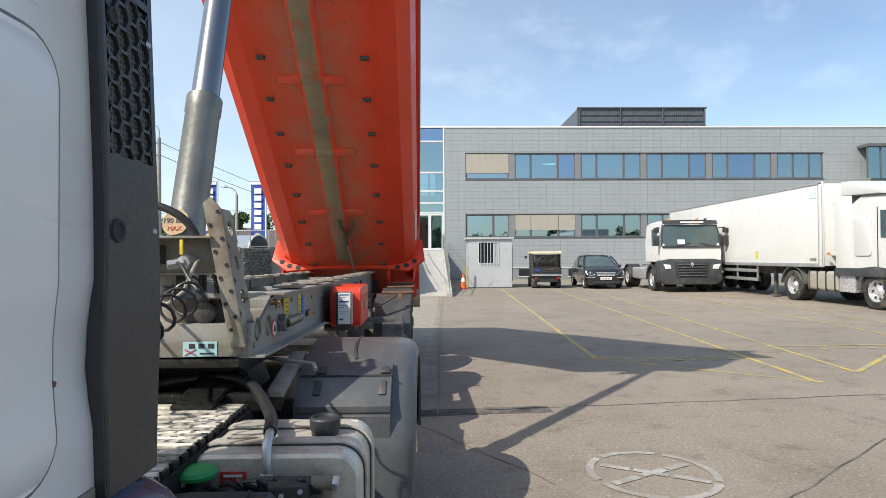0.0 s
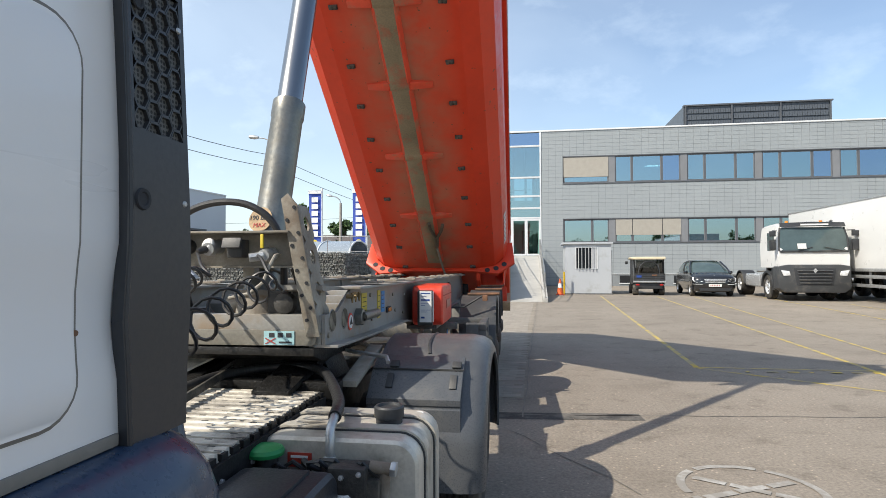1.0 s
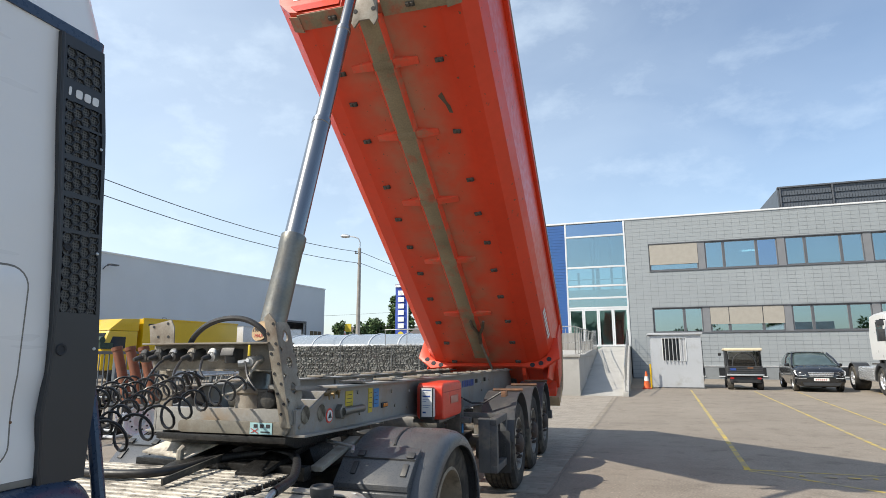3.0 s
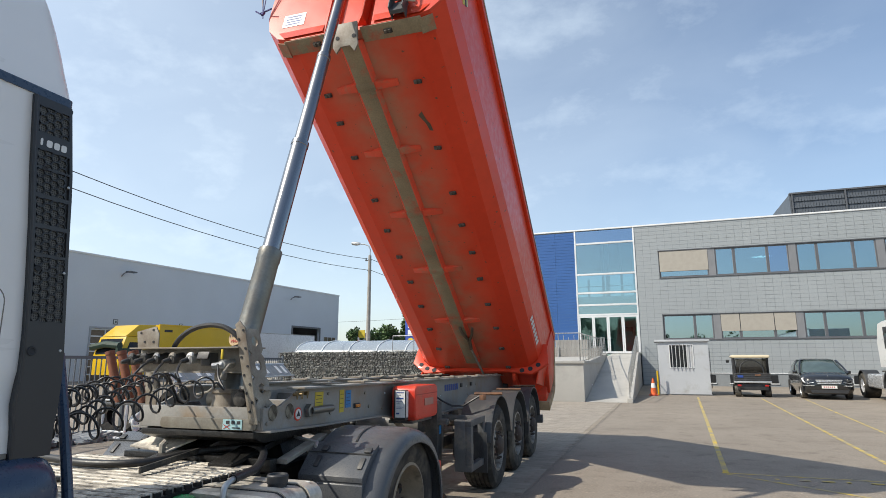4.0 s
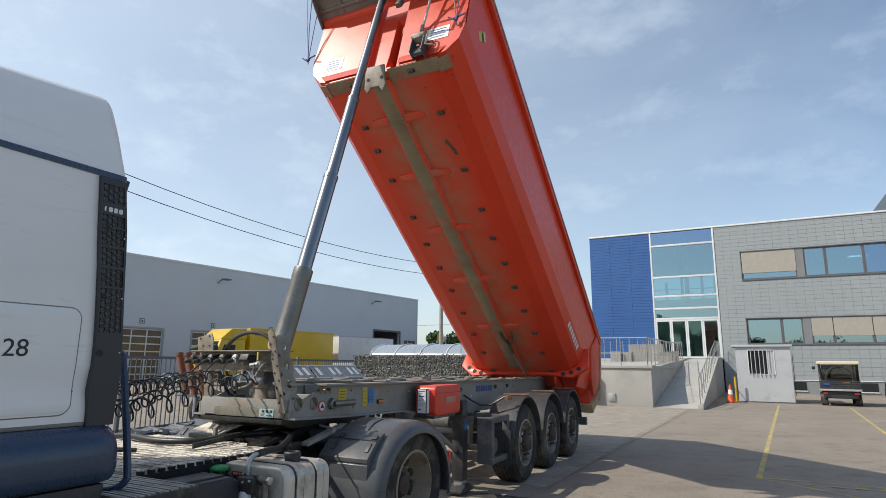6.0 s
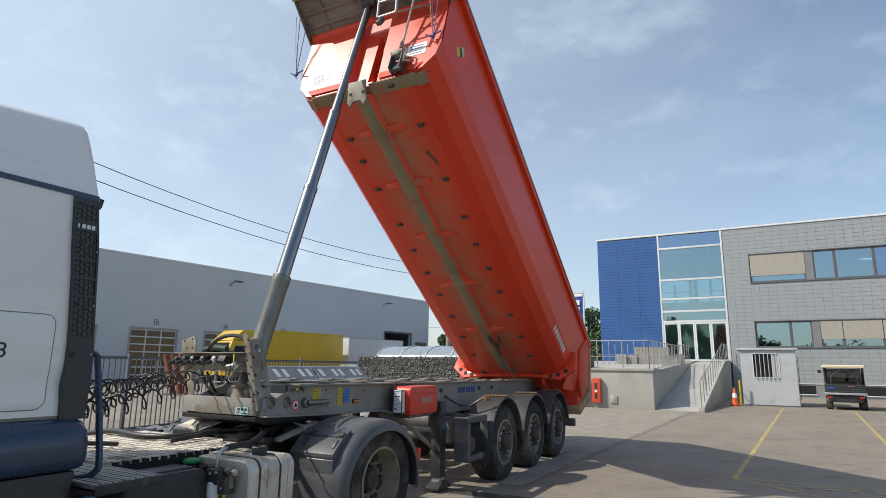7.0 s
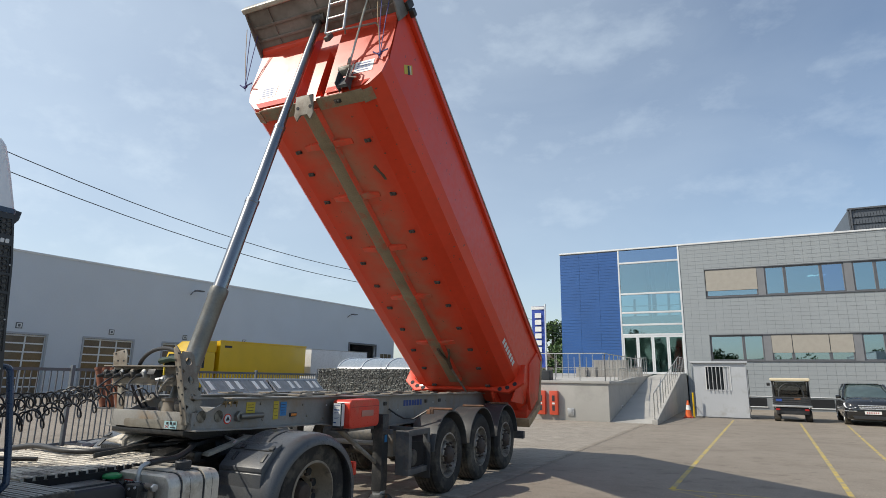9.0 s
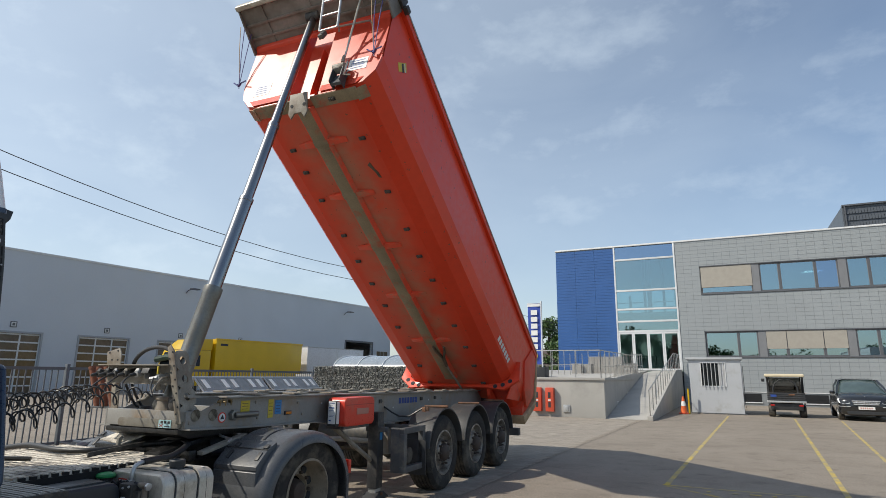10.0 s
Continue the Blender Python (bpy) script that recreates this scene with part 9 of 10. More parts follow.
def road_wheel(parent, x, y, z, r, w, out, name="wheel", rim=SILVER):
    wl = part(name, Shape().lathe([(r * 0.58, -w), (r * 0.9, -w), (r, -w + 0.03), (r, -0.03), (r * 0.92, 0.0), (r * 0.60, 0.0)], (x, y, z), (out, 0, 0), 30), RUBBER, parent)
    part("rim", Shape().lathe([(r * 0.61, -0.01), (r * 0.57, -0.01), (r * 0.52, -w * 0.35), (r * 0.30, -w * 0.25), (r * 0.18, -0.02), (0.0, -0.015)], (x, y, z), (out, 0, 0), 24), rim, wl)
    hole = as_mesh("rim_hole", Shape().cyl((0, 0, 0), (0.01 * out, 0, 0), r * 0.085, n=8), SHADE_DARK, smooth=0)
    for k in range(7):
        a = 2 * math.pi * k / 7
        share("rim_hole", hole, wl, pose(x - (w * 0.29) * out, y + r * 0.42 * math.cos(a), z + r * 0.42 * math.sin(a)))
    return wl


# compact black car, nose towards the yard
car = thing("parked_car", "glossy black compact family car parked nose out", "car", pose(7.98, 26.6, 0, 0, 0, -3))


def car_ring(y, w, zs):
    half_ring = [(w * 0.60, zs[0]), (w * 0.92, zs[0] + 0.05), (w, zs[1]), (w * 0.985, zs[2]), (w * 0.80, zs[3]), (w * 0.45, zs[3] + 0.03), (0, zs[3] + 0.04)]
    return [(x, y, z) for x, z in half_ring] + [(-x, y, z) for x, z in half_ring[-2::-1]]


body_rings = [car_ring(*a) for a in ((0.0, 0.70, (0.32, 0.45, 0.66, 0.74)), (0.04, 0.79, (0.24, 0.42, 0.73, 0.81)), (0.14, 0.85, (0.20, 0.42, 0.80, 0.88)), (0.38, 0.88, (0.20, 0.45, 0.87, 0.96)), (0.78, 0.888, (0.20, 0.50, 0.94, 1.03)), (1.15, 0.888, (0.20, 0.5, 0.97, 1.07)), (2.4, 0.888, (0.20, 0.5, 1.0, 1.09)), (3.6, 0.88, (0.22, 0.5, 1.02, 1.09)), (4.1, 0.84, (0.26, 0.5, 0.98, 1.04)), (4.25, 0.76, (0.34, 0.5, 0.9, 0.95)))]
part("car_body", Shape().loft(body_rings), CAR_BLACK, car, smooth=45)


def cabin_ring(y, w, z0, z1):
    return [(w, y, z0), (w - 0.03, y, z0 + (z1 - z0) * 0.5), (w - 0.16, y, z1 - 0.06), (w - 0.30, y, z1), (0, y, z1 + 0.02), (-w + 0.30, y, z1), (-w + 0.16, y, z1 - 0.06), (-w + 0.03, y, z0 + (z1 - z0) * 0.5), (-w, y, z0)]


part("glasshouse", Shape().loft([cabin_ring(0.78, 0.80, 0.98, 1.03), cabin_ring(1.25, 0.81, 1.02, 1.30), cabin_ring(1.72, 0.80, 1.03, 1.53), cabin_ring(2.5, 0.80, 1.03, 1.59), cabin_ring(3.4, 0.79, 1.03, 1.56), cabin_ring(3.9, 0.76, 1.02, 1.42), cabin_ring(4.15, 0.72, 1.0, 1.06)]), SCREEN_GLASS, car, "greenish dark car windows", smooth=40)
part("roof_panel", Shape().loft([[(0.66, 1.78, 1.535), (0.5, 1.74, 1.57), (-0.5, 1.74, 1.57), (-0.66, 1.78, 1.535)], [(0.67, 2.6, 1.565), (0.5, 2.6, 1.615), (-0.5, 2.6, 1.615), (-0.67, 2.6, 1.565)], [(0.64, 3.7, 1.515), (0.46, 3.75, 1.555), (-0.46, 3.75, 1.555), (-0.64, 3.7, 1.515)]], caps=False, closed=False), CAR_BLACK, car)
for sx in (1, -1):
    part("windscreen_pillar", Shape().tube([(0.84 * sx, 0.80, 1.0), (0.77 * sx, 1.28, 1.28), (0.64 * sx, 1.74, 1.53)], 0.04, 6), CAR_BLACK, car)
    part("door_pillar", Shape().tube([(0.81 * sx, 2.45, 1.03), (0.76 * sx, 2.45, 1.33), (0.65 * sx, 2.45, 1.555)], 0.035, 6), CAR_BLACK, car)
    lens = [(0.48, -0.03, 0.665), (0.72, -0.012, 0.625), (0.86, 0.10, 0.67), (0.905, 0.24, 0.80), (0.86, 0.22, 0.855), (0.66, 0.02, 0.80)]
    hl = part("headlight", Shape().loft([[(x * sx, y, z) for x, y, z in lens], [(x * 0.93 * sx, y + 0.07, z) for x, y, z in lens]]), HEADLIGHT, car, "clear headlamp", smooth=30)
    part("headlight_bezel", Shape().tube([(x * 1.004 * sx, y - 0.004, z) for x, y, z in lens + lens[:1]], 0.007, 5), BLACK_PLASTIC, hl)
    mr = part("wing_mirror", Shape().box((0.95 * sx, 1.28, 1.05), (0.18, 0.10, 0.13)), CAR_BLACK, car, bevel=0.03)
    for y in (0.82, 3.60):
        road_wheel(car, 0.88 * sx, y, 0.315, 0.315, 0.2, sx)
        part("wheel_arch", Shape().prism(arc(y, 0.33, 0.40, 0, 180, 12) + arc(y, 0.33, 0.34, 180, 0, 12), "x", 0.872 * sx - 0.012, 0.872 * sx + 0.012), BLACK_PLASTIC, car, smooth=0)
grille = part("radiator_grille", Shape().prism([(-0.40, 0.60), (0.40, 0.60), (0.46, 0.79), (-0.46, 0.79)], "y", -0.03, 0.05), BLACK_PLASTIC, car, smooth=0)
for k in range(3):
    part("grille_slat", Shape().box((0, -0.045, 0.635 + 0.06 * k), (0.80 + 0.05 * k, 0.03, 0.036)), SILVER, grille, bevel=0.006)
part("emblem", Shape().lathe([(0.055, 0.0), (0.06, 0.012), (0.05, 0.012)], (0, -0.062, 0.695), (0, -1, 0), 20), SILVER, grille)
part("lower_intake", Shape().prism([(-0.60, 0.26), (0.60, 0.26), (0.66, 0.38), (-0.66, 0.38)], "y", -0.008, 0.05), BLACK_PLASTIC, car, smooth=0)
pl = part("number_plate", Shape().span((-0.26, -0.04, 0.44), (0.26, -0.012, 0.55)), LABEL_WHITE, car, smooth=0)
for k in range(6):
    part("plate_bar", Shape().span((-0.2 + 0.068 * k, -0.044, 0.465), (-0.165 + 0.068 * k, -0.0405, 0.525)), PLATE_RED, pl, smooth=0)
part("bonnet_star", Shape().cyl((0, 0.13, 0.86), (0, 0.13, 0.94), 0.012, n=6), SILVER, car)
for sx in (1, -1):
    part("bumper_trim", Shape().tube([(0.50 * sx, -0.025, 0.54), (0.76 * sx, 0.0, 0.54), (0.875 * sx, 0.20, 0.55)], 0.014, 5), SILVER, car)
    part("door_line", Shape().tube([(0.888 * sx, 1.1, 0.62), (0.89 * sx, 2.4, 0.64), (0.885 * sx, 3.2, 0.66)], 0.012, 5), BLACK_PLASTIC, car)

# utility golf cart seen from behind
cart = thing("golf_cart", "small utility golf cart with a cream roof and dark cargo bed", "golf cart", pose(5.40, 27.4, 0, 0, 0, -4) @ Matrix.Diagonal((1.07, 1.07, 0.985, 1)))
part("cart_roof", Shape().prism(rounded(-0.68, 1.66, 0.68, 1.79, 0.06), "y", 0.0, 2.0), CREAM, cart, bevel=0.05, segments=3)
bed = part("cargo_bed", Shape().span((-0.62, 0.0, 0.62), (0.62, 0.9, 0.68)), DARK_STEEL, cart, bevel=0.006)
for a, b in (((-0.62, 0.0, 0.68), (0.62, 0.03, 1.0)), ((-0.62, 0.03, 0.68), (-0.59, 0.9, 1.0)), ((0.59, 0.03, 0.68), (0.62, 0.9, 1.0))):
    part("bed_side", Shape().span(a, b), DARK_STEEL, bed, bevel=0.006)
for k in range(4):
    part("bed_slat", Shape().span((-0.64, -0.03, 0.70 + 0.085 * k), (0.64, 0.0, 0.76 + 0.085 * k)), BLACK_PLASTIC, cart, bevel=0.005)
part("bed_tool", Shape().box((-0.42, -0.035, 0.88), (0.20, 0.02, 0.10)), NAVY_INK, cart, smooth=0)
part("bed_tool", Shape().box((0.20, -0.035, 0.94), (0.20, 0.02, 0.06)), RUST, cart, smooth=0)
part("bed_lip", Shape().span((-0.66, -0.06, 0.60), (0.66, 0.0, 0.68)), GALV, cart, bevel=0.01)
part("cart_chassis", Shape().span((-0.55, 0.05, 0.30), (0.55, 2.2, 0.58)), BLACK_PLASTIC, cart, bevel=0.03)
part("cart_front", Shape().prism([(1.5, 0.4), (2.4, 0.4), (2.35, 0.85), (1.9, 0.95), (1.5, 0.7)], "x", -0.58, 0.58), BLACK_PLASTIC, cart, bevel=0.04)
part("cart_seat", Shape().box((0, 1.15, 0.82), (1.1, 0.45, 0.14)).box((0, 0.96, 1.08), (1.1, 0.12, 0.4)), SEAT, cart, bevel=0.04)
part("steering_wheel", Shape().tube([(-0.28 + 0.19 * math.cos(a * 0.3927), 1.62 - 0.05 * math.sin(a * 0.3927), 1.05 + 0.18 * math.sin(a * 0.3927)) for a in range(17)], 0.018, 6), BLACK_PLASTIC, cart)
part("hoop", Shape().tube([(-0.42, 0.1, 1.0), (-0.41, 0.1, 1.2), (-0.34, 0.1, 1.40), (-0.18, 0.1, 1.54), (0.0, 0.1, 1.58), (0.18, 0.1, 1.54), (0.34, 0.1, 1.40), (0.41, 0.1, 1.2), (0.42, 0.1, 1.0)], 0.026, 8), BLACK_PLASTIC, cart)
for sx in (1, -1):
    part("roof_post", Shape().tube([(0.56 * sx, 0.30, 1.0), (0.60 * sx, 0.22, 1.68)], 0.04, 6), BLACK_PLASTIC, cart)
    part("roof_post", Shape().tube([(0.52 * sx, 2.1, 0.9), (0.56 * sx, 1.75, 1.68)], 0.022, 6), BLACK_PLASTIC, cart)
    part("rear_lamp", Shape().box((0.48 * sx, -0.05, 0.50), (0.14, 0.04, 0.07)), RED_LAMP, cart, bevel=0.008)
    for y in (0.42, 2.0):
        road_wheel(cart, 0.64 * sx, y, 0.24, 0.24, 0.22, sx, "cart_wheel", DISC_STEEL)
part("rear_curtain", Shape().span((-0.54, 0.16, 1.0), (0.54, 0.166, 1.64)), CURTAIN, cart, "smoky clear rear curtain", smooth=0)
part("side_curtain", Shape().prism([(0.12, 0.5), (1.6, 0.5), (1.6, 1.65), (0.2, 1.65)], "x", 0.615, 0.63), BLACK_PLASTIC, cart, "dark side curtain", smooth=0)
part("side_curtain", Shape().prism([(0.5, 0.5), (1.6, 0.5), (1.6, 1.65), (0.5, 1.65)], "x", -0.63, -0.615), BLACK_PLASTIC, cart, "folded dark side curtain", smooth=0)
part("cart_mirror", Shape().box((-0.78, 1.7, 1.52), (0.12, 0.05, 0.14)), BLACK_PLASTIC, cart, bevel=0.02)

# white construction tractor unit with black bumper, nose towards the yard
nose_out = thing("parked_tractor_unit", "white tractor unit with a black bumper and grille parked nose out", "truck", pose(10.68, 23.75, 0, 0, 0, -2.5))
rc = part("cab_shell", Shape().loft([[(1.22, y, z0), (1.24, y, z0 + (z1 - z0) * 0.55), (1.17, y, z1 - 0.10), (1.02, y, z1), (-1.02, y, z1), (-1.17, y, z1 - 0.10), (-1.24, y, z0 + (z1 - z0) * 0.55), (-1.22, y, z0)] for y, z0, z1 in ((0.02, 1.30, 2.02), (0.10, 1.30, 2.45), (0.30, 1.30, 2.98), (0.8, 1.28, 3.02), (1.95, 1.28, 2.98), (2.0, 1.3, 2.9))]), TRUCK_WHITE, nose_out, "white cab", smooth=40)
part("windscreen", Shape().loft([[(1.17, 0.03, 1.93), (0.9, -0.015, 1.92), (0, -0.035, 1.92), (-0.9, -0.015, 1.92), (-1.17, 0.03, 1.93)], [(1.16, 0.09, 2.45), (0.9, 0.06, 2.45), (0, 0.045, 2.45), (-0.9, 0.06, 2.45), (-1.16, 0.09, 2.45)], [(1.09, 0.19, 2.80), (0.9, 0.17, 2.81), (0, 0.155, 2.82), (-0.9, 0.17, 2.81), (-1.09, 0.19, 2.80)]], caps=False, closed=False), SCREEN_GLASS, rc, "greenish dark windscreen")
part("sun_visor", Shape().loft([[(1.14, 0.10, 2.84), (0, 0.02, 2.85), (-1.14, 0.10, 2.84)], [(1.12, 0.17, 3.0), (0, 0.10, 3.03), (-1.12, 0.17, 3.0)]], caps=False, closed=False), BLACK_PLASTIC, rc)
part("visor_lettering", Shape().box((0.05, 0.04, 2.92), (0.95, 0.03, 0.06)), LABEL_WHITE, rc, smooth=0)
part("permit_card", Shape().box((-0.42, -0.04, 2.10), (0.30, 0.008, 0.20), pose(0, 0, 0, -12).to_3x3()), LABEL_WHITE, rc, smooth=0)
for a, b in (((-0.55, -0.05, 1.93), (-0.05, -0.04, 2.06)), ((0.95, -0.04, 1.93), (0.35, -0.05, 2.06))):
    part("wiper", Shape().tube([a, b], 0.014, 5), BLACK_PLASTIC, rc)
part("windscreen_sill", Shape().prism([(-1.18, 1.86), (1.18, 1.86), (1.17, 1.94), (-1.17, 1.94)], "y", -0.03, 0.03), BLACK_PLASTIC, rc, bevel=0.01)
for sx in (1, -1):
    part("screen_pillar", Shape().tube([(1.19 * sx, 0.03, 1.92), (1.175 * sx, 0.09, 2.45), (1.11 * sx, 0.19, 2.82)], 0.03, 6), BLACK_PLASTIC, rc)
for x in (-0.75, 0.45):
    part("beacon", Shape().cyl((x, 0.5, 3.0), (x, 0.5, 3.1), 0.06, n=10), AMBER, rc, "amber roof beacon")
part("air_horn", Shape().lathe([(0.03, 0.0), (0.03, 0.3), (0.07, 0.42)], (0.85, 1.0, 3.06), (0, -1, 0), 10), SILVER, rc)
part("grille_panel", Shape().prism([(-0.62, 0.62), (0.62, 0.62), (0.72, 1.26), (-0.72, 1.26)], "y", -0.075, -0.04), SHADE_DARK, nose_out, bevel=0.01)
bp = part("front_bumper", Shape().prism([(-1.25, 1.34), (-1.25, 0.50), (-1.02, 0.33), (1.02, 0.33), (1.25, 0.50), (1.25, 1.34), (0.9, 1.40), (-0.9, 1.40)], "y", -0.06, 0.55), GUARD_PLASTIC, nose_out, "black moulded bumper and grille", bevel=0.07)
for k in range(5):
    part("grille_bar", Shape().box((0, -0.085, 0.70 + 0.115 * k), (1.05 + 0.04 * k, 0.06, 0.03)), DARK_STEEL, bp, bevel=0.01)
part("grille_emblem", Shape().prism([(-0.07, 1.17), (0, 1.07), (0.07, 1.17), (0, 1.27)], "y", -0.115, -0.09), SILVER, bp, smooth=0)
for sx in (1, -1):
    part("headlight", Shape().prism([(0.84 * sx, 0.99), (1.08 * sx, 0.97), (1.17 * sx, 1.19), (0.88 * sx, 1.15)], "y", -0.085, -0.04), HEADLIGHT, nose_out, "clear headlamp", bevel=0.01)
    part("door_window", Shape().prism([(0.42, 1.95), (0.48, 2.62), (1.15, 2.66), (1.15, 1.95)], "x", 1.235 * sx - 0.006, 1.235 * sx + 0.006), SCREEN_GLASS, rc, smooth=0)
    part("mirror", Shape().box((1.42 * sx, 0.02, 2.15), (0.2, 0.14, 0.42)).box((1.42 * sx, 0.02, 2.58), (0.2, 0.14, 0.2)).cyl((1.2 * sx, 0.2, 2.7), (1.42 * sx, 0.02, 2.7), 0.02, n=6), BLACK_PLASTIC, nose_out, bevel=0.02)
    part("step_panel", Shape().prism([(0.5, 0.40), (0.85, 0.40), (0.85, 1.28), (0.5, 1.28)], "x", 1.10 * sx - 0.1, 1.10 * sx + 0.1), BLACK_PLASTIC, nose_out, bevel=0.02)
    road_wheel(nose_out, 1.18 * sx, 1.38, 0.50, 0.50, 0.3, sx, "front_wheel")
    part("wheel_arch", Shape().prism(arc(1.38, 0.50, 0.66, 0, 180, 14) + arc(1.38, 0.50, 0.56, 180, 0, 14), "x", 1.0 * sx - 0.22, 1.0 * sx + 0.22), BLACK_PLASTIC, nose_out, bevel=0.01)
    road_wheel(nose_out, 1.20 * sx, 5.0, 0.50, 0.50, 0.55, sx, "drive_wheel")
    part("rear_fender", Shape().prism(arc(5.0, 0.50, 0.64, 5, 175, 14) + arc(5.0, 0.50, 0.60, 175, 5, 14), "x", 0.92 * sx - 0.28, 0.92 * sx + 0.28), BLACK_PLASTIC, nose_out, bevel=0.008)
    part("side_tank", Shape().prism(rounded(0.62 * sx if sx > 0 else -1.2, 0.45, 1.2 if sx > 0 else -0.62, 1.0, 0.08), "y", 2.25, 4.1), SILVER, nose_out, "ribbed aluminium side tank", bevel=0.02)
part("fifth_wheel", Shape().lathe([(0.0, 0.06), (0.45, 0.06), (0.47, 0.0)], (0, 4.9, 1.05), (0, 0, 1), 20), CHASSIS, nose_out)
part("truck_frame", Shape().span((-0.42, 0.8, 0.62), (0.42, 6.0, 0.95)), CHASSIS, nose_out, smooth=0)
part("rear_rack", Shape().span((-0.95, 2.05, 0.95), (0.95, 2.2, 1.5)), CHASSIS, nose_out, smooth=0)

# long white refrigerated trailer
ref = thing("refrigerated_trailer", "long white refrigerated semi-trailer", "semi-trailer", pose(13.45, 17.9, 0))
part("box_body", Shape().span((-1.25, 0.0, 1.18), (1.25, 11.7, 3.78)), TRUCK_WHITE, ref, bevel=0.03)
part("roof_line", Shape().span((-1.27, 0.0, 3.76), (-1.2, 11.7, 3.82)), GALV, ref, bevel=0.006)
part("front_post", Shape().span((-1.27, -0.02, 1.16), (-1.19, 0.16, 3.84)), TRUCK_WHITE, ref, bevel=0.03)
part("kick_strip", Shape().span((-1.265, 0.0, 1.14), (-1.2, 11.7, 1.26)), GALV, ref, "pale metal lower strip", bevel=0.006)
part("cooling_unit", Shape().prism([(-0.62, 1.9), (-0.55, 3.7), (0.0, 3.78), (0.0, 1.5), (-0.5, 1.5)], "x", -1.0, 1.0), TRUCK_WHITE, ref, "white front cooling unit", bevel=0.05)
for k in range(7):
    part("unit_louvre", Shape().span((-1.012, -0.45, 2.1 + 0.2 * k), (-1.0, -0.12, 2.115 + 0.2 * k)), TRUCK_WHITE, ref, smooth=0)
part("unit_seam", Shape().span((-1.268, -0.02, 1.2), (-1.262, 0.0, 3.7)), GALV, ref, smooth=0)
part("front_edge", Shape().span((-1.262, 0.16, 1.27), (-1.2515, 0.185, 3.74)), GALV, ref, smooth=0)
part("unit_lettering", Shape().span((-0.8, -0.60, 3.55), (0.8, -0.585, 3.66)), INK, ref, smooth=0)
part("hazard_sign", Shape().span((-1.256, 3.60, 1.40), (-1.251, 3.75, 1.68)), LABEL_YELLOW, ref, "small yellow and red placard", smooth=0)
for k in range(3):
    part("corner_lettering", Shape().span((-1.256, 0.28 + 0.12 * k, 3.44), (-1.2515, 0.32 + 0.12 * k, 3.54)), LABEL_PALE_BLUE, ref, smooth=0)
part("corner_lettering", Shape().span((-1.256, 0.28, 3.34), (-1.2515, 0.60, 3.37)), LABEL_PALE_BLUE, ref, smooth=0)
part("lamp_amber", Shape().span((-1.258, -0.28, 1.52), (-1.2, -0.20, 1.60)), AMBER, ref, smooth=0)
part("maker_badge", Shape().span((-1.256, 0.30, 1.33), (-1.251, 0.62, 1.43)), DUSTY_STEEL, ref, smooth=0)
part("chassis_beam", Shape().span((-0.6, 0.3, 0.85), (0.6, 11.4, 1.15)), CHASSIS, ref, smooth=0)
for z in (0.62, 0.95):
    part("side_guard", Shape().span((-1.22, 3.72, z - 0.06), (-1.17, 7.2, z + 0.06)), GALV, ref, "pale side guard rail", bevel=0.006)
for y in (3.76, 5.2, 6.7):
    part("guard_post", Shape().span((-1.2, y - 0.04, 0.55), (-1.15, y + 0.04, 1.15)), GALV, ref, smooth=0)
lg = part("landing_leg", Shape().span((-0.80, 3.25, 0.12), (-0.69, 3.38, 1.15)), DARK_STEEL, ref, bevel=0.01)
part("landing_foot", Shape().span((-0.88, 3.18, 0.02), (-0.62, 3.45, 0.10)), DARK_STEEL, lg, bevel=0.01)
for y in (7.4, 8.7, 10.0):
    road_wheel(ref, -1.22, y, 0.50, 0.50, 0.36, -1, "trailer_wheel")
    road_wheel(ref, 1.22, y, 0.50, 0.50, 0.36, 1, "trailer_wheel")
# white tractor unit coupled to it
hauler = thing("coupled_tractor_unit", "white high-roofed tractor unit coupled to the refrigerated trailer", "truck", pose(13.45, 14.38, 0))
vc = part("cab_shell", Shape().loft([[(1.20, y, z0), (1.25, y, z0 + (z1 - z0) * 0.4), (1.20, y, z1 - 0.25), (0.9, y, z1), (-0.9, y, z1), (-1.20, y, z1 - 0.25), (-1.25, y, z0 + (z1 - z0) * 0.4), (-1.20, y, z0)] for y, z0, z1 in ((0.0, 1.1, 2.1), (0.15, 1.05, 2.75), (0.5, 1.0, 3.05), (1.1, 1.0, 3.22), (2.2, 1.0, 3.30), (2.3, 1.0, 3.25))]), TRUCK_WHITE, hauler, "white high-roofed cab", smooth=40)
part("windscreen", Shape().loft([[(1.15, -0.01, 1.9), (0, -0.03, 1.9), (-1.15, -0.01, 1.9)], [(1.12, 0.16, 2.75), (0, 0.12, 2.78), (-1.12, 0.16, 2.75)]], caps=False, closed=False), SCREEN_GLASS, vc)
part("door_window", Shape().prism([(0.25, 1.95), (0.45, 2.7), (1.15, 2.75), (1.15, 2.0)], "x", -1.262, -1.245), SCREEN_GLASS, vc, smooth=0)
part("door_seam", Shape().prism([(1.26, 1.0), (1.275, 1.0), (1.275, 2.85), (1.26, 2.85)], "x", -1.262, -1.247), INK, vc, smooth=0)
part("locker_panel", Shape().prism(rounded(1.5, 1.5, 2.15, 2.6, 0.1), "x", -1.262, -1.24), TRUCK_WHITE, vc, bevel=0.008)
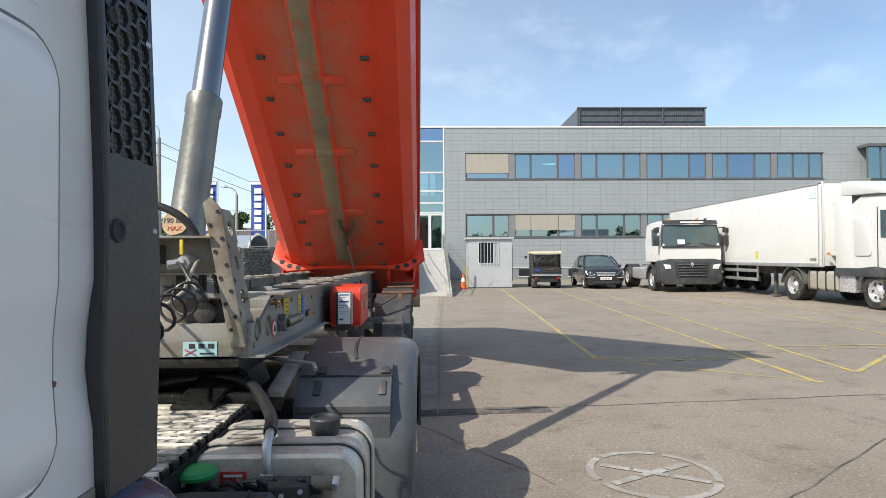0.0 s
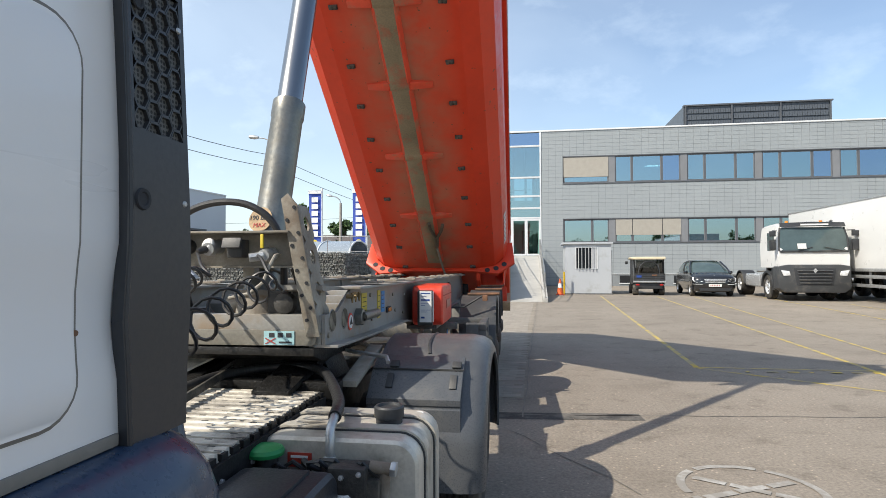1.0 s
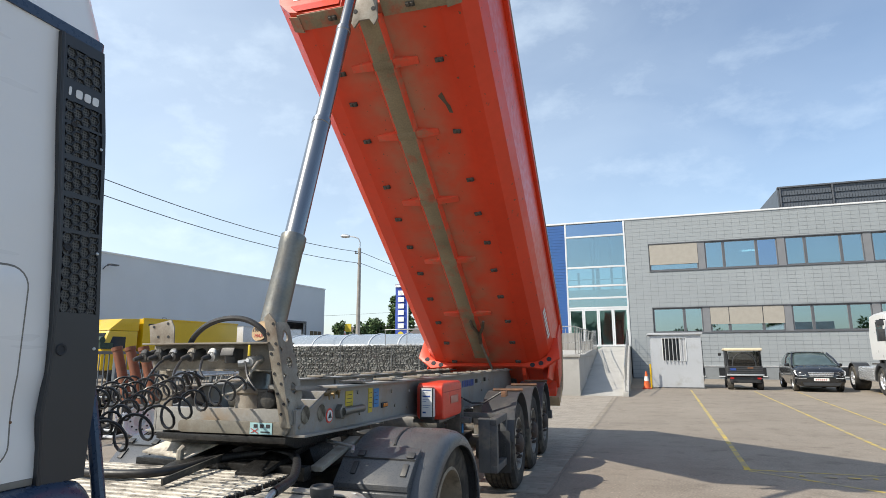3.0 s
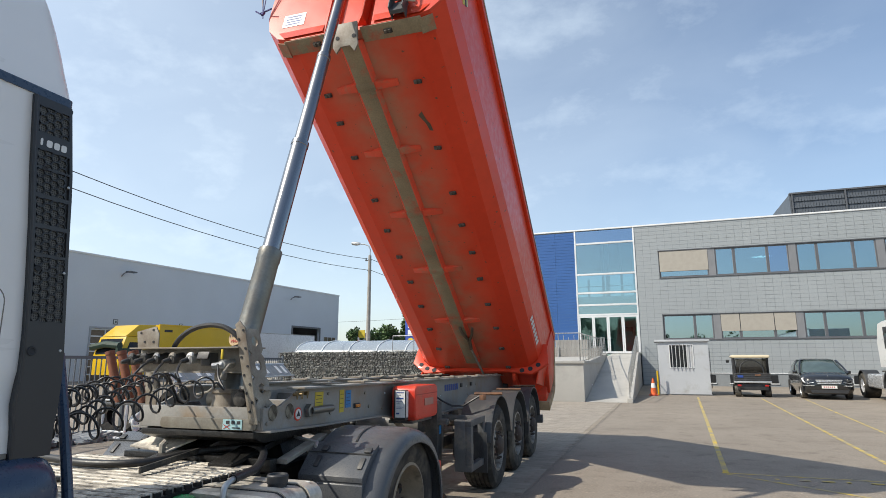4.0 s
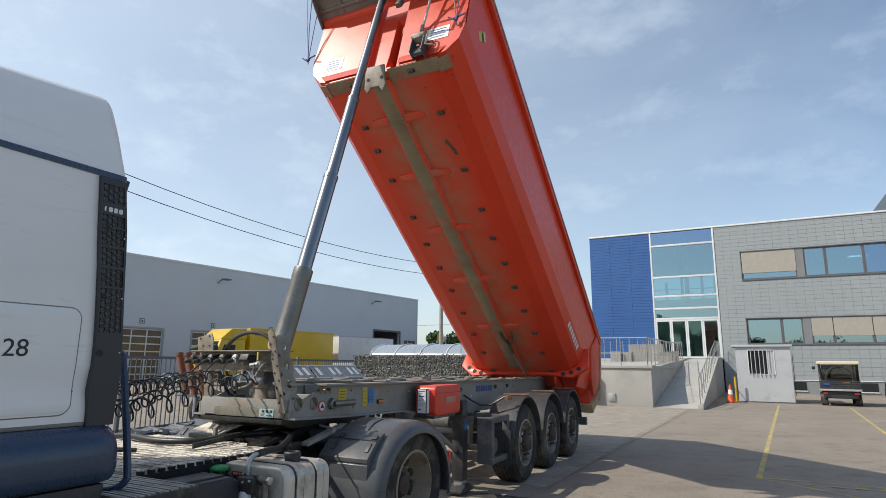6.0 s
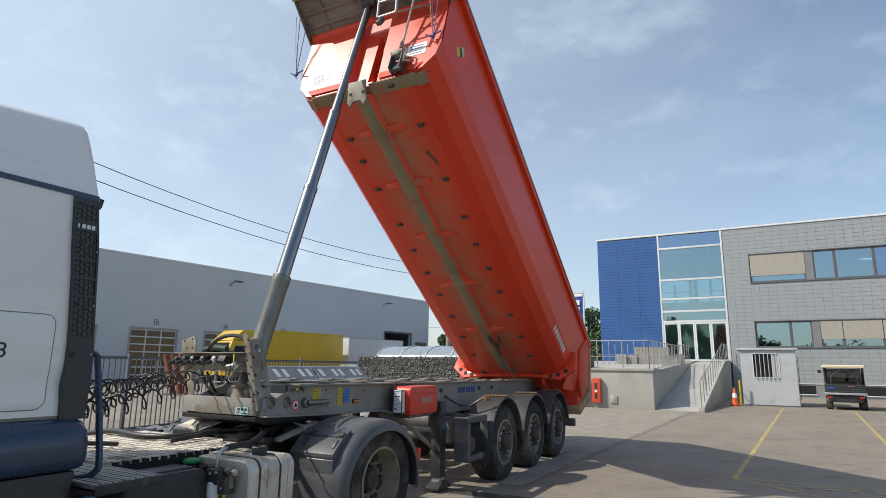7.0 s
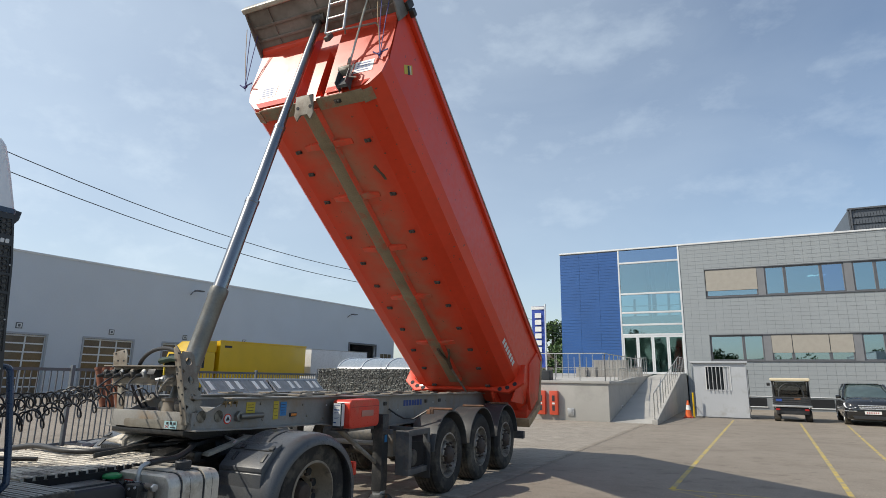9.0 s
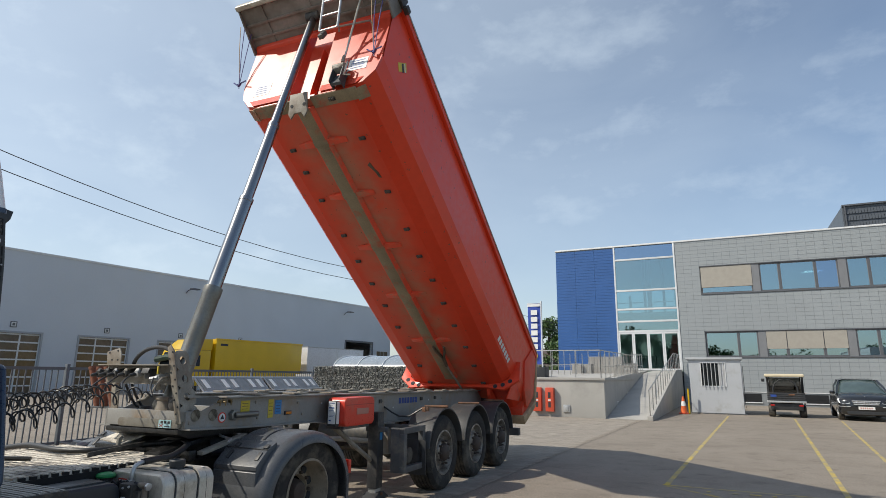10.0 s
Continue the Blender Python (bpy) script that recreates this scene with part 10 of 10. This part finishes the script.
part("roof_fairing", Shape().prism([(0.6, 3.12), (1.3, 3.42), (2.2, 3.68), (2.9, 3.74), (2.9, 3.30), (1.4, 3.24)], "x", -1.12, 1.12), TRUCK_WHITE, hauler, "white roof air deflector", bevel=0.06)
part("side_fairing", Shape().prism([(2.30, 1.0), (2.95, 1.0), (2.95, 3.30), (2.30, 3.26)], "x", -1.24, -1.18), TRUCK_WHITE, hauler, bevel=0.02)
part("lower_band", Shape().prism([(0.05, 0.9), (2.95, 0.9), (2.95, 1.14), (2.0, 1.14), (1.4, 1.2), (0.05, 1.05)], "x", -1.27, -1.19), GUARD_PLASTIC, hauler, bevel=0.02)
part("mirror", Shape().box((-1.45, 0.12, 2.30), (0.18, 0.22, 0.52)).box((-1.45, 0.12, 1.90), (0.18, 0.2, 0.22)).cyl((-1.2, 0.3, 2.6), (-1.45, 0.12, 2.58), 0.025, n=6), BLACK_PLASTIC, hauler, bevel=0.03)
part("front_bumper", Shape().span((-1.22, -0.12, 0.35), (1.22, 0.35, 1.05)), TRUCK_WHITE, hauler, bevel=0.06)
for sx in (1, -1):
    road_wheel(hauler, 1.22 * sx, 1.40, 0.51, 0.51, 0.32, sx, "front_wheel")
    part("wheel_arch", Shape().prism(arc(1.40, 0.51, 0.68, 0, 180, 14) + arc(1.40, 0.51, 0.57, 180, 0, 14), "x", 1.05 * sx - 0.2, 1.05 * sx + 0.2), DARK_STEEL, hauler, bevel=0.01)
    road_wheel(hauler, 1.22 * sx, 5.1, 0.51, 0.51, 0.55, sx, "drive_wheel")
    part("rear_fender", Shape().prism(arc(5.1, 0.51, 0.66, 5, 175, 14) + arc(5.1, 0.51, 0.61, 175, 5, 14), "x", 0.95 * sx - 0.28, 0.95 * sx + 0.28), DARK_STEEL, hauler, bevel=0.01)
    tk = part("side_tank", Shape().prism(rounded(0.65 if sx > 0 else -1.22, 0.42, 1.22 if sx > 0 else -0.65, 1.02, 0.09), "y", 2.9, 4.3), mat("pale_tank", (0.55, 0.52, 0.44), 0.35, metal=0.5, var=0.06, fine=20), hauler, "pale aluminium side tank", bevel=0.02)
    for k in range(4):
        part("tank_strap", Shape().span((min(0.64 * sx, 1.235 * sx), 3.0 + 0.4 * k, 0.41), (max(0.64 * sx, 1.235 * sx), 3.05 + 0.4 * k, 1.03)), BLACK_PLASTIC, tk, bevel=0.005)
    part("tool_box", Shape().span((min(0.7 * sx, 1.2 * sx), 2.2, 0.42), (max(0.7 * sx, 1.2 * sx), 2.85, 1.0)), SILVER, hauler, bevel=0.01)
part("truck_frame", Shape().span((-0.42, 0.6, 0.62), (0.42, 6.2, 0.95)), CHASSIS, hauler, smooth=0)

# ---- single pieces of paving and facade ----
for x, y, z in PAVER_PIECES:
    share("paver", paver_mesh, pave, pose(x, y, z))
tile_mesh = as_mesh("tile", Shape().add([(g0, 0.03, h0) for g0, h0 in ((0.006, 0.006), (TW - 0.006, 0.006), (TW - 0.006, TH - 0.006), (0.006, TH - 0.006))] + [(g0, 0.0, h0) for g0, h0 in ((0.006, 0.006), (TW - 0.006, 0.006), (TW - 0.006, TH - 0.006), (0.006, TH - 0.006))], [(4, 5, 6, 7), (0, 1, 5, 4), (1, 2, 6, 5), (2, 3, 7, 6), (3, 0, 4, 7)]), TILE, smooth=0)
for a, b, c, d in TILE_PIECES:
    share("tile", tile_mesh, office, pose(a, FY + random.uniform(-0.003, 0.003), c))
